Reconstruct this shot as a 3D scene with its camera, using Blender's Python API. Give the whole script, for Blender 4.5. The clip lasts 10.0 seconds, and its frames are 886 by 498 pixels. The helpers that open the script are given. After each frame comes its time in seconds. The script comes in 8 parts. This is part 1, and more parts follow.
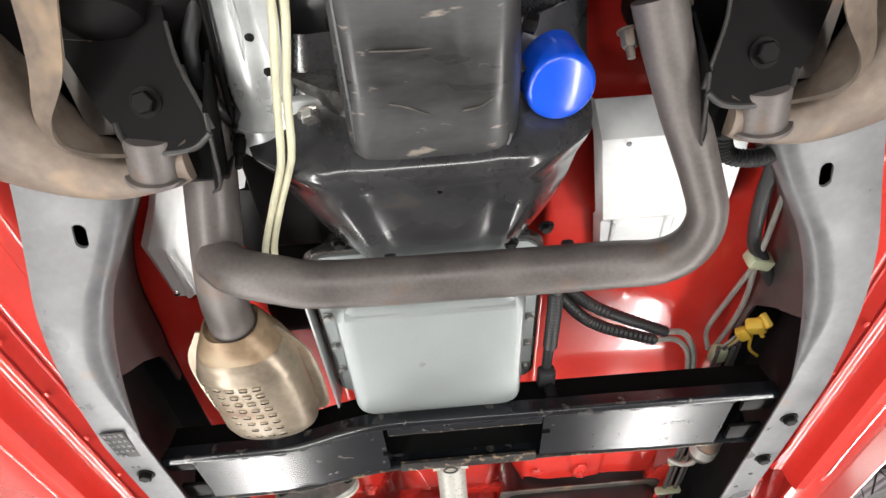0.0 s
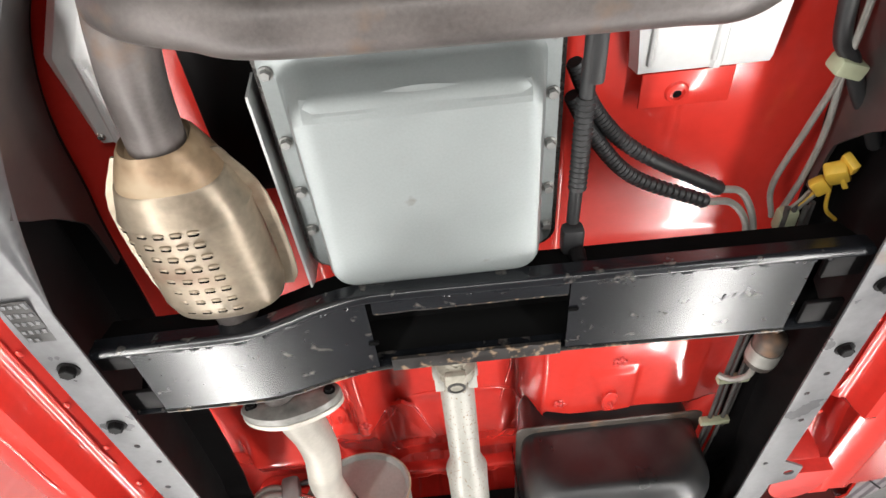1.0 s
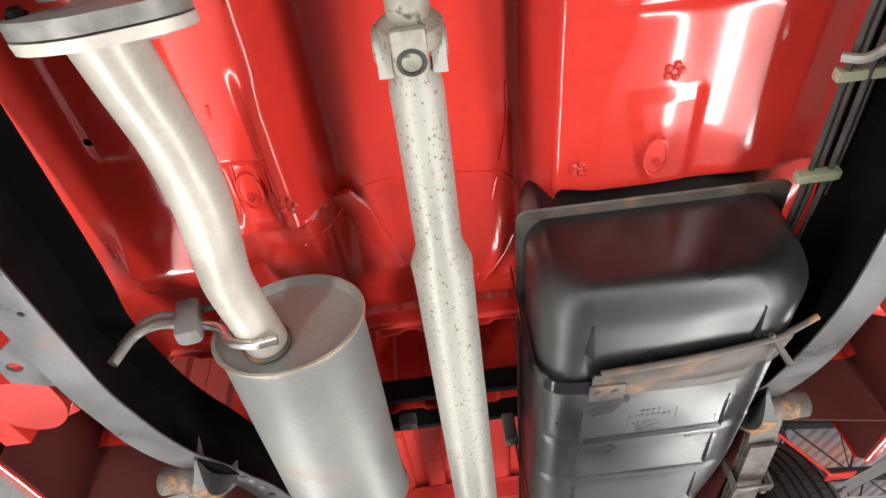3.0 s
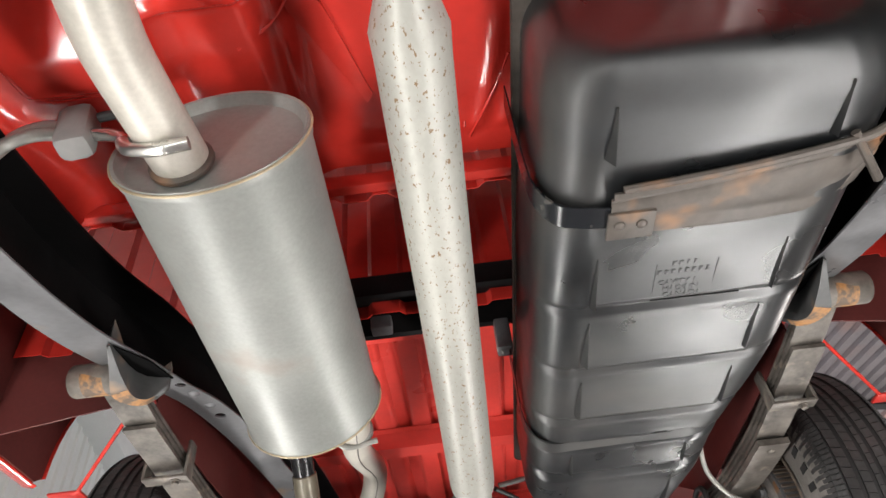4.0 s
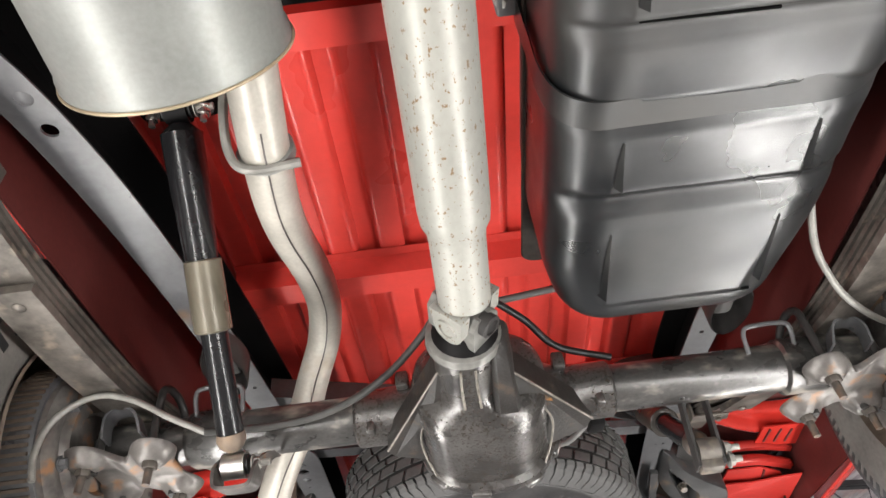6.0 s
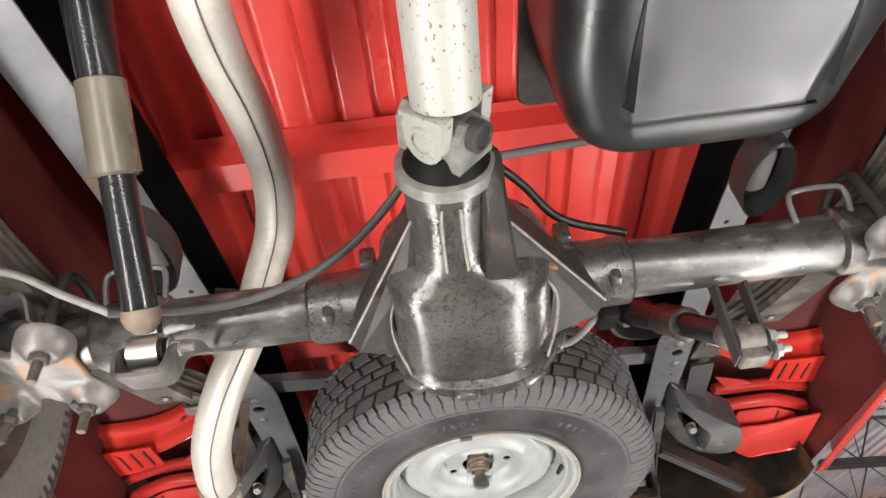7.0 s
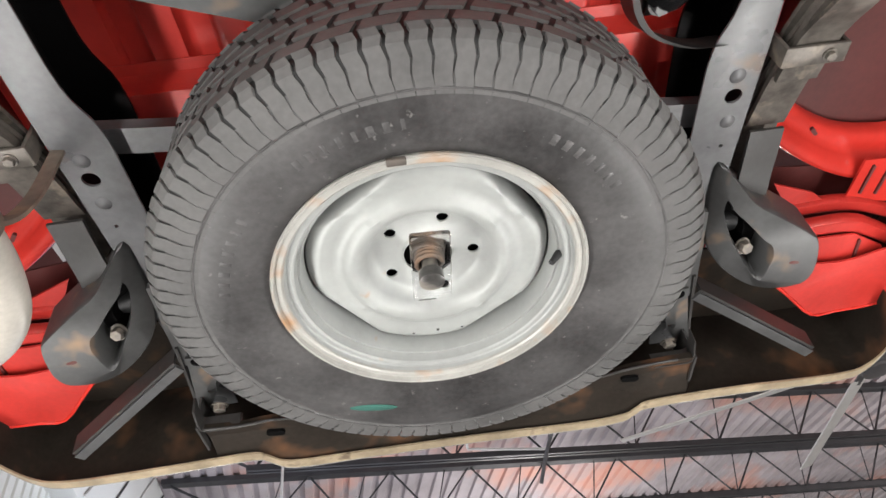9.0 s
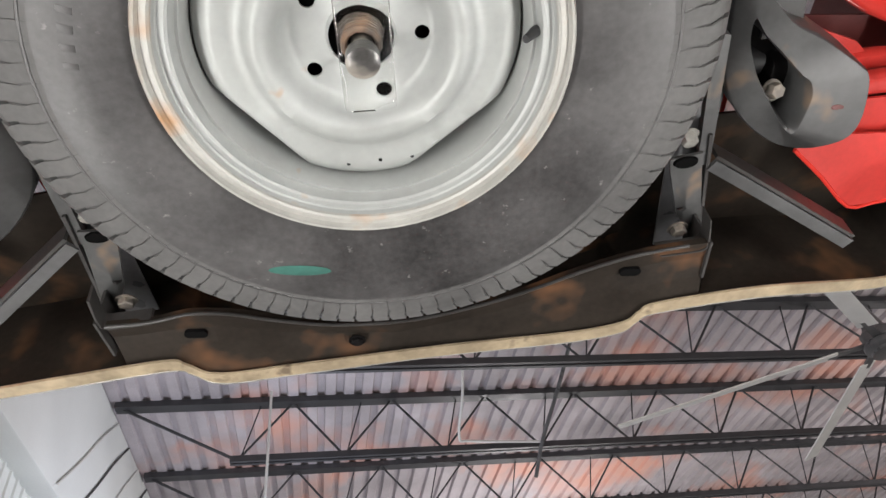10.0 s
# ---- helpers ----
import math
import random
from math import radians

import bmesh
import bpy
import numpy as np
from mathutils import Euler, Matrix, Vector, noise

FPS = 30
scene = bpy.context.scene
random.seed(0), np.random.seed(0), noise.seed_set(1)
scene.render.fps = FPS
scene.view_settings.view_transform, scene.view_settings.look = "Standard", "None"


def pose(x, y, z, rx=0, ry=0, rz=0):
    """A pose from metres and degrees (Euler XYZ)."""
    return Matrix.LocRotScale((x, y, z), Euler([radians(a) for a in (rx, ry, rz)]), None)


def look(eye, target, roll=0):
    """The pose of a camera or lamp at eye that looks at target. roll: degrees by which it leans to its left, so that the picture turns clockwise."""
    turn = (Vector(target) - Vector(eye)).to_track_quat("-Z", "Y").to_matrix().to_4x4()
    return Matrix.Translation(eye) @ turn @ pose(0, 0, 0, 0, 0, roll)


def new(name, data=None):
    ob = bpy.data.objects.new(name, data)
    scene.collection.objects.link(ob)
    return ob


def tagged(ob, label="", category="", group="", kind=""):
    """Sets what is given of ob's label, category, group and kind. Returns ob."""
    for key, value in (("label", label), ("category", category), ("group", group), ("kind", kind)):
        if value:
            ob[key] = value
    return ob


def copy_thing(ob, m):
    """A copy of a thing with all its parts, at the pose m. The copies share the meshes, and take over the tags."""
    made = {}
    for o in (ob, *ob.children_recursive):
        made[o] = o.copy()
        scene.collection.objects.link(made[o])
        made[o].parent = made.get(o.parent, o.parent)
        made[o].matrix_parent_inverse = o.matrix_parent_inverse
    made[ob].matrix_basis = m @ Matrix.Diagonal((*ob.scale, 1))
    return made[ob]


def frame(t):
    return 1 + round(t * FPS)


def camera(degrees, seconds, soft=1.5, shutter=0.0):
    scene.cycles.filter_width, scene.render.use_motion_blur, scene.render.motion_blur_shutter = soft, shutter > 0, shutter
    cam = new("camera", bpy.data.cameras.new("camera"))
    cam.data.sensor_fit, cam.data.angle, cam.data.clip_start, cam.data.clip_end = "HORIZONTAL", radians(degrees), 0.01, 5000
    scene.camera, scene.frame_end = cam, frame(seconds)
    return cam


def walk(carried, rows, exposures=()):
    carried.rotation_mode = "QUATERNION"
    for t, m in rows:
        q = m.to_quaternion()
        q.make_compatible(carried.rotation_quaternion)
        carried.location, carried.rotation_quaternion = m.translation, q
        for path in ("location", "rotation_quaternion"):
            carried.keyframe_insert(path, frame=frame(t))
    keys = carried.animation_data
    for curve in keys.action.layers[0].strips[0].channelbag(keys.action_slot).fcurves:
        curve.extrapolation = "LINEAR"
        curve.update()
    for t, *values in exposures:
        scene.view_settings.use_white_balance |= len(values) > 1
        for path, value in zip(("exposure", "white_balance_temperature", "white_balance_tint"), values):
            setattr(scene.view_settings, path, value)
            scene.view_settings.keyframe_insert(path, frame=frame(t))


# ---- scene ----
cam = camera(67.0, 10.0)
PATH = [
    (0, (-0.032, 0.0, 1.3), (-0.005, 1.462, 2.665), -5.5),
    (0.5, (-0.03, 0.174, 1.301), (0.004, 1.633, 2.668), -5.8),
    (1, (-0.033, 0.332, 1.292), (-0.034, 1.782, 2.669), -6.0),
    (1.5, (-0.037, 0.509, 1.285), (-0.056, 1.947, 2.675), -6.3),
    (2, (-0.03, 0.665, 1.284), (-0.025, 2.102, 2.675), -6.7),
    (2.2, (-0.022, 0.732, 1.291), (-0.01, 2.17, 2.681), -6.8),
    (3.3, (-0.026, 1.075, 1.299), (-0.041, 2.538, 2.662), -6.8),
    (3.5, (-0.032, 1.14, 1.299), (-0.044, 2.604, 2.661), -6.8),
    (4, (-0.025, 1.332, 1.293), (-0.025, 2.8, 2.652), -6.9),
    (4.5, (-0.022, 1.502, 1.294), (-0.022, 2.972, 2.65), -7.0),
    (5, (-0.033, 1.693, 1.284), (-0.038, 3.158, 2.645), -7.1),
    (5.5, (-0.045, 1.868, 1.276), (-0.049, 3.335, 2.635), -7.1),
    (6, (-0.04, 2.041, 1.283), (-0.042, 3.508, 2.641), -7.1),
    (6.2, (-0.047, 2.107, 1.281), (-0.037, 3.571, 2.644), -7.5),
    (7.3, (-0.06, 2.431, 1.296), (0.007, 3.919, 2.631), -8.9),
    (7.5, (-0.052, 2.497, 1.299), (0.021, 3.984, 2.634), -8.9),
    (8, (-0.036, 2.649, 1.299), (0.043, 4.129, 2.642), -9.3),
    (8.5, (-0.024, 2.832, 1.291), (0.042, 4.308, 2.64), -9.6),
    (9, (-0.015, 2.996, 1.293), (0.049, 4.483, 2.628), -9.4),
    (9.5, (0.007, 3.159, 1.275), (0.098, 4.643, 2.612), -9.2),
    (10, (0.022, 3.316, 1.277), (0.094, 4.792, 2.624), -9.3),
]
walk(cam, [(t, look(eye, target, roll)) for t, eye, target, roll in PATH], [(0, 0.03), (1.5, 0.03), (2.0, 0.0), (3.5, -0.12), (4.5, -0.12), (5.5, -0.02), (6.0, 0.09), (7.5, 0.32), (8.5, 0.31), (9.5, 0.22), (10, 0.14)])

# ---------------------------------------------------------------- light
world = bpy.data.worlds.new("hall_air")
scene.world = world
world.use_nodes = True
world.node_tree.nodes["Background"].inputs[0].default_value = (1.0, 0.98, 0.95, 1)
world.node_tree.nodes["Background"].inputs[1].default_value = 0.02


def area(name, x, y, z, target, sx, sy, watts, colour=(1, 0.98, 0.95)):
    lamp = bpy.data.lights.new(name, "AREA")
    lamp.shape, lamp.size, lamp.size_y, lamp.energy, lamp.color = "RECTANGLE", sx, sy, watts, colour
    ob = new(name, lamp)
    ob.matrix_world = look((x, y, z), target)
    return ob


# two rows of unseen work lights along the lift, aimed up under the truck
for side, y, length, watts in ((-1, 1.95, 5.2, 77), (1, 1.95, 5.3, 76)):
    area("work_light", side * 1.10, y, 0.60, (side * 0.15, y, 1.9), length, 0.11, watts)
# an unseen light added before the truck to brighten its front-facing parts
area("work_light", 0.0, -1.3, 0.55, (0, 1.6, 1.95), 1.8, 0.25, 24)
# unseen fill lamps added to brighten the hall and tint its roof
for x, y, watts, tone in ((6.0, 3.0, 280, (1, 0.96, 0.93)), (8.0, 11.0, 270, (1, 0.94, 0.90)), (1.0, 13.5, 220, (1, 0.96, 0.95)), (3.0, 19.0, 230, (1, 0.96, 0.94)), (-1.5, 9.5, 100, (0.78, 0.84, 1.0))):
    lamp = bpy.data.lights.new("hall_lamp", "POINT")
    lamp.energy, lamp.shadow_soft_size, lamp.color = watts, 0.60, tone
    new("hall_lamp", lamp).location = (x, y, 2.9)

# ---------------------------------------------------------------- materials


def mat(name, base, rough=0.5, metal=0.0, vary=0.25, scale=6.0, grain=90.0, bump=0.15, spots=None, spot_scale=40.0,
        spot_from=0.62, spot_to=0.70, coat=0.0, rough_vary=0.12, island=0.0, streak=(1, 1, 1), coat_rough=0.12):
    """A surface with broad blotches, fine grain, relief and, if given, spots of another colour."""
    m = bpy.data.materials.new(name)
    m.use_nodes = True
    t = m.node_tree
    n, l = t.nodes, t.links
    p = n["Principled BSDF"]
    coord = n.new("ShaderNodeTexCoord")
    mapping = n.new("ShaderNodeMapping")
    mapping.inputs["Scale"].default_value = streak
    l.new(coord.outputs["Object"], mapping.inputs[0])

    def noise_at(s, detail=4.0, rough_=0.55):
        node = n.new("ShaderNodeTexNoise")
        node.inputs["Scale"].default_value, node.inputs["Detail"].default_value = s, detail
        node.inputs["Roughness"].default_value = rough_
        l.new(mapping.outputs[0], node.inputs["Vector"])
        return node

    broad, fine = noise_at(scale), noise_at(grain, 3.0)
    add = n.new("ShaderNodeMath")
    add.operation = "MULTIPLY_ADD"
    l.new(fine.outputs["Fac"], add.inputs[0])
    add.inputs[1].default_value = 0.35
    l.new(broad.outputs["Fac"], add.inputs[2])
    ramp = n.new("ShaderNodeMapRange")
    l.new(add.outputs[0], ramp.inputs["Value"])
    ramp.inputs["From Min"].default_value, ramp.inputs["From Max"].default_value = 0.42, 0.92
    ramp.inputs["To Min"].default_value, ramp.inputs["To Max"].default_value = 1 - vary, 1 + vary
    tint = n.new("ShaderNodeMix")
    tint.data_type, tint.blend_type = "RGBA", "MULTIPLY"
    tint.inputs[0].default_value = 1.0
    tint.inputs[6].default_value = (*base, 1)
    l.new(ramp.outputs[0], tint.inputs[7])
    colour = tint.outputs[2]
    if island:
        info = n.new("ShaderNodeObjectInfo")
        r2 = n.new("ShaderNodeMapRange")
        l.new(info.outputs["Random"], r2.inputs["Value"])
        r2.inputs["To Min"].default_value, r2.inputs["To Max"].default_value = 1 - island, 1 + island
        t2 = n.new("ShaderNodeMix")
        t2.data_type, t2.blend_type = "RGBA", "MULTIPLY"
        t2.inputs[0].default_value = 1.0
        l.new(colour, t2.inputs[6])
        l.new(r2.outputs[0], t2.inputs[7])
        colour = t2.outputs[2]
    if spots:
        sp = noise_at(spot_scale, 3.0, 0.6)
        mask = n.new("ShaderNodeMapRange")
        l.new(sp.outputs["Fac"], mask.inputs["Value"])
        mask.inputs["From Min"].default_value, mask.inputs["From Max"].default_value = spot_from, spot_to
        mix = n.new("ShaderNodeMix")
        mix.data_type = "RGBA"
        l.new(mask.outputs[0], mix.inputs[0])
        l.new(colour, mix.inputs[6])
        mix.inputs[7].default_value = (*spots, 1)
        colour = mix.outputs[2]
        mr = n.new("ShaderNodeMapRange")
        l.new(mask.outputs[0], mr.inputs["Value"])
        mr.inputs["To Min"].default_value, mr.inputs["To Max"].default_value = metal, metal * 0.2
        l.new(mr.outputs[0], p.inputs["Metallic"])
    else:
        p.inputs["Metallic"].default_value = metal
    l.new(colour, p.inputs["Base Color"])
    rr = n.new("ShaderNodeMapRange")
    l.new(broad.outputs["Fac"], rr.inputs["Value"])
    rr.inputs["From Min"].default_value, rr.inputs["From Max"].default_value = 0.3, 0.7
    rr.inputs["To Min"].default_value, rr.inputs["To Max"].default_value = max(0.03, rough - rough_vary), min(1, rough + rough_vary)
    l.new(rr.outputs[0], p.inputs["Roughness"])
    p.inputs["Coat Weight"].default_value = coat
    p.inputs["Coat Roughness"].default_value = coat_rough
    if bump:
        b = n.new("ShaderNodeBump")
        b.inputs["Strength"].default_value, b.inputs["Distance"].default_value = bump, 0.004
        l.new(add.outputs[0], b.inputs["Height"])
        l.new(b.outputs[0], p.inputs["Normal"])
        l.new(b.outputs[0], p.inputs["Coat Normal"])
    return m


RED = mat("red_body_paint", (0.57, 0.034, 0.024), 0.22, vary=0.14, bump=0.03, coat=0.6, coat_rough=0.07, scale=3, grain=60, rough_vary=0.06)
# Paler copy of the body red; missing light is put into its colour.
BEDRED = mat("dusty_bed_paint", (0.64, 0.052, 0.040), 0.36, vary=0.16, bump=0.04, coat=0.3, coat_rough=0.15, scale=3, grain=60)
DUSTSTEEL = mat("dust_coated_steel", (0.30, 0.285, 0.235), 0.5, metal=0.15, vary=0.35, bump=0.15, scale=30, spots=(0.10, 0.085, 0.06), spot_scale=60, spot_from=0.58, spot_to=0.68)
# Dull red of the bed's inner panels, darkened to include their shade.
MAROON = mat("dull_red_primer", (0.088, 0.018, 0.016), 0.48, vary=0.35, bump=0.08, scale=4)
CHASSIS = mat("grey_chassis_paint", (0.108, 0.108, 0.112), 0.36, vary=0.34, bump=0.08, scale=12, spots=(0.17, 0.11, 0.07), spot_scale=8, spot_from=0.645, spot_to=0.78)
BRACKET = mat("dark_bracket_paint", (0.035, 0.033, 0.032), 0.42, vary=0.35, bump=0.08, scale=12, spots=(0.18, 0.11, 0.06), spot_scale=18, spot_from=0.70, spot_to=0.78)
# Black paint of many parts, and the shade put into rails and recesses.
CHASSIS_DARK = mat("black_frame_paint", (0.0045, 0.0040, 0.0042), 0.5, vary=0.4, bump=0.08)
BLACK = mat("black_satin_paint", (0.009, 0.010, 0.012), 0.21, vary=0.35, bump=0, scale=14, grain=140, rough_vary=0.0, spots=(0.082, 0.076, 0.069), spot_scale=34, spot_from=0.615, spot_to=0.70)
TANK = mat("black_tank_paint", (0.0105, 0.0115, 0.0125), 0.38, vary=0.55, bump=0, scale=5, grain=90, rough_vary=0.16, coat=0.15, coat_rough=0.30, spots=(0.050, 0.046, 0.041), spot_scale=4.5, spot_from=0.47, spot_to=0.82)
PAN = mat("grey_cast_pan", (0.25, 0.272, 0.27), 0.43, metal=0.35, vary=0.12, bump=0.08, scale=4, grain=320, spots=(0.16, 0.15, 0.14), spot_scale=22, spot_from=0.69, spot_to=0.78)
PAN_EDGE = mat("aluminium_pan_rim", (0.30, 0.30, 0.29), 0.38, metal=0.8, vary=0.22, bump=0.1, scale=30)
OILPAN = mat("oily_black_pan", (0.026, 0.026, 0.028), 0.26, vary=0.5, bump=0.012, scale=9, grain=150, rough_vary=0.08, coat=0.6, coat_rough=0.12, spots=(0.07, 0.06, 0.05), spot_scale=14, spot_from=0.64, spot_to=0.80)
PIPE = mat("rusty_brown_steel", (0.112, 0.098, 0.093), 0.46, metal=0.25, vary=0.38, bump=0.10, scale=12, grain=220, spots=(0.15, 0.095, 0.06), spot_scale=16, spot_from=0.61, spot_to=0.80)
ALU = mat("aluminised_steel", (0.282, 0.287, 0.271), 0.44, metal=0.34, vary=0.20, bump=0.03, scale=5, grain=160, rough_vary=0.08, spots=(0.26, 0.212, 0.176), spot_scale=7, spot_from=0.58, spot_to=0.80)
TAIL = mat("warm_stained_pipe_steel", (0.50, 0.47, 0.415), 0.42, metal=0.2, vary=0.22, bump=0.05, scale=9, grain=160, spots=(0.34, 0.25, 0.15), spot_scale=9, spot_from=0.62, spot_to=0.82)
SHIELD = mat("bright_heat_shield", (0.60, 0.61, 0.605), 0.45, metal=0.1, vary=0.12, bump=0.03)
CAT = mat("heat_tinted_stainless", (0.27, 0.222, 0.165), 0.40, metal=0.55, vary=0.40, bump=0.05, scale=12, spots=(0.15, 0.085, 0.05), spot_scale=10, spot_from=0.56, spot_to=0.74)
CAT_NECK = mat("heat_rusted_stainless", (0.22, 0.15, 0.09), 0.45, metal=0.4, vary=0.4, bump=0.06, scale=16, spots=(0.33, 0.25, 0.16), spot_scale=14, spot_from=0.52, spot_to=0.68)
SHAFT = mat("speckled_shaft_steel", (0.37, 0.365, 0.33), 0.46, metal=0.18, vary=0.18, bump=0.05, scale=5, grain=140, spots=(0.19, 0.12, 0.06), spot_scale=200, spot_from=0.615, spot_to=0.65, streak=(1, 0.6, 1))
YOKE = mat("cast_yoke", (0.21, 0.205, 0.19), 0.45, metal=0.25, vary=0.35, bump=0.2, scale=40)
AXLE = mat("oily_cast_iron", (0.088, 0.083, 0.079), 0.29, metal=0.5, vary=0.55, bump=0.30, scale=16, grain=260, rough_vary=0.12, coat=0.6, coat_rough=0.18, spots=(0.032, 0.023, 0.016), spot_scale=210, spot_from=0.54, spot_to=0.62)
TUBE = mat("worn_axle_tube", (0.072, 0.069, 0.066), 0.33, metal=0.4, vary=0.6, bump=0.20, scale=22, grain=220, coat=0.45, coat_rough=0.18, spots=(0.27, 0.245, 0.21), spot_scale=22, spot_from=0.54, spot_to=0.68, streak=(0.6, 1, 1))
LEAF = mat("worn_spring_steel", (0.118, 0.105, 0.092), 0.42, metal=0.3, vary=0.65, bump=0.2, scale=16, spots=(0.25, 0.205, 0.16), spot_scale=26, spot_from=0.58, spot_to=0.76)
RUST = mat("rusted_bracket", (0.085, 0.072, 0.062), 0.50, metal=0.2, vary=0.45, bump=0.18, scale=14, spots=(0.34, 0.165, 0.07), spot_scale=9, spot_from=0.57, spot_to=0.76)
ARM = mat("surface_rust_steel", (0.145, 0.112, 0.088), 0.55, metal=0.1, vary=0.45, bump=0.14, scale=11, spots=(0.36, 0.255, 0.155), spot_scale=9, spot_from=0.55, spot_to=0.76)
TYRE = mat("tyre_rubber", (0.052, 0.050, 0.050), 0.45, vary=0.62, bump=0.12, scale=6, grain=120, spots=(0.15, 0.145, 0.14), spot_scale=75, spot_from=0.67, spot_to=0.77)
DUSTY = mat("dusty_tyre_rubber", (0.165, 0.153, 0.14), 0.6, vary=0.4, bump=0.1, scale=8, grain=120, spots=(0.08, 0.075, 0.07), spot_scale=16, spot_from=0.58, spot_to=0.76)
TREADBLOCK = mat("worn_tread_rubber", (0.078, 0.076, 0.075), 0.72, vary=0.35, bump=0.08, scale=10, grain=120)
TREAD = mat("dark_tread_rubber", (0.016, 0.016, 0.016), 0.7, vary=0.3, bump=0.1)
WHEEL = mat("silver_grey_wheel_paint", (0.32, 0.33, 0.32), 0.46, metal=0.15, vary=0.12, bump=0.03, scale=8, spots=(0.34, 0.20, 0.08), spot_scale=13, spot_from=0.665, spot_to=0.76)
CHROME = mat("bright_plated_steel", (0.62, 0.61, 0.58), 0.25, metal=0.95, vary=0.15, bump=0.03)
SHOCKBLACK = mat("gloss_black_shock", (0.012, 0.012, 0.013), 0.16, vary=0.3, bump=0.02)
SHOCKSLEEVE = mat("stained_dark_sleeve", (0.028, 0.024, 0.020), 0.34, vary=0.4, bump=0.06, scale=12, spots=(0.22, 0.18, 0.09), spot_scale=16, spot_from=0.60, spot_to=0.70)
KHAKI = mat("khaki_dust_sleeve", (0.13, 0.115, 0.085), 0.30, metal=0.2, vary=0.45, bump=0.06, scale=12, streak=(1, 0.3, 0.3))
BLUE = mat("blue_filter_enamel", (0.002, 0.066, 0.56), 0.26, vary=0.12, bump=0.10, grain=45, coat=0.5)
RUBBER = mat("black_rubber", (0.014, 0.014, 0.015), 0.5, vary=0.2, bump=0.05)
GREYRUBBER = mat("grey_rubber", (0.16, 0.155, 0.15), 0.65, vary=0.2, bump=0.1)
LINE = mat("dull_steel_line", (0.28, 0.272, 0.25), 0.45, metal=0.25, vary=0.25, bump=0.05, scale=30)
CREAM = mat("cream_cable_jacket", (0.50, 0.48, 0.34), 0.5, vary=0.2, bump=0.05, scale=20)
YELLOW = mat("yellow_plastic", (0.62, 0.40, 0.05), 0.4, vary=0.2, bump=0.02)
CLIPGREEN = mat("pale_green_clip", (0.32, 0.34, 0.23), 0.5, vary=0.15, bump=0.02)
ORANGE = mat("orange_paint_mark", (0.40, 0.185, 0.055), 0.55, vary=0.45, bump=0.08, scale=40, spots=(0.10, 0.068, 0.045), spot_scale=38, spot_from=0.42, spot_to=0.58)
BUMPER = mat("stained_bumper_steel", (0.022, 0.0175, 0.014), 0.62, metal=0.0, vary=0.45, bump=0.08, scale=7, spots=(0.13, 0.062, 0.03), spot_scale=7, spot_from=0.55, spot_to=0.78)
EDGE = mat("tarnished_bright_edge", (0.38, 0.305, 0.205), 0.42, metal=0.25, vary=0.35, bump=0.08, scale=14, spots=(0.16, 0.12, 0.08), spot_scale=22, spot_from=0.62, spot_to=0.75)
CONCRETE = mat("pale_concrete", (0.30, 0.30, 0.295), 0.75, vary=0.12, bump=0.1, scale=1.2, grain=30)
WALLPAINT = mat("painted_block_wall", (0.72, 0.74, 0.72), 0.7, vary=0.08, bump=0.05, scale=1.0)
# Warm blotches put the reddish light on the deck into its colour.
ROOF = mat("corrugated_roof_sheet", (0.45, 0.41, 0.43), 0.7, metal=0.0, vary=0.35, bump=0.03, scale=0.9, spots=(0.66, 0.37, 0.30), spot_scale=0.55, spot_from=0.50, spot_to=0.64)
JOIST = mat("dark_joist_steel", (0.055, 0.055, 0.06), 0.5, metal=0.2, vary=0.2, bump=0.05)
WHITE = mat("white_strap", (0.72, 0.72, 0.70), 0.6, vary=0.08, bump=0.03)
GLASSY = bpy.data.materials.new("clear_plastic")
GLASSY.use_nodes = True
GLASSY.node_tree.nodes["Principled BSDF"].inputs["Transmission Weight"].default_value = 1.0
GLASSY.node_tree.nodes["Principled BSDF"].inputs["Roughness"].default_value = 0.08
GLASSY.node_tree.nodes["Principled BSDF"].inputs["IOR"].default_value = 1.40
WHEEL_LIP = mat("rust_spotted_wheel_lip", (0.35, 0.345, 0.32), 0.45, metal=0.15, vary=0.16, bump=0.05, scale=10, spots=(0.36, 0.17, 0.05), spot_scale=11, spot_from=0.515, spot_to=0.70)
# Flat black: the shade in holes and recesses is put into its colour.
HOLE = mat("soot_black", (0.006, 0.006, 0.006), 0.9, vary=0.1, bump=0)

for dull, level in ((CHASSIS_DARK, 0.14), (BUMPER, 0.10), (BRACKET, 0.35), (LEAF, 0.4), (TANK, 0.65)):
    dull.node_tree.nodes["Principled BSDF"].inputs["Specular IOR Level"].default_value = level
SUMP = mat("scuffed_sump_paint", (0.032, 0.032, 0.032), 0.44, vary=0.55, bump=0.05, scale=9, grain=160, rough_vary=0.2, spots=(0.19, 0.165, 0.14), spot_scale=42, spot_from=0.635, spot_to=0.69, streak=(0.45, 1.3, 1))
SCUFF = mat("chipped_rusty_lip", (0.020, 0.018, 0.017), 0.4, vary=0.4, bump=0.1, scale=40, spots=(0.22, 0.155, 0.10), spot_scale=60, spot_from=0.56, spot_to=0.66)
# Darker copy of the body red, with weaker light put into its colour.
DULLRED = mat("dusty_red_paint", (0.47, 0.030, 0.023), 0.36, vary=0.25, bump=0.05, scale=5, coat=0.3, coat_rough=0.2)
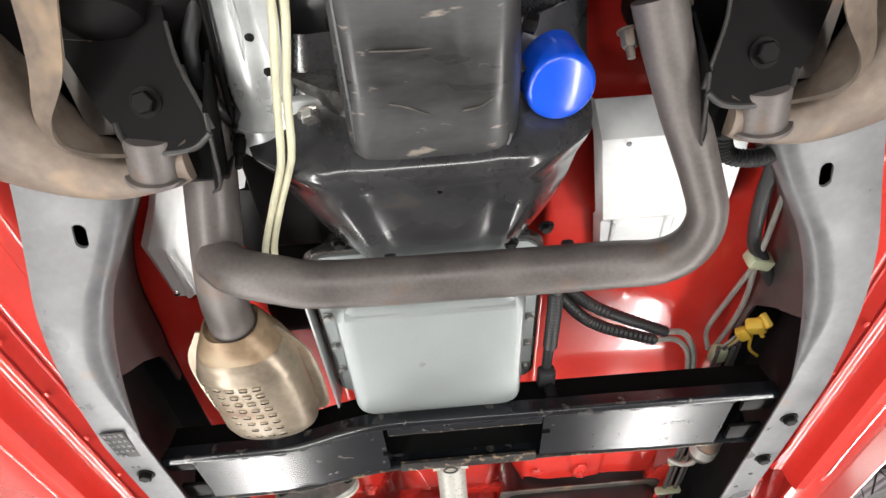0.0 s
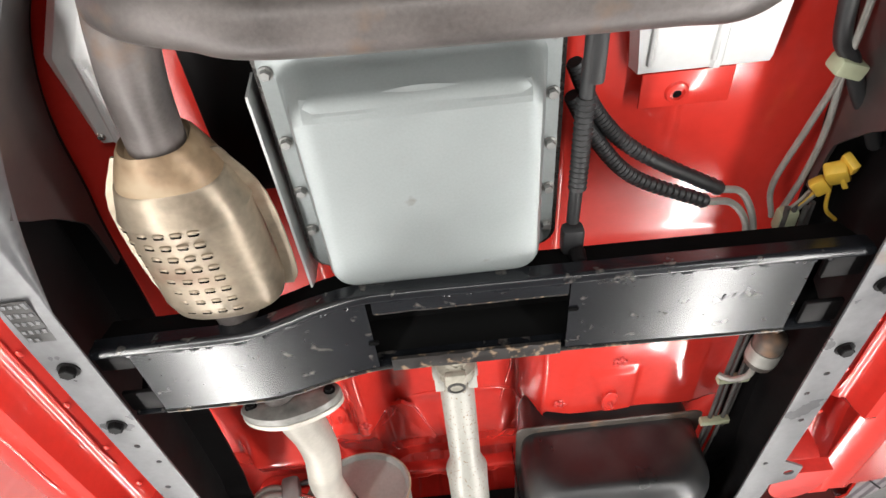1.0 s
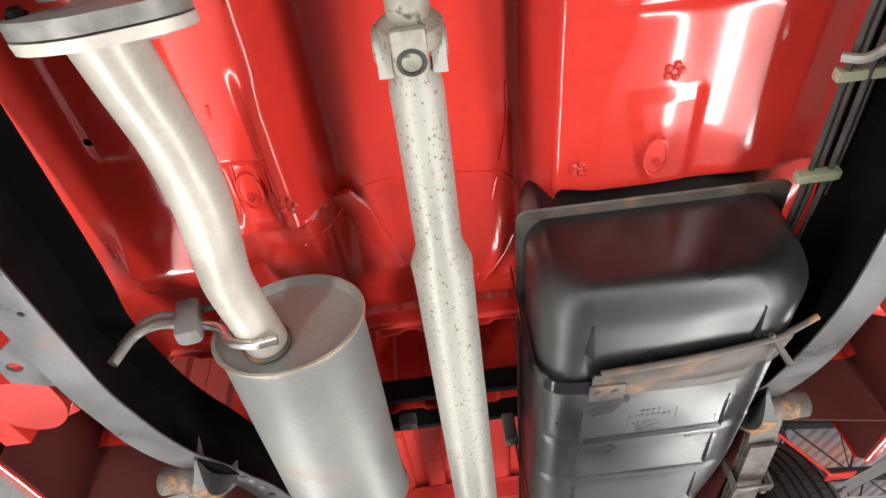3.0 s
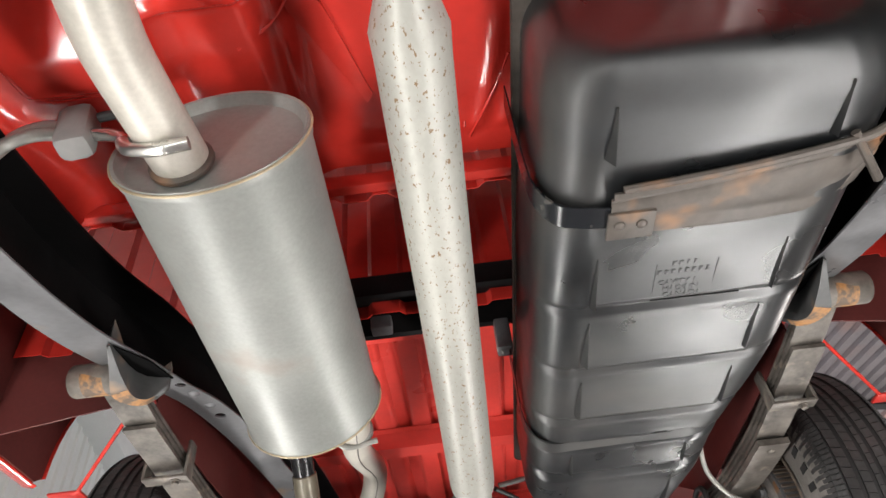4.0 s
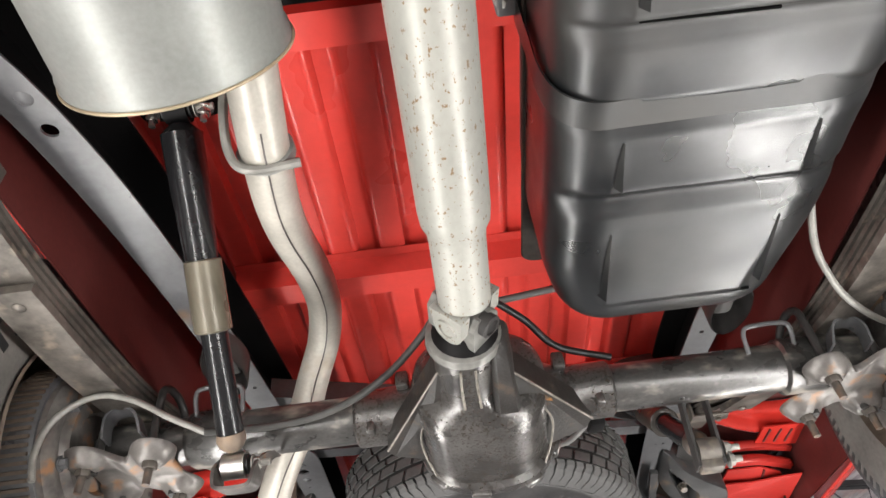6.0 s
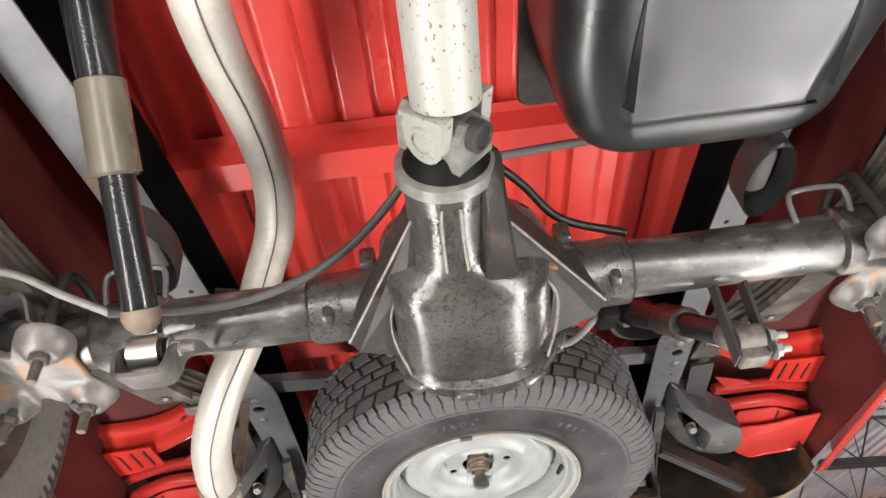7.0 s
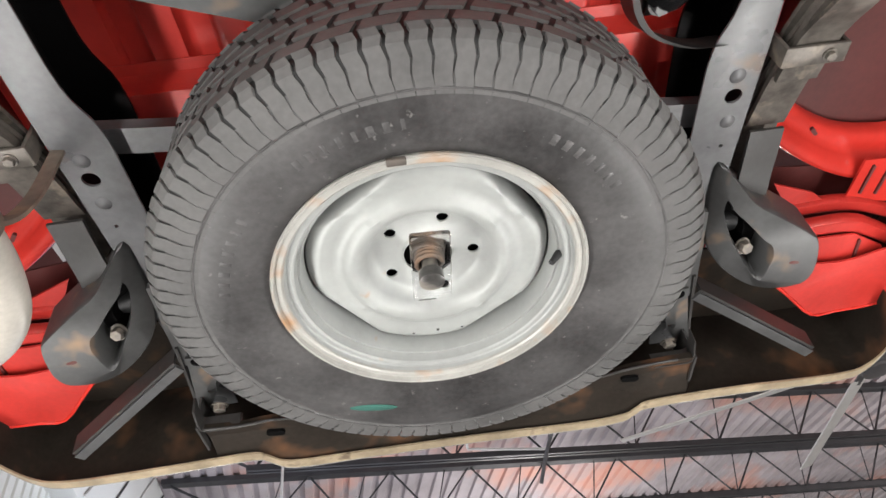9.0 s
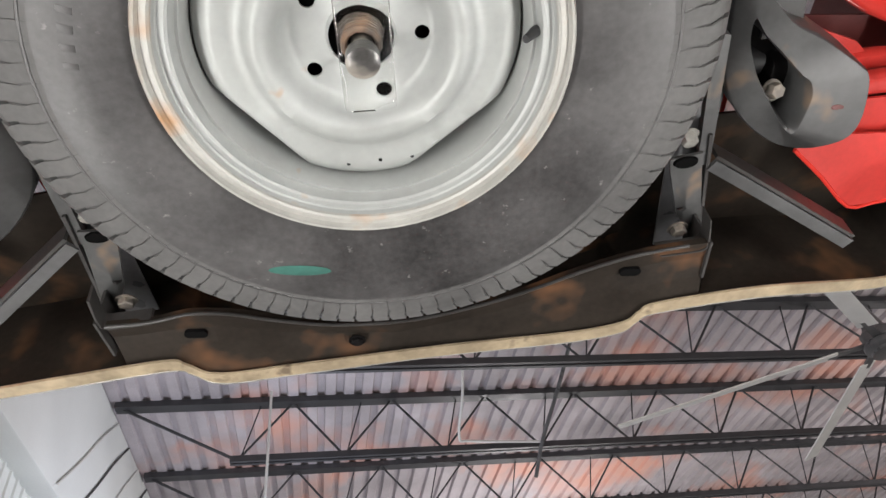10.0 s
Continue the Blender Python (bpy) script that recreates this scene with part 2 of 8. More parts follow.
SEAT = mat("rust_edged_seat_casting", (0.165, 0.152, 0.142), 0.40, metal=0.3, vary=0.5, bump=0.2, scale=26, spots=(0.30, 0.155, 0.075), spot_scale=22, spot_from=0.57, spot_to=0.68)
STARTER = mat("cast_aluminium", (0.42, 0.435, 0.43), 0.35, metal=0.45, vary=0.2, bump=0.08, scale=18)
CAST = mat("rough_cast_web", (0.022, 0.019, 0.017), 0.55, metal=0.0, vary=0.5, bump=0.45, scale=30, grain=280, coat=0.08, coat_rough=0.3, spots=(0.06, 0.04, 0.026), spot_scale=40, spot_from=0.58, spot_to=0.72)
# Lighter copy of the heat shield metal, making up for blocked light.
SIDESHIELD = mat("clean_heat_shield", (0.80, 0.805, 0.795), 0.42, vary=0.08, bump=0.03)
CABLE = mat("dusty_cable_sheath", (0.060, 0.058, 0.055), 0.5, vary=0.35, bump=0.05, scale=20)
RIDGE = mat("worn_bright_edge", (0.20, 0.18, 0.155), 0.45, metal=0.2, vary=0.6, bump=0.2, scale=60)
# Boxing plates are drawn darker and browner than the rails.
BOXING = mat("brown_black_frame_paint", (0.036, 0.031, 0.030), 0.45, vary=0.35, bump=0.06, scale=8, spots=(0.075, 0.055, 0.045), spot_scale=7, spot_from=0.55, spot_to=0.75)
CHASSIS_EDGE = mat("dark_grey_brace_paint", (0.055, 0.055, 0.056), 0.42, vary=0.35, bump=0.06, scale=14)
SHACKLE = mat("grey_shackle_paint", (0.058, 0.058, 0.058), 0.42, vary=0.4, bump=0.08, scale=10, spots=(0.26, 0.16, 0.09), spot_scale=9, spot_from=0.60, spot_to=0.76)
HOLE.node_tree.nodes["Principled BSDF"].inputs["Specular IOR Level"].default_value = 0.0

# ---------------------------------------------------------------- helpers for meshes

ORIGIN = {}


def thing(name, at, label, category, group="", kind=""):
    """An empty that carries the parts of one thing."""
    ob = new(name)
    ob.empty_display_size = 0.05
    ob.location = at
    ORIGIN[ob.name] = Vector(at)
    return tagged(ob, label, category, group, kind)


def part(name, bm, material, parent=None, label="", smooth=40.0, second=None):
    """Link a bmesh in world coordinates as one mesh object, under a thing or a part."""
    bmesh.ops.recalc_face_normals(bm, faces=bm.faces)
    lo = Vector([min(v.co[k] for v in bm.verts) for k in range(3)])
    hi = Vector([max(v.co[k] for v in bm.verts) for k in range(3)])
    mid = (lo + hi) / 2
    bmesh.ops.translate(bm, verts=bm.verts, vec=-mid)
    if smooth:
        for f in bm.faces:
            f.smooth = True
        for e in bm.edges:
            if len(e.link_faces) == 2 and e.calc_face_angle(0) > radians(smooth):
                e.smooth = False
    me = bpy.data.meshes.new(name)
    bm.to_mesh(me)
    bm.free()
    me.materials.append(material)
    if second:
        me.materials.append(second)
    ob = new(name, me)
    ORIGIN[ob.name] = mid
    if parent:
        ob.parent = parent
        ob.location = mid - ORIGIN[parent.name]
    else:
        ob.location = mid
    return tagged(ob, label) if label else ob


def V(*a):
    return Vector(a)


def smooth_path(points, n=8):
    """Catmull-Rom through the points."""
    p = [Vector(q) for q in points]
    p = [2 * p[0] - p[1]] + p + [2 * p[-1] - p[-2]]
    out = []
    for a, b, c, d in zip(p, p[1:], p[2:], p[3:]):
        for k in range(n):
            t = k / n
            out.append(0.5 * (2 * b + (c - a) * t + (2 * a - 5 * b + 4 * c - d) * t * t + (3 * b - a - 3 * c + d) * t ** 3))
    return out + [p[-2]]


def loft(bm, loops, caps=True, closed=True):
    """Bridge rings of equal length."""
    made = [[bm.verts.new(v) for v in ring] for ring in loops]
    m = len(made[0])
    for a, b in zip(made, made[1:]):
        for k in range(m if closed else m - 1):
            bm.faces.new((a[k], a[(k + 1) % m], b[(k + 1) % m], b[k]))
    if caps and closed:
        bm.faces.new(made[0])
        bm.faces.new(list(reversed(made[-1])))
    return made


def frames(path):
    """Tangent and two steady normals along a path."""
    p = [Vector(q) for q in path]
    tang = [(p[min(i + 1, len(p) - 1)] - p[max(i - 1, 0)]).normalized() for i in range(len(p))]
    side = tang[0].orthogonal().normalized()
    out = []
    for t in tang:
        side = (side - t * side.dot(t)).normalized()
        out.append((t, side, t.cross(side)))
    return out


def sweep(bm, path, radius, seg=16, caps=True):
    """A round tube along a path; radius is a number or one for each point."""
    rad = [radius] * len(path) if isinstance(radius, (int, float)) else radius
    rings = []
    for c, (t, a, b), r in zip(path, frames(path), rad):
        rings.append([Vector(c) + (a * math.cos(2 * math.pi * k / seg) + b * math.sin(2 * math.pi * k / seg)) * r for k in range(seg)])
    return loft(bm, rings, caps)


def tube(points, radius, seg=16, n=8):
    bm = bmesh.new()
    path = smooth_path(points, n)
    if not isinstance(radius, (int, float)):
        full = []
        for a, b in zip(radius, radius[1:]):
            full += [a + (b - a) * k / n for k in range(n)]
        radius = full + [radius[-1]]
    sweep(bm, path, radius, seg)
    return bm


def turned(profile, base, axis, seg=32, start=None, squash=1.0, bm=None, caps=True):
    """A lathe: profile rows (distance along the axis, radius)."""
    bm = bm or bmesh.new()
    t = Vector(axis).normalized()
    a = (Vector(start) if start else t.orthogonal())
    a = (a - t * a.dot(t)).normalized()
    b = t.cross(a)
    loops = [[Vector(base) + t * d + (a * math.cos(2 * math.pi * k / seg) + b * squash * math.sin(2 * math.pi * k / seg)) * max(r, 1e-4) for k in range(seg)] for d, r in profile]
    loft(bm, loops, caps)
    return bm


def box(bm, at, size, bev=0.003, turn=None):
    """A bevelled block in bm; turn: a 3x3 or 4x4 matrix."""
    made = bmesh.ops.create_cube(bm, size=1)["verts"]
    for v in made:
        v.co = Vector((v.co.x * size[0], v.co.y * size[1], v.co.z * size[2]))
    if bev:
        edges = {e for v in made for e in v.link_edges}
        res = bmesh.ops.bevel(bm, geom=list(edges), offset=min(bev, min(size) * 0.45), segments=2, profile=0.5, affect="EDGES")
        made = list({v for v in res["verts"]} | {v for v in made if v.is_valid})
    for v in made:
        if turn is not None:
            v.co = turn @ v.co
        v.co += Vector(at)
    return bm


def block(at, size, bev=0.003, turn=None):
    return box(bmesh.new(), at, size, bev, turn)


def rot(rx=0, ry=0, rz=0):
    return Euler([radians(a) for a in (rx, ry, rz)]).to_matrix()


def plate(points, thick, bm=None):
    """A flat plate: its outline in world points, and the vector of its thickness."""
    bm = bm or bmesh.new()
    low = [bm.verts.new(Vector(p)) for p in points]
    high = [bm.verts.new(Vector(p) + Vector(thick)) for p in points]
    bm.faces.new(low)
    bm.faces.new(list(reversed(high)))
    k = len(points)
    for i in range(k):
        bm.faces.new((low[i], low[(i + 1) % k], high[(i + 1) % k], high[i]))
    return bm


def strip(points, width_dir, width, thick_dir, thick, n=6, bm=None):
    """A flat bar bent along a path."""
    bm = bm or bmesh.new()
    w, h = Vector(width_dir).normalized() * width / 2, Vector(thick_dir).normalized() * thick / 2
    loft(bm, [[p - w - h, p + w - h, p + w + h, p - w + h] for p in (smooth_path(points, n) if n > 1 else [Vector(q) for q in points])])
    return bm


def ribbon(points, width_dir, width, thick, n=5):
    """A flat bar bent edgewise: its faces stay along width_dir while it follows the path."""
    bm = bmesh.new()
    path = smooth_path(points, n)
    w = Vector(width_dir).normalized()
    rows = []
    for k, p in enumerate(path):
        tang = (path[min(k + 1, len(path) - 1)] - path[max(k - 1, 0)]).normalized()
        out = tang.cross(w).normalized() * thick / 2
        rows.append([p - w * width / 2 - out, p + w * width / 2 - out, p + w * width / 2 + out, p - w * width / 2 + out])
    loft(bm, rows)
    return bm


def hexbolt(bm, at, axis, r=0.009, h=0.007, washer=True, shank=0.0):
    """A hexagon head with its washer, pointing along the axis."""
    t = Vector(axis).normalized()
    if washer:
        turned([(0, r * 1.35), (0.002, r * 1.35)], at, t, 16, bm=bm)
    turned([(0.002, r), (0.002 + h * 0.85, r), (0.002 + h, r * 0.86)], at, t, 6, bm=bm)
    if shank:
        turned([(0.002 + h, r * 0.55), (0.002 + h + shank, r * 0.5)], at, t, 10, bm=bm)
    return bm


def cut(ob, cutters):
    """Take the cutters' volumes out of ob's mesh."""
    me = bpy.data.meshes.new("cutter")
    for c in cutters[1:]:
        tmp = bpy.data.meshes.new("cutter_piece")
        c.to_mesh(tmp)
        cutters[0].from_mesh(tmp)
        c.free()
        bpy.data.meshes.remove(tmp)
    bmesh.ops.recalc_face_normals(cutters[0], faces=cutters[0].faces)
    cutters[0].to_mesh(me)
    cutters[0].free()
    tool = new("cutter", me)
    mod = ob.modifiers.new("holes", "BOOLEAN")
    mod.operation, mod.solver, mod.object = "DIFFERENCE", "EXACT", tool
    bpy.context.view_layer.update()
    made = bpy.data.meshes.new_from_object(ob.evaluated_get(bpy.context.evaluated_depsgraph_get()))
    ob.modifiers.clear()
    old = ob.data
    made.name = old.name
    ob.data = made
    bpy.data.meshes.remove(old)
    bpy.data.objects.remove(tool)
    bpy.data.meshes.remove(me)
    return ob


def slot(at, axis, length, width, depth, along):
    """A cutter for an oval hole."""
    bm = bmesh.new()
    t, u = Vector(axis).normalized(), Vector(along).normalized()
    w = t.cross(u)
    ring = []
    for k in range(20):
        a = 2 * math.pi * k / 20
        ring.append(u * (math.cos(a) * width / 2 + (1 if math.cos(a) > 0 else -1) * max(0, length - width) / 2) + w * math.sin(a) * width / 2)
    loft(bm, [[Vector(at) - t * depth / 2 + r for r in ring], [Vector(at) + t * depth / 2 + r for r in ring]])
    return bm


def loft_strip(pairs):
    """A thin skin between two curves."""
    bm = bmesh.new()
    loft(bm, [[a, b] for a, b in pairs], caps=False, closed=False)
    return bm


def thicken(bm, t):
    """Give an open sheet a thickness t along its normals, with closed rims."""
    bmesh.ops.recalc_face_normals(bm, faces=bm.faces)
    bm.normal_update()
    faces, rim = list(bm.faces), [e for e in bm.edges if len(e.link_faces) == 1]
    twin = {v: bm.verts.new(v.co + v.normal * t) for v in list(bm.verts)}
    for f in faces:
        bm.faces.new([twin[v] for v in reversed(f.verts)])
    for e in rim:
        a, b = e.verts
        bm.faces.new((a, b, twin[b], twin[a]))
    return bm


def step(x, a, b):
    """0 below a, 1 above b, smooth between."""
    k = min(1, max(0, (x - a) / (b - a)))
    return k * k * (3 - 2 * k)


def bump_at(x, c, w):
    """A smooth hill of half width w."""
    k = abs(x - c) / w
    return (1 - k * k) ** 2 if k < 1 else 0.0


def sheet(xs, ys, z, thick=0.0016, keep=None):
    """A pressed sheet: heights z(x, y) over a grid, with thickness."""
    bm = bmesh.new()
    grid = [[bm.verts.new((x, y, z(x, y))) for x in xs] for y in ys]
    for j in range(len(ys) - 1):
        for i in range(len(xs) - 1):
            if keep is None or keep((xs[i] + xs[i + 1]) / 2, (ys[j] + ys[j + 1]) / 2):
                bm.faces.new((grid[j][i], grid[j][i + 1], grid[j + 1][i + 1], grid[j + 1][i]))
    bmesh.ops.delete(bm, geom=[v for v in bm.verts if not v.link_faces], context="VERTS")
    thicken(bm, thick)
    return bm


def span(a, b, n):
    return [a + (b - a) * k / n for k in range(n + 1)]

# ---------------------------------------------------------------- the hall
# the hall stands at an angle to the truck: its own axes, turned 11.4 degrees
HALL = Matrix.Translation((0, 3.3, 0)) @ pose(0, 0, 0, 0, 0, 11.4)
DECK = 5.20


def in_hall(bm):
    bmesh.ops.transform(bm, matrix=HALL, verts=bm.verts)
    return bm


floor_ob = part("floor", in_hall(block((5, 5, -0.05), (26, 36, 0.1), 0)), CONCRETE)
tagged(floor_ob, "pale smooth concrete floor of the workshop", "floor", kind="structure")
for name, at, size in (("wall_north", (5, 22.9, 2.6), (26, 0.2, 5.2)), ("wall_south", (5, -12.9, 2.6), (26, 0.2, 5.2)), ("wall_east", (17.9, 5, 2.6), (0.2, 36, 5.2))):
    tagged(part(name, in_hall(block(at, size, 0)), WALLPAINT), "plain pale painted workshop wall", "wall", kind="structure")


def ribbed_wall():
    """The near side wall: pale ribbed panels below, a smooth concrete band above."""
    bm = bmesh.new()
    rows, y = [], -12.8
    while y < 22.6:
        rows += [(y, -2.30), (y + 0.10, -2.30), (y + 0.112, -2.285), (y + 0.138, -2.285)]
        y += 0.15
    loft(bm, [[V(x, y, z) for y, x in rows] for z in (0.0, 3.9)], caps=False, closed=False)
    thicken(bm, 0.01)
    return in_hall(bm)


wall = part("wall_west", ribbed_wall(), WALLPAINT, smooth=0)
tagged(wall, "pale ribbed workshop wall panels", "wall", kind="structure")
tagged(part("trim", in_hall(block((-2.22, 5, 4.54), (0.26, 36, 1.30), 0.02)), WALLPAINT), "smooth pale concrete band above the wall panels", "wall", kind="structure")
for k in range(5):
    y0 = 5.8 + 0.55 * k
    t = thing("wall_cable", HALL @ V(-2.08, y0, 4.6), "thin cable clipped to the wall band", "cable", "wall cables")
    part("cable", in_hall(tube([(-2.078, y0 + 1.1, 5.15), (-2.075, y0 + 0.7, 4.78), (-2.078, y0 + 0.3, 4.34), (-2.078, y0 - 0.1, 3.95)], 0.011, 6)), JOIST if k % 2 else WHITE, t)


def roof_sheet():
    bm = bmesh.new()
    rows, x = [], -2.3
    while x < 17.8:
        rows += [(x, DECK), (x + 0.105, DECK), (x + 0.120, DECK + 0.045), (x + 0.185, DECK + 0.045)]
        x += 0.20
    loft(bm, [[V(a, -12.8, z) for a, z in rows], [V(a, 22.8, z) for a, z in rows]], caps=False, closed=False)
    thicken(bm, 0.006)
    return in_hall(bm)


tagged(part("ceiling", roof_sheet(), ROOF, smooth=0), "corrugated metal roof deck of the workshop", "ceiling", kind="structure")


def roof_joist(y):
    """An open-web bar joist across the hall."""
    t = thing("roof_joist", HALL @ V(7.8, y, DECK), "dark steel open-web joist under the roof deck", "joist", "roof joists")
    top, low, x0, x1 = DECK - 0.04, DECK - 0.68, -2.05, 17.8
    bm = block(((x0 + x1) / 2, y, top + 0.01), (x1 - x0, 0.14, 0.07), 0)
    part("top_chord", in_hall(bm), JOIST, t)
    bm = bmesh.new()
    for d in (-0.032, 0.032):
        box(bm, ((x0 + 1.2 + x1) / 2, y + d, low), (x1 - x0 - 1.2, 0.034, 0.065), 0)
    part("bottom_chord", in_hall(bm), JOIST, t)
    n = int((x1 - x0 - 1.27) / 0.535)
    a = x0 + 1.27
    part("end_strut", in_hall(tube([(x0 + 0.05, y, top), (a, y, low)], 0.016, 6, 1)), JOIST, t)
    for k in range(n):
        b = a + 0.535
        za, zb = (low, top) if k % 2 == 0 else (top, low)
        part("web_bar", in_hall(tube([(a, y, za), (b, y, zb)], 0.013, 6, 1)), JOIST, t)
        if k % 2 == 0:
            part("web_post", in_hall(tube([(a + 0.02, y + 0.01, low), (a + 0.20, y + 0.01, top)], 0.008, 6, 1)), JOIST, t)
        a = b
    return t


first = roof_joist(4.95)
for k in range(1, 9):
    copy_thing(first, Matrix.Translation(HALL @ V(7.8, 4.95 + 1.65 * k, DECK)))


def ceiling_fan():
    hub = V(2.95, 7.13, 3.45)
    t = thing("ceiling_fan", hub, "large ceiling fan at rest with long white blades", "ceiling fan")
    part("motor", turned([(-0.10, 0.05), (-0.09, 0.10), (0.06, 0.11), (0.10, 0.07), (0.25, 0.04)], hub, (0, 0, 1), 24), CHASSIS, t)
    part("motor_ring", turned([(-0.07, 0.100), (-0.05, 0.125), (-0.02, 0.125), (0.0, 0.106)], hub, (0, 0, 1), 28), CHASSIS, t)
    part("down_rod", turned([(0.2, 0.025), (DECK - 3.45, 0.025)], hub, (0, 0, 1), 10), JOIST, t)
    for k in range(5):
        q = radians(85 + 72 * k)
        d = V(math.cos(q), math.sin(q), 0)
        w = d.cross(V(0, 0, 1)).normalized()
        part("blade_arm", strip([hub + d * 0.10, hub + d * 0.34], w, 0.05, (0, 0, 1), 0.012, 1), CHASSIS, t)
        part("blade", strip([hub + d * 0.28, hub + d * 1.0, hub + d * 1.80], w + V(0, 0, 0.25), 0.12, (0, 0, 1), 0.012, 3), WHITE, t)
    return t


ceiling_fan()
for pts, r in ((((-1.73, 9.5, DECK), (-1.73, 9.5, 4.6), (-1.74, 9.52, 2.6)), 0.014), (((1.50, 9.27, DECK), (1.30, 9.66, 4.85), (1.08, 10.06, 4.50), (0.95, 10.3, 4.2)), 0.022), (((0.33, 9.28, DECK), (0.28, 9.5, 4.85), (0.19, 9.85, 4.56), (0.32, 9.93, 4.53), (1.05, 10.10, 4.50)), 0.014)):
    t = thing("hanging_conduit", pts[0], "thin pale conduit hanging from the roof joists", "conduit", "hanging conduits")
    part("conduit", tube(pts, r, 8, 5), WHITE if r < 0.02 else CHASSIS, t)

# ---------------------------------------------------------------- the truck's frame

RAIL = [  # y, inner x, outer x, underside z, height
    (0.42, 0.36, 0.50, 1.935, 0.12), (0.52, 0.385, 0.525, 1.918, 0.12), (0.60, 0.425, 0.545, 1.900, 0.125), (0.68, 0.468, 0.560, 1.872, 0.145),
    (0.78, 0.496, 0.566, 1.845, 0.170), (0.90, 0.504, 0.566, 1.826, 0.188), (1.02, 0.506, 0.566, 1.82, 0.182), (1.60, 0.506, 0.562, 1.82, 0.150),
    (1.74, 0.510, 0.566, 1.826, 0.13), (1.86, 0.520, 0.580, 1.850, 0.13), (1.98, 0.528, 0.596, 1.878, 0.13), (2.10, 0.528, 0.600, 1.908, 0.13),
    (2.22, 0.516, 0.594, 1.942, 0.125), (2.34, 0.512, 0.578, 1.975, 0.12), (2.46, 0.490, 0.556, 2.000, 0.115), (2.62, 0.466, 0.534, 2.014, 0.11),
    (2.82, 0.446, 0.512, 2.018, 0.11), (3.05, 0.428, 0.492, 2.018, 0.11), (3.30, 0.417, 0.472, 2.020, 0.11), (3.43, 0.416, 0.472, 2.022, 0.11), (3.50, 0.397, 0.474, 2.024, 0.11),
    (3.60, 0.398, 0.475, 2.026, 0.11), (3.90, 0.412, 0.480, 2.030, 0.11), (4.20, 0.430, 0.490, 2.030, 0.11)]


def rail_rows(y0=0, y1=9, n=4):
    rows = smooth_path([(a, b, z) for _, a, b, z, _ in RAIL], n)
    ys = smooth_path([(y, h, 0) for y, *_, h in RAIL], n)
    return [(p.x, r.x, r.y, r.z, p.y) for p, r in zip(ys, rows) if y0 <= p.x <= y1]


def fillet(y):
    return 0.0012 + 0.034 * (1 - step(y, 0.74, 0.95))


def frame_rail(s):
    t = thing("frame_rail", (s * 0.53, 1.3, 1.82), "grey painted steel channel side rail of the truck frame", "frame rail", "frame rails")
    loops, e = [], 0.0045
    for y, a, b, z, h in rail_rows():
        r = fillet(y)
        bend = [(a + r - r * math.sin(q), z + r - r * math.cos(q)) for q in span(math.pi / 2, 0, 6)]
        loops.append([V(s * x, y, q) for x, q in (*bend, (b, z), (b, z + h), (a, z + h), (a, z + h - e), (b - e, z + h - e), (b - e, z + e), (a + r, z + e))])
    bm = bmesh.new()
    made = loft(bm, loops)
    # The channel's inner faces are black to stand in for shade inside it.
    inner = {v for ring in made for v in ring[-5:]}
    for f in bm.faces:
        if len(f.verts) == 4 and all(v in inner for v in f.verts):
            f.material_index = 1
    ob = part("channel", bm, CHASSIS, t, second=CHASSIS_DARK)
    holes = [slot((s * 0.466, 0.573, 1.91), (0, 0, 1), 0.034, 0.017, 0.1, (s * 0.15, 1, 0))]
    for x, y, z, r in ((0.535, 1.255, 1.82, 0.010), (0.522, 1.31, 1.82, 0.009), (0.541, 1.40, 1.82, 0.010), (0.525, 1.56, 1.82, 0.009),
                       (0.525, 2.345, 1.975, 0.020), (0.512, 2.515, 2.005, 0.022), (0.446, 3.577, 2.025, 0.025), (0.451, 3.668, 2.026, 0.006),
                       (0.455, 3.728, 2.028, 0.008), (0.450, 2.96, 2.018, 0.009), (0.447, 3.17, 2.018, 0.009)):
        holes.append(slot((s * x, y, z), (0, 0, 1), r, r, 0.06, (0, 1, 0)))
    cut(ob, holes)
    bm = bmesh.new()
    loops = [[V(s * (a + 0.0005), y, z + fillet(y)), V(s * (a + 0.006), y, z + fillet(y)), V(s * (a + 0.006), y, z + h), V(s * (a + 0.0005), y, z + h)] for y, a, b, z, h in rail_rows(0.40, 0.80)]
    loops += [[V(s * (a + 0.001), y, z + h - (h - 0.002) * k), V(s * (a + 0.006), y, z + h - (h - 0.002) * k), V(s * (a + 0.006), y, z + h), V(s * (a + 0.001), y, z + h)] for (y, a, b, z, h), k in zip(rail_rows(0.801, 1.10), (0.92, 0.72, 0.50, 0.34, 0.24, 0.18, 0.14, 0.10, 0.08, 0.06, 0.05, 0.04))]
    loft(bm, loops)
    part("boxing_plate", bm, BOXING, t, "dark brown boxing plate")
    for y in (1.041, 1.188):
        part("bolt", hexbolt(bmesh.new(), (s * 0.538, y, 1.82), (0, 0, -1), 0.011, 0.009), CHASSIS_DARK, t)
    if s < 0:
        patch = part("stamped_patch", block((-0.5405, 0.945, 1.8215), (0.036, 0.085, 0.002), 0.001), BRACKET, t, "dark stamped patch too worn to read")
        rng = random.Random(8)
        for k in range(18):
            part("stamped_mark", block((-0.553 + 0.0085 * (k % 4) , 0.910 + 0.016 * (k // 4), 1.8198), (0.005, 0.009 * rng.uniform(0.6, 1.2), 0.0012), 0.0004, rot(0, 0, rng.uniform(-20, 20))), CHASSIS, patch)
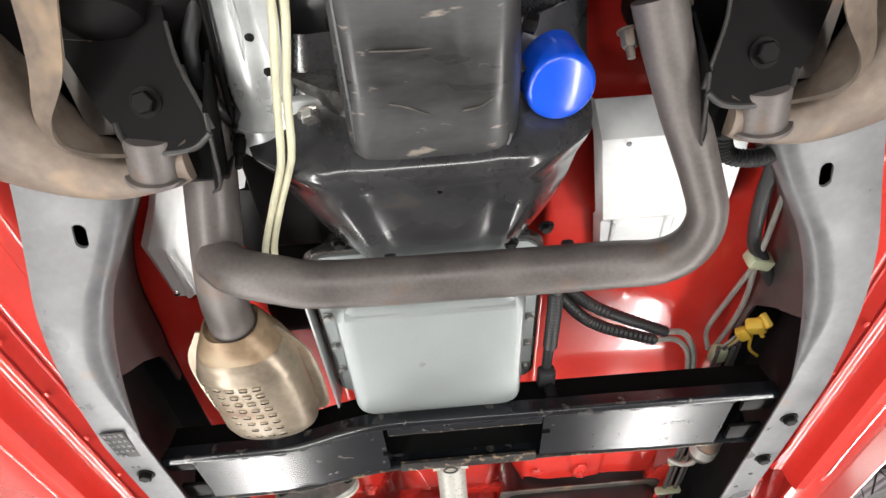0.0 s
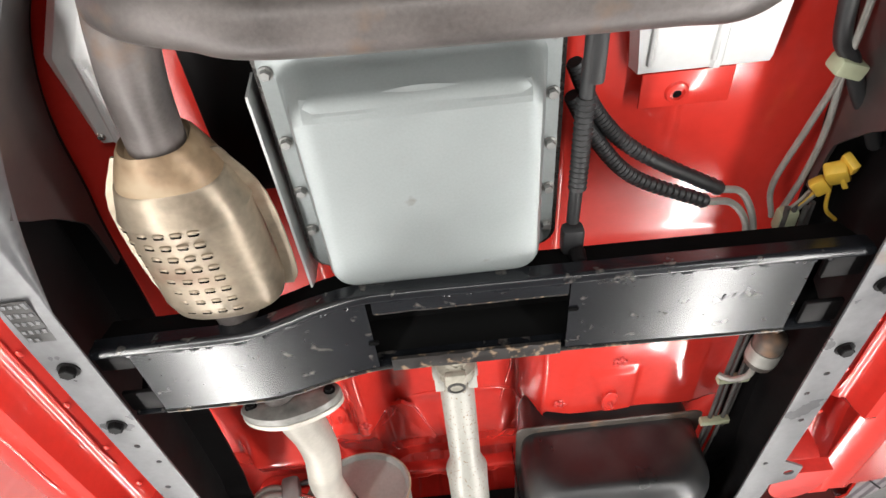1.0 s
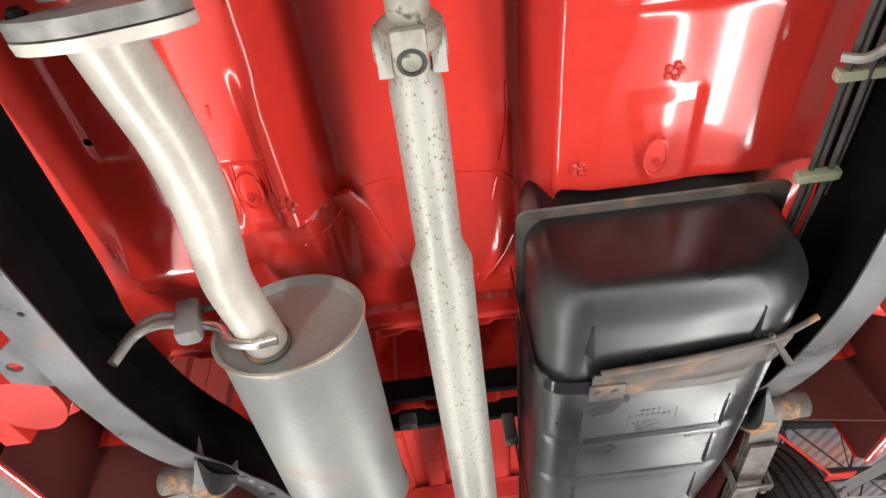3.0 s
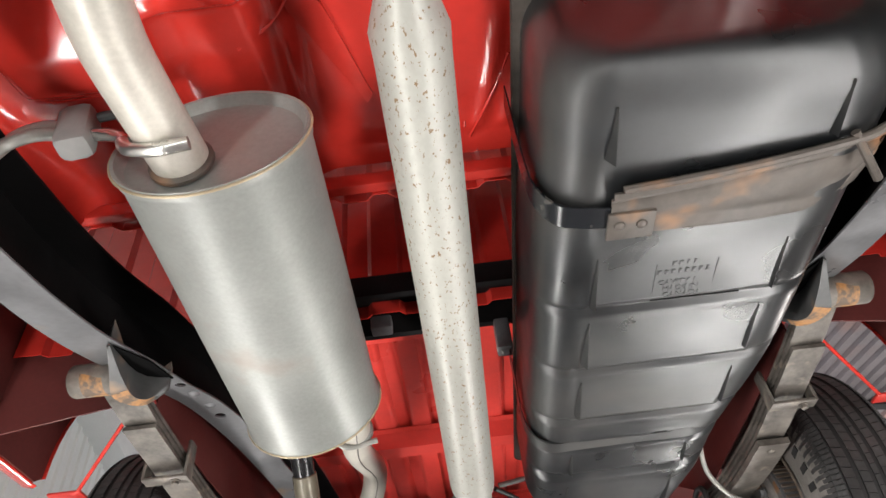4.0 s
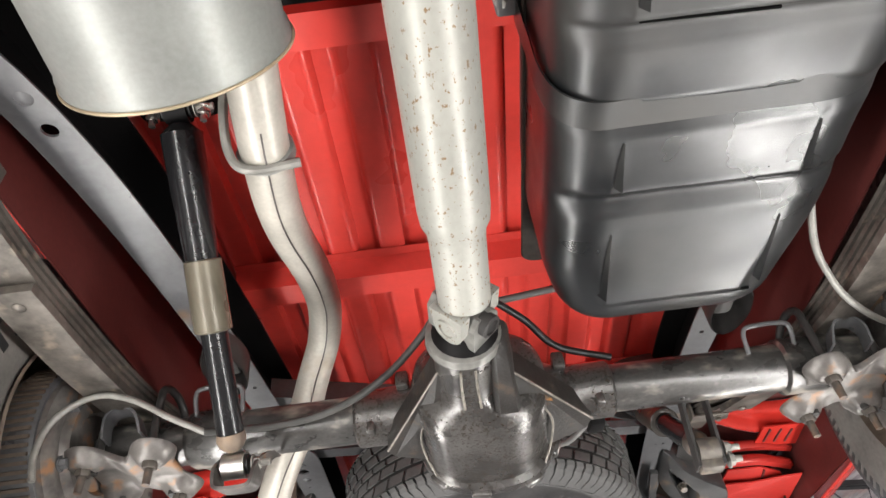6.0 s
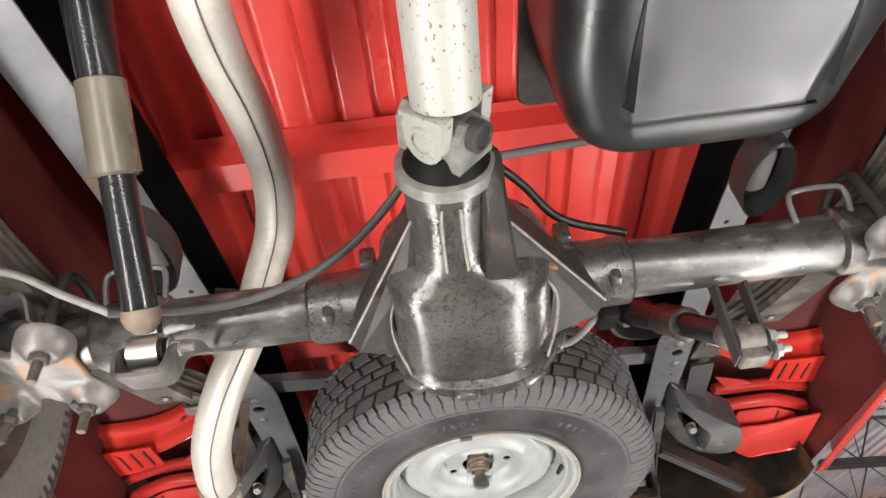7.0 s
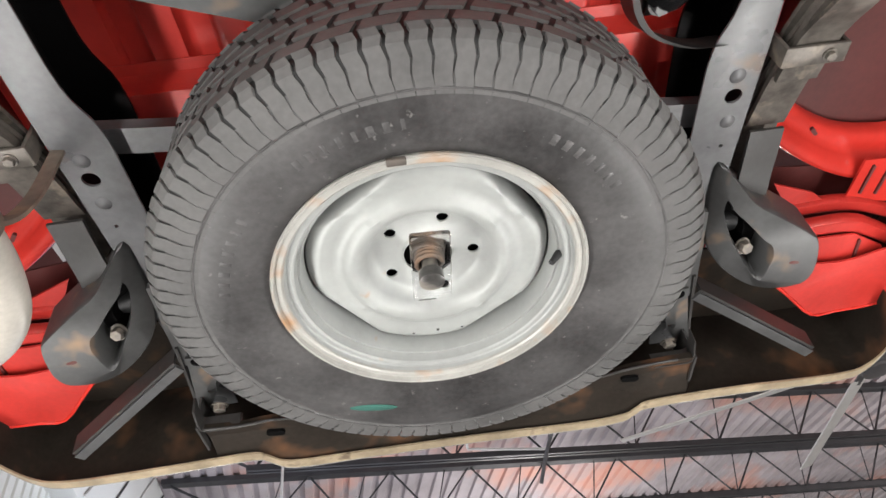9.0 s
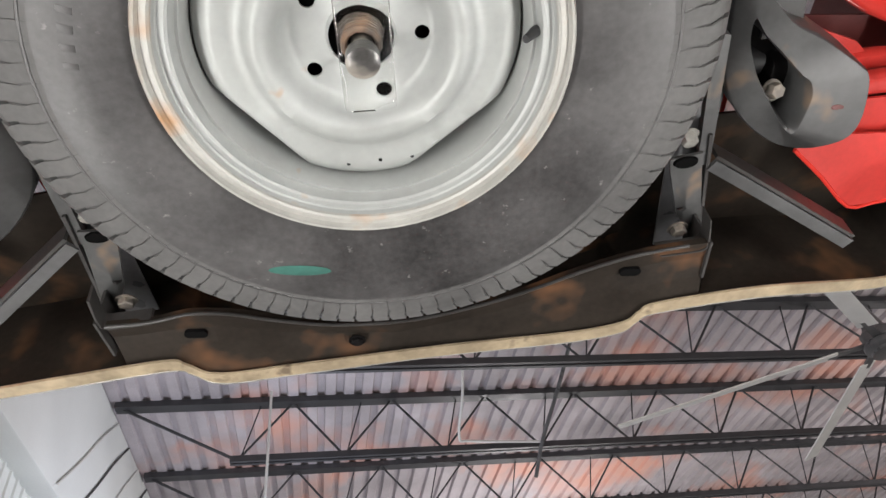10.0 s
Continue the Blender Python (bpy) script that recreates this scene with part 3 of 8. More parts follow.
    # dimples pressed beside the larger holes
    for x, y, z in ((0.520, 2.395, 1.9865), (0.514, 2.462, 2.0), (0.443, 3.543, 2.0245), (0.449, 3.622, 2.0265)):
        part("dimple", turned([(0, 0.0115), (0.0025, 0.009), (0.0035, 0.0)], (s * x, y, z), (0, 0, -1), 16), CHASSIS, t)
    # cab mount bracket on the outer side, with its hole
    br = part("mount_bracket", plate([(s * 0.555, 1.62, 1.862), (s * 0.585, 1.64, 1.862), (s * 0.655, 1.69, 1.860), (s * 0.655, 1.745, 1.860), (s * 0.59, 1.775, 1.862), (s * 0.555, 1.84, 1.862)], (0, 0, 0.005)), CHASSIS, t, "grey bracket with a round hole")
    cut(br, [slot((s * 0.632, 1.712, 1.862), (0, 0, 1), 0.022, 0.022, 0.03, (1, 0, 0))])
    # bump stop in its oval cup
    bm = bmesh.new()
    outer = lambda k, f: V(s * 0.458 + f * 0.036 * math.cos(k), 3.04 + f * 0.072 * math.sin(k), 0)
    ring = [2 * math.pi * k / 24 for k in range(24)]
    loft(bm, [[outer(a, f) + V(0, 0, z) for a in ring] for f, z in ((1, 2.018), (1.02, 1.972), (0.96, 1.968), (0.9, 2.012))])
    part("bump_stop_cup", bm, BRACKET, t, "grey oval bump stop cup")
    part("bump_stop", block((s * 0.458, 3.04, 2.006), (0.036, 0.085, 0.03), 0.012), GREYRUBBER, t, "worn grey rubber bump stop")
    return t


frame_rail(-1)
frame_rail(1)

XM = [(-0.513, 1.035, 1.192), (-0.42, 1.033, 1.192), (-0.32, 1.031, 1.191), (-0.27, 1.018, 1.180), (-0.21, 0.995, 1.158), (-0.15, 0.980, 1.141), (-0.08, 0.977, 1.138), (0.125, 0.980, 1.139), (0.30, 0.982, 1.144), (0.513, 0.986, 1.150)]


def transmission_crossmember():
    t = thing("transmission_crossmember", (0, 1.08, 1.832), "scuffed black steel transmission crossmember bolted between the frame rails", "crossmember")
    rows = smooth_path([(x, a, b) for x, a, b in XM], 6)
    z = 1.836

    def pan(x0, x1, name):
        bm = bmesh.new()
        loft(bm, [[V(p.x, p.y + 0.012, z), V(p.x, p.z - 0.004, z), V(p.x, p.z - 0.004, z + 0.004), V(p.x, p.y + 0.012, z + 0.004)] for p in rows if x0 <= p.x <= x1])
        part(name, bm, BLACK, t)

    pan(-0.47, -0.134, "bottom_plate")
    pan(0.124, 0.475, "bottom_plate")
    bm = bmesh.new()
    loft(bm, [[V(p.x, p.y + 0.006 - 0.008 * math.cos(q), z + 0.004 - 0.008 * math.sin(q)) for q in span(-0.6, math.pi + 0.3, 9)] + [V(p.x, p.y + 0.012, z + 0.026), V(p.x, p.y + 0.002, z + 0.026)] for p in rows])
    part("front_wall", bm, BLACK, t)
    bm = bmesh.new()
    loft(bm, [[V(p.x, p.z, z - 0.001), V(p.x, p.z + 0.004, z + 0.003), V(p.x, p.z + 0.004, z + 0.03), V(p.x, p.z, z + 0.03), V(p.x, p.z - 0.004, z + 0.006)] for p in rows])
    part("rear_wall", bm, BLACK, t)
    # Top and mount plates are black to stand in for shade in the opening.
    bm = bmesh.new()
    loft(bm, [[V(p.x, p.y + 0.012, z + 0.022), V(p.x, p.y + 0.03, z + 0.072), V(p.x, p.z - 0.02, z + 0.072), V(p.x, p.z, z + 0.028), V(p.x, p.z, z + 0.032), V(p.x, p.z - 0.018, z + 0.076), V(p.x, p.y + 0.028, z + 0.076), V(p.x, p.y + 0.010, z + 0.026)] for p in rows])
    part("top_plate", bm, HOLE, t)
    # ragged rear lip in the opening, weld beads and mount plate
    bm = bmesh.new()
    loft(bm, [[V(x, 1.118 + 0.004 * noise.noise(V(x * 60, 0, 0)), z - 0.002), V(x, 1.142, z - 0.004), V(x, 1.142, z + 0.003), V(x, 1.118, z + 0.003)] for x in span(-0.122, 0.118, 40)])
    part("rear_lip", bm, SCUFF, t, "scuffed ragged lip")
    bm = bmesh.new()
    loft(bm, [[V(x, 0.984, z), V(x, 1.0135 + 0.0015 * noise.noise(V(x * 30, 3, 0)), z), V(x, 1.014, z + 0.004), V(x, 0.984, z + 0.004)] for x in span(-0.133, 0.123, 30)])
    part("front_flange", bm, BLACK, t)
    part("flange_edge", tube([(x, 1.0145 + 0.0015 * noise.noise(V(x * 30, 3, 0)), z + 0.0015) for x in span(-0.132, 0.122, 24)], 0.0022, 6, 2), SCUFF, t, "rusty flange edge")
    part("rear_edge", tube([(p.x, p.z - 0.001, z - 0.0008) for p in rows if -0.47 < p.x < 0.47], 0.0022, 6, 1), SCUFF, t, "rust-chipped rear edge")
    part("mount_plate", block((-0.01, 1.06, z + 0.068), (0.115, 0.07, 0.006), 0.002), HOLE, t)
    for dx in (-0.048, 0.048):
        for dy in (-0.024, 0.024):
            part("slot_cover", turned([(0, 0.007), (0.003, 0.006)], (-0.01 + dx, 1.06 + dy, z + 0.065), (0, 0, -1), 12), CHASSIS_DARK, t)
    part("mount_nut", hexbolt(bmesh.new(), (-0.01, 1.06, z + 0.065), (0, 0, -1), 0.013, 0.012, True, 0.012), CHASSIS_DARK, t)
    rng = random.Random(4)
    x = -0.47
    while x < 0.46:
        p = min(rows, key=lambda q: abs(q.x - x))
        n_ = min(rows, key=lambda q: abs(q.x - x - 0.02))
        run = rng.uniform(0.006, 0.030)
        part("weld_bead", turned([(0, 0.0), (0.002, 0.0026), (run * 0.5, rng.uniform(0.0026, 0.0042)), (run - 0.002, 0.0026), (run, 0.0)], (x, p.y + 0.0125, z - 0.0008), (1, (n_.y - p.y) / max(0.01, n_.x - p.x), 0), 8), BLACK, t)
        x += run + rng.choice((0.006, 0.012, 0.022, 0.05))
    for x, y in ((-0.49, 1.06), (-0.49, 1.165), (0.49, 1.02), (0.49, 1.12)):
        part("end_tab", block((x, y, z + 0.008), (0.055, 0.045, 0.008), 0.002), CHASSIS_DARK, t)
    for x, y, a in ((-0.137, 1.075, 1), (0.127, 1.045, -1)):
        part("notch", slot((x - a * 0.004, y, z - 0.0005), (0, 0, 1), 0.014, 0.006, 0.004, (1, 0, 0)), HOLE, t)
    # stamped number, too worn to read
    for k in range(4):
        part("stamped_mark", block((0.335 + 0.013 * k, 1.055, z + 0.0005), (0.005, 0.012, 0.002), 0.001, rot(0, 0, 8)), BLACK, t)
    return t


transmission_crossmember()


def rear_crossmember(y, z, x, name, material, w=0.07, h=0.06):
    t = thing(name, (0, y, z), "black steel frame crossmember between the side rails", "crossmember")
    bm = bmesh.new()
    sec = ((-w / 2 - 0.015, 0), (-w / 2, 0), (-w / 2 + 0.008, h), (w / 2 - 0.008, h), (w / 2, 0), (w / 2 + 0.015, 0), (w / 2 + 0.015, 0.004), (w / 2 + 0.004, 0.004), (w / 2 - 0.004, h + 0.004), (-w / 2 + 0.004, h + 0.004), (-w / 2 - 0.004, 0.004), (-w / 2 - 0.015, 0.004))
    loft(bm, [[V(q, y + a, z + b) for a, b in sec] for q in span(-x, x, 12)])
    part("hat_channel", bm, material, t)
    for s in (-1, 1):
        part("end_plate", block((s * (x - 0.02), y, z - 0.002), (0.05, w + 0.02, 0.005), 0.002), material, t)
        for d in (-0.035, 0.035):
            part("rivet", turned([(0, 0.009), (0.004, 0.007), (0.006, 0.0)], (s * (x - 0.02), y + d, z - 0.0045), (0, 0, -1), 12), material, t)
    part("bracket_tab", block((-0.16, y + 0.01, z - 0.012), (0.04, 0.03, 0.03), 0.004), CHASSIS, t)
    return t


rear_crossmember(2.36, 2.085, 0.49, "middle_crossmember", CHASSIS_DARK, 0.11, 0.06)

# ---------------------------------------------------------------- cab floor and bed

XS, YS = span(-0.86, 0.86, 300), span(0.25, 2.04, 260)


def ramp(x, a, b):
    """0 below a, 1 above b, straight between with softened ends."""
    k = min(1, max(0, (x - a) / (b - a)))
    return 0.75 * k + 0.25 * k * k * (3 - 2 * k)


def cab_floor_z(x, y):
    z = 2.035
    back = ramp(y, 1.70, 2.00)
    # tunnel with a flat roof and steep walls
    z += 0.092 * ramp(x, -0.234, -0.180) * (1 - ramp(x, 0.106, 0.150)) * (1 - 0.75 * step(y, 1.70, 1.90))
    z += 0.10 * back * (1 - step(abs(x), 0.55, 0.66))
    z += 0.55 * max(0, 0.72 - y) * (1 - step(abs(x), 0.50, 0.60))
    # sloping shoulder and flat field of the floor beside the tunnel, with its cross step
    z -= 0.013 * ramp(x, 0.155, 0.205 + 0.03 * bump_at(y, 1.40, 0.10)) * (1 - ramp(x, 0.47, 0.52)) * (1 - step(y, 1.66, 1.72)) * step(y, 1.12, 1.20)
    z -= 0.009 * (1 - ramp(y, 1.372, 1.396)) * ramp(x, 0.20, 0.23) * (1 - ramp(x, 0.49, 0.52)) * step(y, 1.12, 1.20)
    z -= 0.006 * ramp(x, 0.240 + 0.25 * max(0, y - 1.52), 0.248 + 0.25 * max(0, y - 1.52)) * (1 - ramp(x, 0.334, 0.342)) * ramp(y, 1.505, 1.515) * (1 - ramp(y, 1.66, 1.67))
    # rib beside the tunnel on the other side, its well, and the cross step behind it
    z -= 0.014 * ramp(x, -0.262, -0.254) * (1 - ramp(x, -0.236, -0.226)) * ramp(y, 1.40, 1.46) * (1 - ramp(y, 1.668, 1.684))
    z += 0.012 * ramp(x, -0.325, -0.317) * (1 - ramp(x, -0.268, -0.260)) * ramp(y, 1.545, 1.555) * (1 - ramp(y, 1.655, 1.665))
    z += 0.030 * ramp(x, -0.36, -0.34) * (1 - ramp(x, -0.215, -0.20)) * ramp(y, 1.682, 1.70) * (1 - back)
    z -= 0.008 * ramp(x, -0.475, -0.462) * (1 - ramp(x, -0.345, -0.33)) * ramp(y, 1.30, 1.34) * (1 - ramp(y, 1.50, 1.52))
    # bulges before the rear kick-up
    z -= 0.046 * step(y, 1.60, 1.71) * (1 - ramp(y, 1.755, 1.80)) * step(-x, 0.31, 0.37) * (1 - ramp(-x, 0.495, 0.525))
    z += 0.045 * ramp(y, 1.672, 1.690) * ramp(x, 0.150, 0.165) * (1 - back)
    z += 0.004 * bump_at(x, 0.36, 0.08) * step(y, 1.1, 1.2)
    z -= 0.006 * bump_at(x, 0.30, 0.012) * step(y, 0.84, 0.86) * (1 - step(y, 0.90, 0.96))
    # pressed ribs on the sloping rear panel
    for c, lean in ((-0.07, 0.10), (0.075, -0.16), (0.125, -0.22), (0.36, 0.0), (-0.40, 0.0)):
        z -= 0.006 * bump_at(x - lean * (y - 1.85), c, 0.016) * step(y, 1.76, 1.80) * (1 - step(y, 1.97, 2.0))
    z -= 0.035 * step(abs(x), 0.58, 0.62) - 0.028 * step(abs(x), 0.645, 0.67) + 0.034 * step(abs(x), 0.74, 0.79)
    z -= 0.055 * step(abs(x), 0.80, 0.815)
    return z


def cab_body():
    t = thing("cab_body", (0, 1.2, 2.0), "glossy red painted cab floor pan seen from below", "truck cab")
    part("floor_pan", sheet(XS, YS, cab_floor_z), RED, t, smooth=60)
    for pts in (((-0.254, 1.764), (-0.205, 1.743), (-0.163, 1.703), (-0.127, 1.689), (-0.077, 1.685), (0.005, 1.689), (0.07, 1.699), (0.091, 1.712), (0.112, 1.745)), ((0.091, 1.53), (0.090, 1.60), (0.078, 1.675)), ((0.074, 1.71), (0.067, 1.746), (0.032, 1.983)), ((0.099, 1.839), (0.07, 1.92), (0.041, 2.006)), ((-0.302, 1.45), (-0.308, 1.562), (-0.319, 1.645))):
        part("panel_seam", tube([(x, y, cab_floor_z(x, y) - 0.0005) for x, y in pts], 0.0024, 8, 6), RED, t)
    brace = [(-0.192, 1.690), (-0.165, 1.750), (-0.138, 1.815), (-0.112, 1.885)]
    bm = bmesh.new()
    loft(bm, [[V(x - 0.026 + 0.010 * k, y + 0.008, cab_floor_z(x, y) - 0.004), V(x + 0.026 - 0.004 * k, y - 0.008, cab_floor_z(x, y) - 0.007), V(x + 0.026 - 0.004 * k, y - 0.008, cab_floor_z(x, y) + 0.004), V(x - 0.026 + 0.010 * k, y + 0.008, cab_floor_z(x, y) + 0.004)] for k, (x, y) in enumerate(brace)])
    part("floor_brace", bm, RED, t)
    part("drain_hole", turned([(0, 0.005), (0.001, 0.004)], (-0.150, 1.740, cab_floor_z(-0.150, 1.740) - 0.0062), (0, 0, -1), 10), HOLE, t)
    part("drain_hole", turned([(0, 0.006), (0.001, 0.005)], (-0.465, 1.478, cab_floor_z(-0.465, 1.478) - 0.001), (0, 0, -1), 12), HOLE, t)
    # rear lip and back wall with pressed ribs
    part("rear_lip", block((0, 2.045, 2.118), (1.2, 0.02, 0.03), 0.004), RED, t)
    bm = bmesh.new()
    rows = []
    for k in range(120):
        x = -0.72 + 1.44 * k / 119
        rows.append((x, 2.055 + 0.012 * (1 if (x * 11) % 1 < 0.5 else 0)))
    loft(bm, [[V(x, y, 2.10) for x, y in rows], [V(x, y + 0.02, 2.75) for x, y in rows]], caps=False, closed=False)
    thicken(bm, 0.002)
    part("back_wall", bm, RED, t, smooth=0)
    for x, y, a in ((0.284, 1.341, 90), (0.284, 1.606, 0), (-0.293, 1.604, 0), (0.30, 0.80, 90)):
        zz = cab_floor_z(x, y)
        bm = slot((x, y, zz - 0.003), (0, 0, 1), 0.062, 0.032, 0.008, (math.sin(radians(a)), math.cos(radians(a)), 0))
        pl = part("floor_plug", bm, RED, t)
        part("plug_rim", tube([(x + 0.016 * math.cos(q) * (1 if a == 0 else 1.95), y + 0.016 * math.sin(q) * (1.95 if a == 0 else 1), zz - 0.007) for q in span(0, 2 * math.pi, 16)], 0.0028, 6, 2), RED, pl)
        part("plug_stem", turned([(0, 0.006), (0.009, 0.0045), (0.015, 0.002)], (x, y + 0.006, zz - 0.006), (0.2, 0.1, -1), 8), DULLRED, pl)
    for x, y in ((0.293, 1.477), (0.182, 1.627), (-0.240, 1.622), (-0.178, 1.716)):
        bm = bmesh.new()
        for k in range(5):
            a = 2 * math.pi * k / 5
            turned([(0, 0.006), (0.003, 0.004), (0.004, 0)], (x + 0.010 * math.cos(a), y + 0.010 * math.sin(a), cab_floor_z(x, y) - 0.001), (0, 0, -1), 8, bm=bm)
        turned([(0, 0.005), (0.002, 0.003)], (x, y, cab_floor_z(x, y) - 0.001), (0, 0, -1), 8, bm=bm)
        part("rosette_plug", bm, DULLRED, t)
    for s in (-1, 1):
        # sill outer skin and pinch weld
        bm = bmesh.new()
        sec = ((0.812, 1.950), (0.840, 1.938), (0.90, 1.936), (0.915, 1.944), (1.00, 1.948), (1.05, 1.975), (1.075, 2.06), (1.07, 2.30), (1.06, 2.30), (1.065, 2.06), (1.04, 1.982), (0.995, 1.956), (0.915, 1.952), (0.895, 1.944), (0.845, 1.946), (0.815, 1.958))
        loft(bm, [[V(s * a, y, b) for a, b in sec] for y in span(0.35, 2.02, 20)])
        part("sill", bm, RED, t)
        for x in (0.752, 0.778, 0.862):
            part("seam_sealer", tube([(s * (x + 0.0), y, cab_floor_z(x, y) - 0.001) for y in span(0.62, 1.95, 8)], 0.0032, 8, 3), RED, t)
        for k in range(9):
            part("drain_dimple", turned([(0, 0.009), (0.003, 0.006), (0.004, 0)], (s * 0.772, 0.55 + 0.17 * k, cab_floor_z(0.772, 1.0) - 0.001), (0, 0, -1), 12), RED, t)
        part("cab_corner", block((s * 0.80, 2.0, 2.03), (0.17, 0.10, 0.12), 0.045), DULLRED, t)
        part("body_mount", plate([(s * (0.700 + 0.062 * math.cos(a)), 1.83 + 0.085 * math.sin(a), 1.885) for a in span(0, math.pi, 16)] + [(s * 0.638, 1.78, 1.885), (s * 0.762, 1.78, 1.885)], (0, 0, 0.03)), DULLRED, t)
        part("mount_web", block((s * 0.70, 1.82, 1.96), (0.11, 0.10, 0.10), 0.02), DULLRED, t)
    return t


cab_body()


def bed_floor_z(x, y):
    z = 2.195
    k = (x * 10.2 + 0.25) % 1
    z += 0.016 * (step(k, 0.08, 0.16) - step(k, 0.5, 0.58)) * step(y, 2.50, 2.53) * (1 - step(y, 4.1, 4.15))
    return z


def pickup_bed():
    t = thing("pickup_bed", (0, 3.3, 2.19), "red painted ribbed steel pickup bed seen from below", "truck bed")
    part("bed_floor", sheet(span(-0.60, 0.60, 200), span(2.40, 4.22, 40), bed_floor_z), BEDRED, t, smooth=60)
    for y in (2.50, 3.050, 3.56):
        bm = bmesh.new()
        sec = ((-0.050, 2.192), (-0.034, 2.188), (-0.028, 2.145), (0.028, 2.145), (0.034, 2.188), (0.050, 2.192), (0.050, 2.194), (-0.050, 2.194))
        loft(bm, [[V(x, y + a, b) for a, b in sec] for x in span(-0.455, 0.455, 10)])
        sill = part("cross_sill", bm, BEDRED, t)
        cut(sill, [slot((0.30, y + 0.005, 2.145), (0, 0, 1), 0.017, 0.017, 0.03, (1, 0, 0))])
    bm = bmesh.new()
    rows = []
    for k in range(16):
        x = -0.90 + 0.12 * k
        rows += [(x, 2.385), (x + 0.055, 2.385), (x + 0.065, 2.397), (x + 0.11, 2.397)]
    loft(bm, [[V(x, y, z) for x, y in rows] for z in (2.115, 2.75)], caps=False, closed=False)
    thicken(bm, 0.002)
    part("front_wall", bm, RED, t, smooth=0)
    for s in (-1, 1):
        # wheel house: inner wall and arch over the tyre
        bm = bmesh.new()
        arc = [(3.80, 2.175), (3.70, 2.180), (3.58, 2.182), (3.47, 2.170)] + [(3.03 + 0.45 * math.cos(a), 1.98 + 0.40 * math.sin(a)) for a in span(math.radians(28), math.radians(150), 24)] + [(2.58, 2.195), (2.48, 2.205), (2.41, 2.21)]
        loft(bm, [[V(s * x, y, z) for y, z in arc] for x in (0.604, 0.70, 0.80, 0.913)], caps=False, closed=False)
        thicken(bm, 0.002)
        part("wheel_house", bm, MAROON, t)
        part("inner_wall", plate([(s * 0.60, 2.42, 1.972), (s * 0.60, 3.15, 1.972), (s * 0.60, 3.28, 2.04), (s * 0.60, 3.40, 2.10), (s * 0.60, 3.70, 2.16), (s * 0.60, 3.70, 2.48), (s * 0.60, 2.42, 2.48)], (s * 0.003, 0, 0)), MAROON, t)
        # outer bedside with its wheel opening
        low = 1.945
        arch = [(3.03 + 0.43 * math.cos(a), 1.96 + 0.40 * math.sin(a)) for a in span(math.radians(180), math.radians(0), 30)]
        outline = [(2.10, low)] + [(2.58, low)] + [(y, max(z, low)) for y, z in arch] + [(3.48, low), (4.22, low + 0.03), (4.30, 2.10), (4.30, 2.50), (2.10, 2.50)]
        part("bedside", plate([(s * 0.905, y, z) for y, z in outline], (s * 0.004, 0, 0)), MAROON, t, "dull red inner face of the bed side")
        # outer skin, rolled under at the hem
        roll = ((0.911, 1.945), (0.918, 1.940), (0.940, 1.946), (0.975, 1.972), (0.995, 2.03), (1.005, 2.15), (0.995, 2.50), (0.990, 2.50), (1.000, 2.15), (0.990, 2.032), (0.971, 1.977), (0.939, 1.951), (0.918, 1.946))
        high = ((0.995, 2.36), (1.002, 2.40), (0.995, 2.50), (0.990, 2.50), (0.997, 2.40), (0.990, 2.36))
        for name, sec, y0, y1 in (("front_skin", roll, 2.10, 2.60), ("rear_skin", roll, 3.46, 4.14), ("arch_skin", high, 2.60, 3.46)):
            bm = bmesh.new()
            loft(bm, [[V(s * a, y, b) for a, b in sec] for y in span(y0, y1, 6)])
            part(name, bm, RED, t)
        lip = [(s * 0.908, y, max(z, low)) for y, z in arch]
        part("arch_hem", strip(lip, (1, 0, 0), 0.022, (0, 0, 1), 0.004, 1), RED, t)
        for y0, y1 in ((2.10, 2.58), (3.48, 4.12)):
            part("lower_hem", tube([(s * 0.912, y0, low - 0.003), (s * 0.912, y1, low - 0.003)], 0.0045, 8, 2), RED, t)
        # pressings of the rear corner: arch lip, slotted box and lower flap
        up = smooth_path([(0.575, 3.655, 2.150), (0.620, 3.690, 2.155), (0.655, 3.722, 2.158), (0.690, 3.748, 2.158), (0.730, 3.770, 2.156), (0.780, 3.784, 2.154), (0.840, 3.789, 2.152), (0.903, 3.784, 2.152)], 4)
        low = smooth_path([(0.570, 3.735, 2.140), (0.600, 3.765, 2.142), (0.630, 3.790, 2.142), (0.668, 3.818, 2.140), (0.733, 3.858, 2.136), (0.800, 3.883, 2.132), (0.870, 3.886, 2.130), (0.903, 3.880, 2.130)], 4)
        bm = bmesh.new()
        loops = []
        for a, b in zip(up, low):
            line = [(0.0, 0.012), (0.04, -0.004), (0.12, -0.008), (0.30, -0.006), (0.42, -0.004), (0.50, -0.010), (0.62, -0.020), (0.80, -0.022), (0.92, -0.018), (1.0, -0.006), (1.02, 0.010)]
            row = [a.lerp(b, f) + V(0, 0, h) for f, h in line]
            loops.append([V(s * p.x, p.y, p.z) for p in row] + [V(s * p.x, p.y, p.z + 0.003) for p in reversed(row)])
        loft(bm, loops)
        part("arch_lip", bm, RED, t, smooth=60)
        part("lip_nick", slot((s * 0.690, 3.770, 2.1445), (0, 0, 1), 0.020, 0.007, 0.006, (1, 1.2 * s, 0)), MAROON, t)
        part("slotted_panel", plate([(s * x, y, z) for x, y, z in ((0.785, 3.822, 2.108), (0.903, 3.828, 2.108), (0.903, 3.935, 2.100), (0.775, 3.912, 2.100))], (0, 0, 0.004)), RED, t)
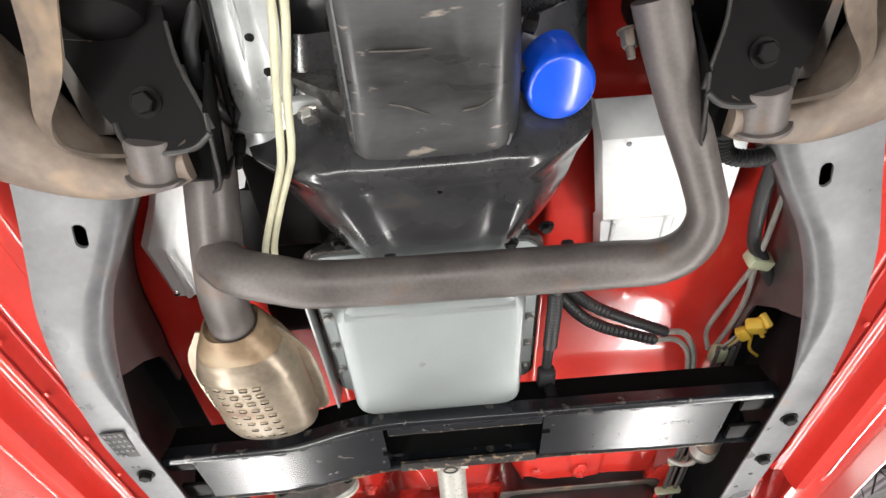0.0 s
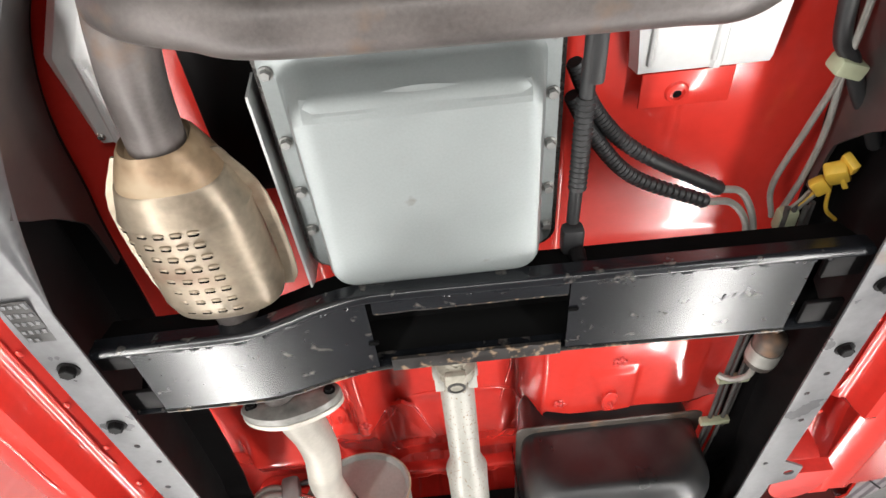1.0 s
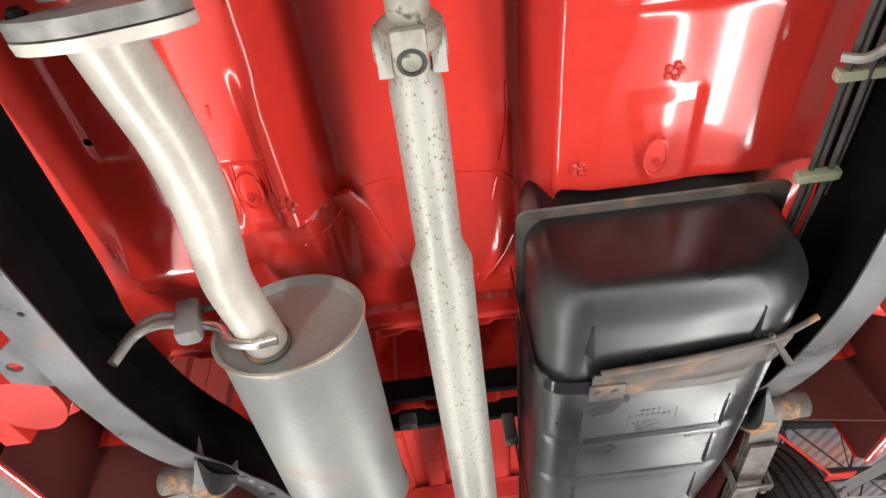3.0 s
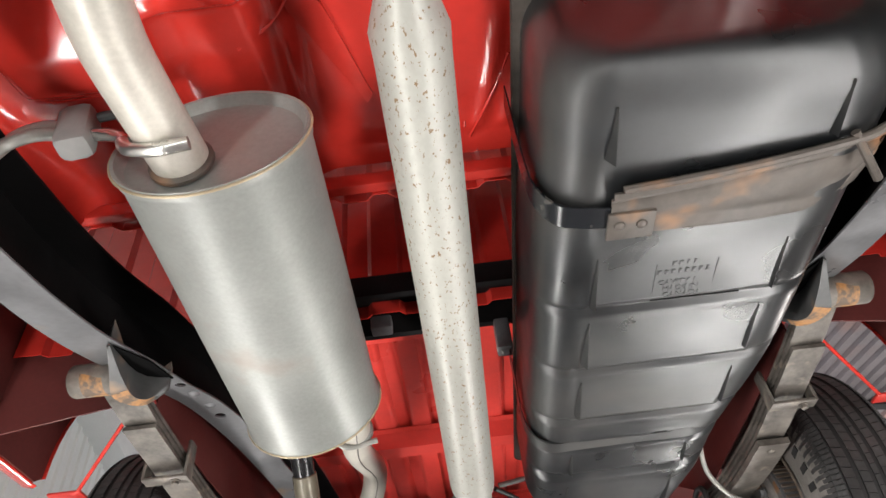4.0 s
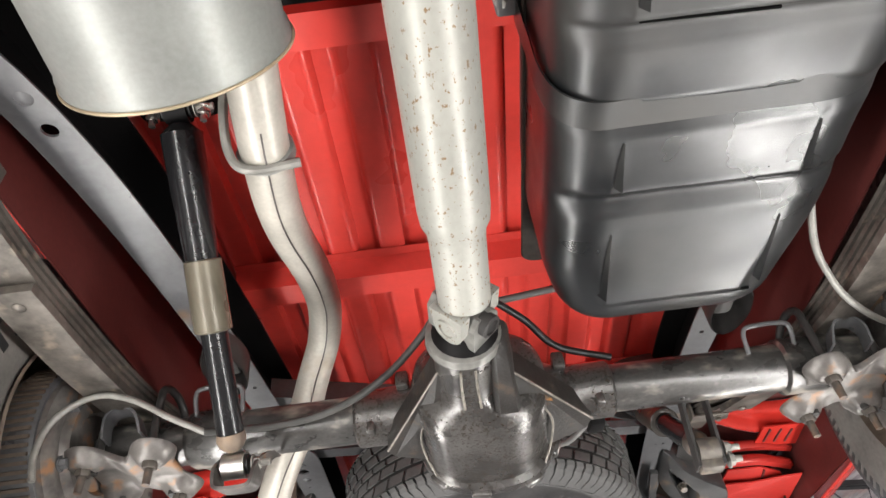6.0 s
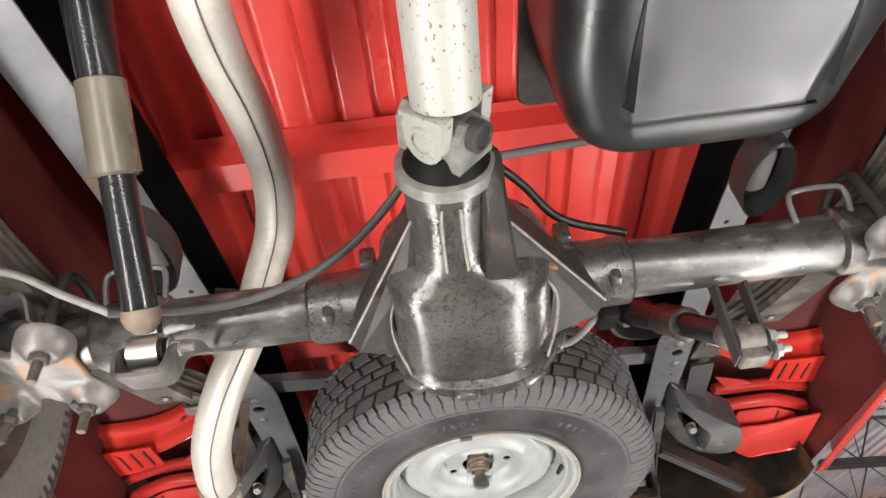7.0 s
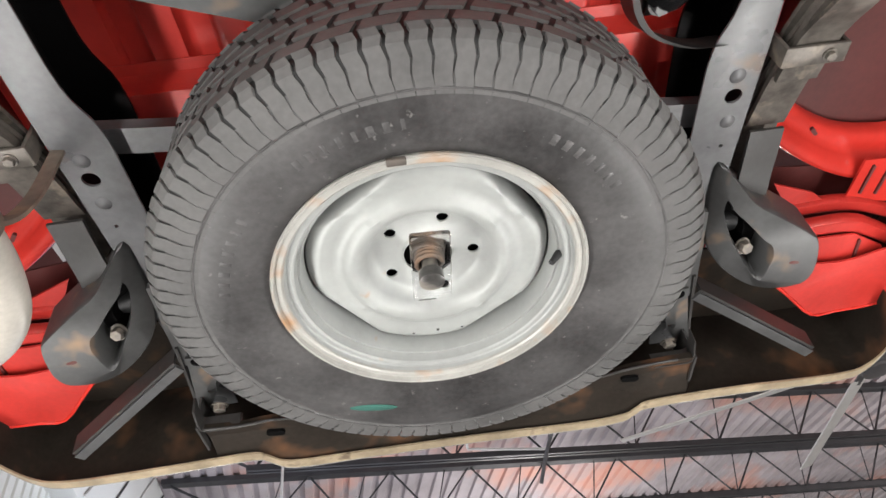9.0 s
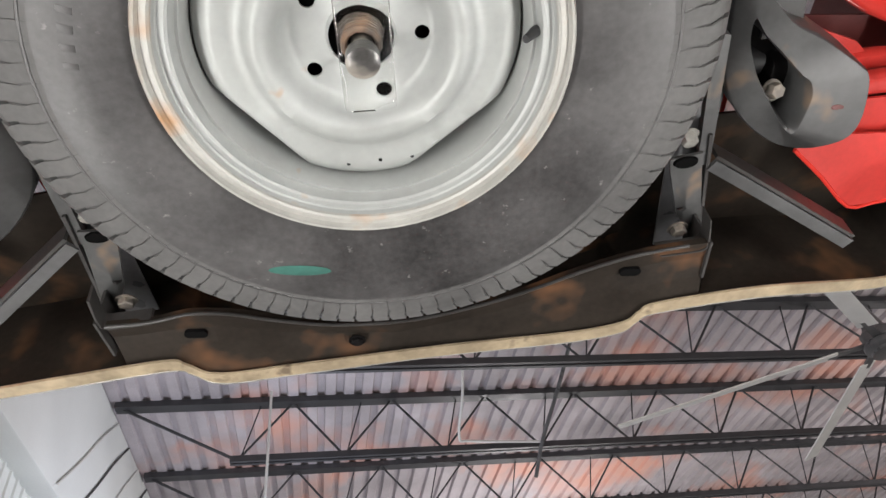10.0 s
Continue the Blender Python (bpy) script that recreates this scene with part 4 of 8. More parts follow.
        for k in range(3):
            part("box_slot", slot((s * (0.802 + 0.032 * k), 3.866 + 0.006 * k, 2.1030), (0, 0.08, 1), 0.064, 0.005, 0.006, (-0.10 * s, 1, -0.08)), MAROON, t)
        part("gusset", plate([(s * x, y, 2.100) for x, y in ((0.622, 3.843), (0.665, 3.862), (0.707, 3.880), (0.735, 3.905), (0.665, 3.910))], (0, 0, 0.004)), DULLRED, t)
        # two rolled ribs, the slotted plate below them and the lower flap
        for pts, wide in ((((0.640, 3.925, 2.102), (0.690, 3.918, 2.096), (0.755, 3.916, 2.094), (0.800, 3.923, 2.094), (0.845, 3.941, 2.096), (0.900, 3.970, 2.100)), 0.030),
                          (((0.655, 3.950, 2.066), (0.720, 3.936, 2.060), (0.781, 3.937, 2.058), (0.841, 3.970, 2.060), (0.900, 4.012, 2.064)), 0.036)):
            line = smooth_path(pts, 5)
            bm = bmesh.new()
            loft(bm, [[V(s * p.x, p.y + wide * f, p.z + h) for f, h in ((-0.55, 0.014), (-0.50, 0.002), (-0.38, -0.003), (-0.10, -0.001), (0.20, -0.004), (0.42, -0.002), (0.52, 0.006), (0.55, 0.020), (0.40, 0.022), (-0.40, 0.020))] for p in line])
            part("corner_rib", bm, DULLRED, t, smooth=60)
        part("lower_plate", plate([(s * x, y, 2.050 - 0.1 * (y - 3.95)) for x, y in ((0.690, 3.950), (0.785, 3.952), (0.852, 3.992), (0.868, 4.025), (0.824, 4.040), (0.786, 4.046), (0.719, 4.040), (0.680, 4.040))], (0, 0, 0.004)), DULLRED, t)
        part("box_slot", slot((s * 0.800, 3.990, 2.0445), (0, 0.1, 1), 0.050, 0.005, 0.006, (0.08 * s, 1, -0.1)), MAROON, t)
        flap = [(0.640, 4.006), (0.700, 3.998), (0.765, 4.006), (0.800, 4.000), (0.835, 3.980), (0.895, 3.960), (0.900, 4.132), (0.855, 4.142), (0.800, 4.146), (0.752, 4.148), (0.681, 4.073), (0.625, 4.019)]
        part("lower_flap", plate([(s * x, y, 2.020 + 0.010 * math.sin(30 * (y - 3.96))) for x, y in flap], (0, 0, 0.004)), DULLRED, t)
        part("flap_edge", tube([(s * x, y, 2.020 + 0.010 * math.sin(30 * (y - 3.96))) for x, y in flap[6:]], 0.0035, 8, 3), RED, t)
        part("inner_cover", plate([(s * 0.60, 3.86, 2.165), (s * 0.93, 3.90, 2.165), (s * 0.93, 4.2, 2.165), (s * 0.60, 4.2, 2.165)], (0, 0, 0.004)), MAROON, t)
        # Maroon here puts the shade on this inside face into its colour.
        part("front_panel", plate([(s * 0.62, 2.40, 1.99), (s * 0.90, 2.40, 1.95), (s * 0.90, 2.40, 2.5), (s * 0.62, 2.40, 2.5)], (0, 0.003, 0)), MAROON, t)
        part("brace_rod", tube([(s * 0.61, 2.38, 1.99), (s * 0.84, 2.63, 1.935)], 0.004, 8, 2), RED, t)
        part("brace_tab", block((s * 0.865, 2.64, 1.935), (0.07, 0.035, 0.006), 0.002), DULLRED, t)
    return t


pickup_bed()

# ---------------------------------------------------------------- engine and gearbox


def rounded(x0, x1, y0, y1, z, r, n=5):
    """A rounded rectangle in plan."""
    out = []
    for cx, cy, a0 in ((x1 - r, y1 - r, 0), (x0 + r, y1 - r, 90), (x0 + r, y0 + r, 180), (x1 - r, y0 + r, 270)):
        out += [V(cx + r * math.cos(radians(a0 + 90 * k / n)), cy + r * math.sin(radians(a0 + 90 * k / n)), z) for k in range(n + 1)]
    return out


def transmission():
    t = thing("transmission", (-0.045, 0.83, 1.93), "automatic transmission with a dull silver oil pan", "transmission")
    bm = bmesh.new()
    loft(bm, [rounded(-0.212, 0.120, 0.655, 1.010, 1.925, 0.03), rounded(-0.215, 0.122, 0.655, 1.012, 1.935, 0.03), rounded(-0.20, 0.11, 0.66, 1.03, 1.96, 0.05), rounded(-0.15, 0.07, 0.60, 1.15, 2.08, 0.06)])
    part("case", bm, AXLE, t, "dark cast gearbox case")
    bm = bmesh.new()
    loft(bm, [rounded(-0.207, 0.114, 0.662, 1.004, 1.925, 0.028), rounded(-0.207, 0.114, 0.662, 1.004, 1.9205, 0.028), rounded(-0.190, 0.099, 0.680, 0.990, 1.920, 0.03),
              rounded(-0.184, 0.094, 0.688, 0.985, 1.912, 0.032), rounded(-0.176, 0.087, 0.698, 0.983, 1.866, 0.03), rounded(-0.172, 0.083, 0.703, 0.979, 1.8585, 0.028), rounded(-0.164, 0.075, 0.711, 0.971, 1.8555, 0.024)])
    part("oil_pan", bm, PAN, t, "dull silver stamped oil pan")
    bm = bmesh.new()
    loft(bm, [[V(x, 0.700 + 0.004 * math.sin(x * 40), 1.863), V(x, 0.716, 1.8535), V(x, 0.724, 1.8545), V(x, 0.724, 1.862), V(x, 0.704, 1.868)] for x in span(-0.160, 0.072, 24)])
    part("pan_ridge", bm, PAN, t)
    k = 0
    for x, ys in ((-0.199, (0.70, 0.79, 0.865, 0.93)), (0.106, (0.687, 0.76, 0.83, 0.90, 0.965))):
        for y in ys:
            part("pan_bolt", hexbolt(bmesh.new(), (x, y, 1.9205), (0, 0, -1), 0.0062, 0.006), PAN_EDGE, t)
    for x in (-0.12, -0.05, 0.03):
        part("pan_bolt", hexbolt(bmesh.new(), (x, 0.672, 1.9205), (0, 0, -1), 0.0062, 0.006), PAN_EDGE, t)
    bm = bmesh.new()
    turned([(0, 0.065), (0.12, 0.055), (0.20, 0.045), (0.24, 0.04)], (-0.035, 1.02, 1.975), (0, 1, -0.03), 20, bm=bm)
    part("tail_housing", bm, AXLE, t)
    # These two black blocks are added in place of the shade beside the gearbox.
    part("case_side", block((-0.262, 0.76, 2.035), (0.115, 0.34, 0.09), 0.03), CHASSIS_DARK, t, "black block in place of the shade behind the exhaust")
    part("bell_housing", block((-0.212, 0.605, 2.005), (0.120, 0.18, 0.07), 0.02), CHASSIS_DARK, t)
    # shift rod and its boot beside the pan
    rod = part("shift_rod", tube([(0.142, 0.68, 1.905), (0.140, 0.80, 1.905), (0.138, 0.95, 1.905)], 0.0085, 10), RUBBER, t)
    bm = bmesh.new()
    path = [V(0.140, 0.76 + 0.004 * k, 1.905) for k in range(34)]
    sweep(bm, path, [0.0118 if k % 2 else 0.0092 for k in range(34)], 12)
    part("boot", bm, RUBBER, rod)
    part("lever", block((0.148, 0.70, 1.905), (0.018, 0.085, 0.020), 0.005), RUBBER, t)
    part("clevis", block((0.138, 0.978, 1.90), (0.030, 0.045, 0.024), 0.007), RUBBER, t)
    part("clevis_pin", turned([(0, 0.012), (0.02, 0.010)], (0.142, 0.99, 1.885), (0, 0, -1), 10), CHASSIS_DARK, t)
    part("side_shield", plate([(-0.222, 0.72, 1.91), (-0.216, 1.03, 1.90), (-0.214, 1.03, 1.96), (-0.222, 0.72, 1.96)], (-0.003, 0, 0)), SHIELD, t, "bright sheet edge beside the pan")
    return t


transmission()


def bell_cover():
    t = thing("flywheel_cover", (-0.02, 0.52, 1.87), "black pressed steel flywheel dust cover with one small hole", "engine cover")
    rows = []
    for y, w0, w1, zb in ((0.36, -0.235, 0.165, 1.965), (0.42, -0.242, 0.168, 1.950), (0.452, -0.240, 0.166, 1.915), (0.466, -0.236, 0.164, 1.884), (0.478, -0.230, 0.160, 1.868), (0.492, -0.222, 0.155, 1.866), (0.515, -0.212, 0.148, 1.870), (0.55, -0.198, 0.140, 1.872), (0.59, -0.182, 0.128, 1.878), (0.63, -0.170, 0.115, 1.888), (0.66, -0.165, 0.11, 1.905)):
        n = 28
        ring = []
        for k in range(n + 1):
            u = -1 + 2 * k / n
            x = (w0 + w1) / 2 + (w1 - w0) / 2 * u
            z = zb + 0.12 * max(0, abs(u) - 0.58) ** 1.5 * 1.6 + 0.003 * bump_at(u, 0.45, 0.14) + 0.003 * bump_at(u, -0.45, 0.14) - 0.006 * bump_at(y, 0.475, 0.03)
            ring.append(V(x, y, z))
        rows.append(ring)
    bm = bmesh.new()
    loft(bm, rows, caps=False, closed=False)
    bmesh.ops.subdivide_edges(bm, edges=list(bm.edges), cuts=1, use_grid_fill=True, smooth=0.6)
    thicken(bm, 0.003)
    ob = part("cover", bm, OILPAN, t, smooth=70)
    cut(ob, [slot((-0.02, 0.515, 1.866), (0, 0, 1), 0.007, 0.007, 0.03, (1, 0, 0))])
    bm = turned([(0, 0.20), (0.10, 0.17), (0.22, 0.12), (0.26, 0.11)], (-0.03, 0.40, 2.09), (0, 1, 0), 30)
    part("bell_housing", bm, AXLE, t)
    for x, y, z in ((-0.155, 0.63, 1.915), (0.118, 0.63, 1.915), (-0.09, 0.645, 1.905), (0.07, 0.645, 1.905)):
        part("bolt", hexbolt(bmesh.new(), (x, y, z), (0, 0.2, -1), 0.008, 0.007), CHASSIS_DARK, t)
    return t


bell_cover()


def engine():
    t = thing("engine", (-0.02, 0.25, 1.88), "lower end of an engine with a black oil-stained sump", "engine")
    bm = bmesh.new()
    loft(bm, [rounded(-0.120, 0.076, 0.05, 0.497, 1.985, 0.03, 8), rounded(-0.116, 0.072, 0.06, 0.493, 1.905, 0.035, 8), rounded(-0.112, 0.068, 0.066, 0.489, 1.890, 0.035, 8), rounded(-0.102, 0.058, 0.075, 0.480, 1.880, 0.033, 8), rounded(-0.092, 0.048, 0.085, 0.470, 1.8765, 0.03, 8), rounded(-0.02, -0.018, 0.27, 0.275, 1.8745, 0.0008, 8)])
    bmesh.ops.subdivide_edges(bm, edges=[e for e in bm.edges if e.calc_length() > 0.03], cuts=4, use_grid_fill=True)
    for v in bm.verts:
        v.co += V(0, 0, 0.006) * noise.noise(v.co * 22) + V(0.003, 0, 0) * noise.noise(v.co * 18 + V(5, 5, 5))
    part("sump", bm, SUMP, t, "black oil-stained sump with dents")
    part("sump_edge", tube([p + V(0, 0, 0.0) for p in rounded(-0.1065, 0.0625, 0.071, 0.4845, 1.8845, 0.034, 8)], 0.0016, 6, 1), CHASSIS, t, "scuffed grey edge of the sump")
    for run in (((-0.065, 0.395), (-0.048, 0.400), (-0.025, 0.411)), ((0.010, 0.410), (0.028, 0.406), (0.042, 0.397)), ((-0.078, 0.334), (-0.042, 0.336), (-0.010, 0.335))):
        part("scratch", tube([(x, y, 1.8756) for x, y in run], 0.0009, 6, 4), LEAF, t, "bare rusty scratch")
    part("sump_bump", turned([(0, 0.0), (0.004, 0.028), (0.05, 0.034)], (0.068, 0.40, 1.915), (-1, 0, 0.6), 20), OILPAN, t)
    part("drain_plug", hexbolt(bmesh.new(), (0.079, 0.345, 1.93), (1, 0.2, -0.4), 0.011, 0.012), CHASSIS_DARK, t)
    part("block", block((-0.02, 0.20, 2.10), (0.34, 0.55, 0.22), 0.03), OILPAN, t)
    part("exhaust_manifold", tube([(0.12, 0.20, 2.10), (0.17, 0.26, 2.03), (0.216, 0.315, 1.975)], 0.035, 16), CHASSIS_DARK, t)
    part("filter_boss", turned([(0, 0.055), (0.05, 0.06)], (0.111, 0.426, 2.011), (-0.09, 0.10, 1), 24), PIPE, t)
    return t


engine()


def oil_filter():
    t = thing("oil_filter", (0.1205, 0.416, 1.908), "glossy blue screw-on oil filter canister", "oil filter")
    axis = V(-0.09, 0.10, 1.0)
    part("canister", turned([(0, 0.0), (0.0005, 0.033), (0.003, 0.0375), (0.008, 0.0395), (0.101, 0.0400), (0.103, 0.036)], (0.1205, 0.416, 1.908), axis, 40), BLUE, t)
    part("rolled_seam", turned([(0.100, 0.0402), (0.104, 0.0425), (0.111, 0.0425), (0.113, 0.034)], (0.1205, 0.416, 1.908), axis, 40), BLUE, t)
    part("gasket", turned([(0.112, 0.0345), (0.118, 0.0345), (0.1185, 0.030)], (0.1205, 0.416, 1.908), axis, 32), RUBBER, t, "black rubber gasket ring")
    return t


oil_filter()


def starter():
    t = thing("starter_motor", (-0.215, 0.38, 1.97), "silver starter motor bolted beside the sump", "starter motor")
    part("body", turned([(0, 0.03), (0.01, 0.038), (0.24, 0.038), (0.25, 0.043), (0.28, 0.043)], (-0.205, 0.20, 1.995), (-0.02, 1, -0.12), 28), STARTER, t)
    part("nose", turned([(0, 0.045), (0.03, 0.045), (0.05, 0.03)], (-0.211, 0.455, 1.965), (0, 1, -0.1), 24), STARTER, t)
    face = [(-0.222, 0.24), (-0.168, 0.24), (-0.170, 0.33), (-0.182, 0.425), (-0.196, 0.478), (-0.222, 0.492), (-0.246, 0.486), (-0.236, 0.44), (-0.218, 0.40)]
    part("mount_face", plate([(x, y, 1.950 - 0.06 * (y - 0.24)) for x, y in face], (0, 0, 0.010)), STARTER, t, "pale cast mounting face")
    for x, y in ((-0.198, 0.30), (-0.203, 0.345), (-0.194, 0.385)):
        part("face_stud", turned([(0, 0.006), (0.004, 0.005), (0.006, 0.0)], (x, y, 1.950 - 0.06 * (y - 0.24)), (0, 0, -1), 12), CHASSIS_DARK, t)
    part("face_rib", tube([(-0.214, 0.25, 1.948), (-0.212, 0.36, 1.941), (-0.222, 0.42, 1.938), (-0.238, 0.47, 1.935)], 0.004, 8), STARTER, t)
    part("clamp_rod", tube([(-0.238, 0.22, 1.965), (-0.243, 0.36, 1.945), (-0.246, 0.45, 1.935)], 0.0038, 8), CHASSIS_DARK, t)
    part("solenoid", turned([(0, 0.024), (0.14, 0.024), (0.15, 0.018)], (-0.252, 0.25, 2.02), (0, 1, -0.1), 20), CHASSIS_DARK, t)
    part("ear", block((-0.172, 0.442, 1.942), (0.06, 0.040, 0.014), 0.004), STARTER, t)
    part("bolt", hexbolt(bmesh.new(), (-0.159, 0.437, 1.932), (0.2, 0.2, -1), 0.010, 0.010), CHROME, t)
    part("bolt", hexbolt(bmesh.new(), (-0.229, 0.478, 1.940), (0, 0.3, -1), 0.010, 0.010), CHROME, t)
    return t


starter()

t = thing("coolant_lines", (-0.19, 0.45, 1.89), "pair of cream coloured hard lines beside the starter", "pipe")
part("line", tube([(-0.150, 0.22, 1.869), (-0.157, 0.28, 1.869), (-0.165, 0.325, 1.869), (-0.173, 0.368, 1.868), (-0.184, 0.437, 1.868), (-0.192, 0.467, 1.868), (-0.211, 0.516, 1.869), (-0.236, 0.585, 1.871), (-0.246, 0.64, 1.884)], 0.0043, 10), CREAM, t)
part("line", tube([(-0.140, 0.22, 1.872), (-0.146, 0.28, 1.872), (-0.154, 0.325, 1.872), (-0.163, 0.368, 1.871), (-0.173, 0.437, 1.871), (-0.182, 0.467, 1.871), (-0.202, 0.516, 1.872), (-0.226, 0.585, 1.876), (-0.236, 0.64, 1.889)], 0.0043, 10), CREAM, t)

t = thing("starter_cable", (-0.29, 0.35, 1.98), "black ribbed cable loom looped beside the engine", "cable")
part("loom", tube([(-0.235, 0.22, 1.995), (-0.254, 0.315, 1.97), (-0.269, 0.355, 1.952), (-0.268, 0.400, 1.942), (-0.257, 0.428, 1.940), (-0.245, 0.443, 1.942), (-0.235, 0.430, 1.950), (-0.244, 0.413, 1.962)], 0.009, 12), RUBBER, t)

# ---------------------------------------------------------------- exhaust


def y_pipe():
    t = thing("y_pipe", (0, 0.59, 1.815), "rust-brown exhaust crossover pipe under the gearbox", "exhaust pipe")
    part("crossover", tube([(0.222, 0.340, 1.950), (0.235, 0.385, 1.930), (0.256, 0.450, 1.896), (0.276, 0.510, 1.858), (0.285, 0.550, 1.834), (0.270, 0.585, 1.820), (0.235, 0.605, 1.816), (0.175, 0.602, 1.814), (0.02, 0.598, 1.812), (-0.16, 0.592, 1.812), (-0.215, 0.580, 1.815), (-0.262, 0.575, 1.828), (-0.292, 0.578, 1.856)], (0.0285, 0.028, 0.0265, 0.0235, 0.023, 0.025, 0.0275, 0.0285, 0.0285, 0.0285, 0.0285, 0.0285, 0.0285), 24, 8), PIPE, t)
    part("down_pipe", tube([(-0.286, 0.395, 1.978), (-0.284, 0.42, 1.960), (-0.284, 0.49, 1.918), (-0.289, 0.545, 1.886), (-0.298, 0.605, 1.867), (-0.310, 0.665, 1.869), (-0.320, 0.72, 1.882), (-0.326, 0.775, 1.890)], 0.031, 24, 8), PIPE, t)
    part("flange", block((0.218, 0.328, 1.958), (0.13, 0.05, 0.012), 0.005, rot(55, 0, 12)), PIPE, t)
    for x, y in ((0.197, 0.378), (0.250, 0.352)):
        part("flange_nut", hexbolt(bmesh.new(), (x, y, 1.953), (0, 0.55, -0.8), 0.009, 0.018, True, 0.012), RUST, t)
    part("hanger_stud", hexbolt(bmesh.new(), (-0.242, 0.462, 1.93), (0, 0.3, -1), 0.008, 0.02, True, 0.018), CHASSIS_DARK, t)
    return t


y_pipe()


def converter():
    t = thing("catalytic_converter", (-0.325, 0.89, 1.88), "heat-tinted stainless catalytic converter with a slotted shield", "catalytic converter")
    base, axis = V(-0.325, 0.742, 1.887), V(0.03, 1, -0.02)

    def oval(d, a, b):
        t_ = axis.normalized()
        c = base + t_ * d
        return [c + V(1, 0, 0.05) * a * math.copysign(abs(math.cos(q)) ** 0.8, math.cos(q)) + V(-0.05, 0, 1) * b * math.copysign(abs(math.sin(q)) ** 0.8, math.sin(q)) for q in span(0, 2 * math.pi, 40)[:-1]]
    bm = bmesh.new()
    loft(bm, [oval(d, a, b) for d, a, b in ((0.006, 0.033, 0.032), (0, 0.038, 0.036), (0.004, 0.042, 0.038), (0.030, 0.055, 0.0440), (0.046, 0.0605, 0.0462))])
    part("neck", bm, CAT_NECK, t, "rust-brown tapered neck")
    bm = bmesh.new()
    loft(bm, [oval(d, a, b) for d, a, b in ((0.044, 0.060, 0.0460), (0.046, 0.0625, 0.0478), (0.060, 0.0675, 0.0495), (0.082, 0.0745, 0.051), (0.087, 0.077, 0.0525), (0.094, 0.075, 0.051), (0.225, 0.077, 0.051), (0.246, 0.072, 0.047), (0.252, 0.06, 0.042))])
    body = part("canister", bm, CAT, t)
    # raised louvre slots of the shield
    for j in range(8):
        for i in range(5):
            x = -0.384 + 0.0195 * i + 0.003 * j * 0.5
            y = 0.836 + 0.0190 * j
            cx = -0.322 + 0.03 * (y - 0.742) + 0.0
            u = (x - cx) / 0.077
            z = 1.884 - 0.0505 * math.sqrt(max(0.02, 1 - abs(u) ** 2.5)) - 0.0005
            part("louvre", turned([(0, 0.0), (0.003, 0.0026), (0.011, 0.0028), (0.015, 0.0)], (x - 0.007, y - 0.0015, z), (1, 0, u * 0.5), 8), CAT, body)
            part("slot", turned([(0, 0.0), (0.002, 0.0019), (0.011, 0.0019), (0.013, 0.0)], (x - 0.0065, y + 0.0022, z - 0.0006), (1, 0, u * 0.5), 6), HOLE, body)
    for s in (-1, 1):
        part("seam_flange", strip([(-0.324 + s * 0.050, 0.765, 1.892), (-0.322 + s * 0.083, 0.835, 1.890), (-0.318 + s * 0.085, 0.96, 1.888), (-0.317 + s * 0.074, 0.99, 1.887)], (1, 0, 0), 0.018, (0, 0, 1), 0.003, 4), CAT, t)
    part("outlet", tube([(-0.328, 0.99, 1.884), (-0.322, 1.08, 1.885), (-0.314, 1.16, 1.872), (-0.308, 1.215, 1.864)], 0.028, 20), PIPE, t)
    bm = bmesh.new()
    flange_outline = lambda f, y, dz: [V(-0.293 + f * 0.078 * math.copysign(abs(math.cos(q)) ** 1.25, math.cos(q)), y + f * 0.012 * math.sin(q), 1.858 + dz + f * 0.043 * math.sin(q) + 0.10 * f * 0.078 * math.cos(q)) for q in span(0, 2 * math.pi, 36)[:-1]]
    loft(bm, [flange_outline(0.5, 1.226, 0), flange_outline(0.97, 1.228, 0), flange_outline(1, 1.232, 0), flange_outline(1, 1.244, 0)])
    part("outlet_flange", bm, YOKE, t, "dark cast outlet flange")
    return t


converter()


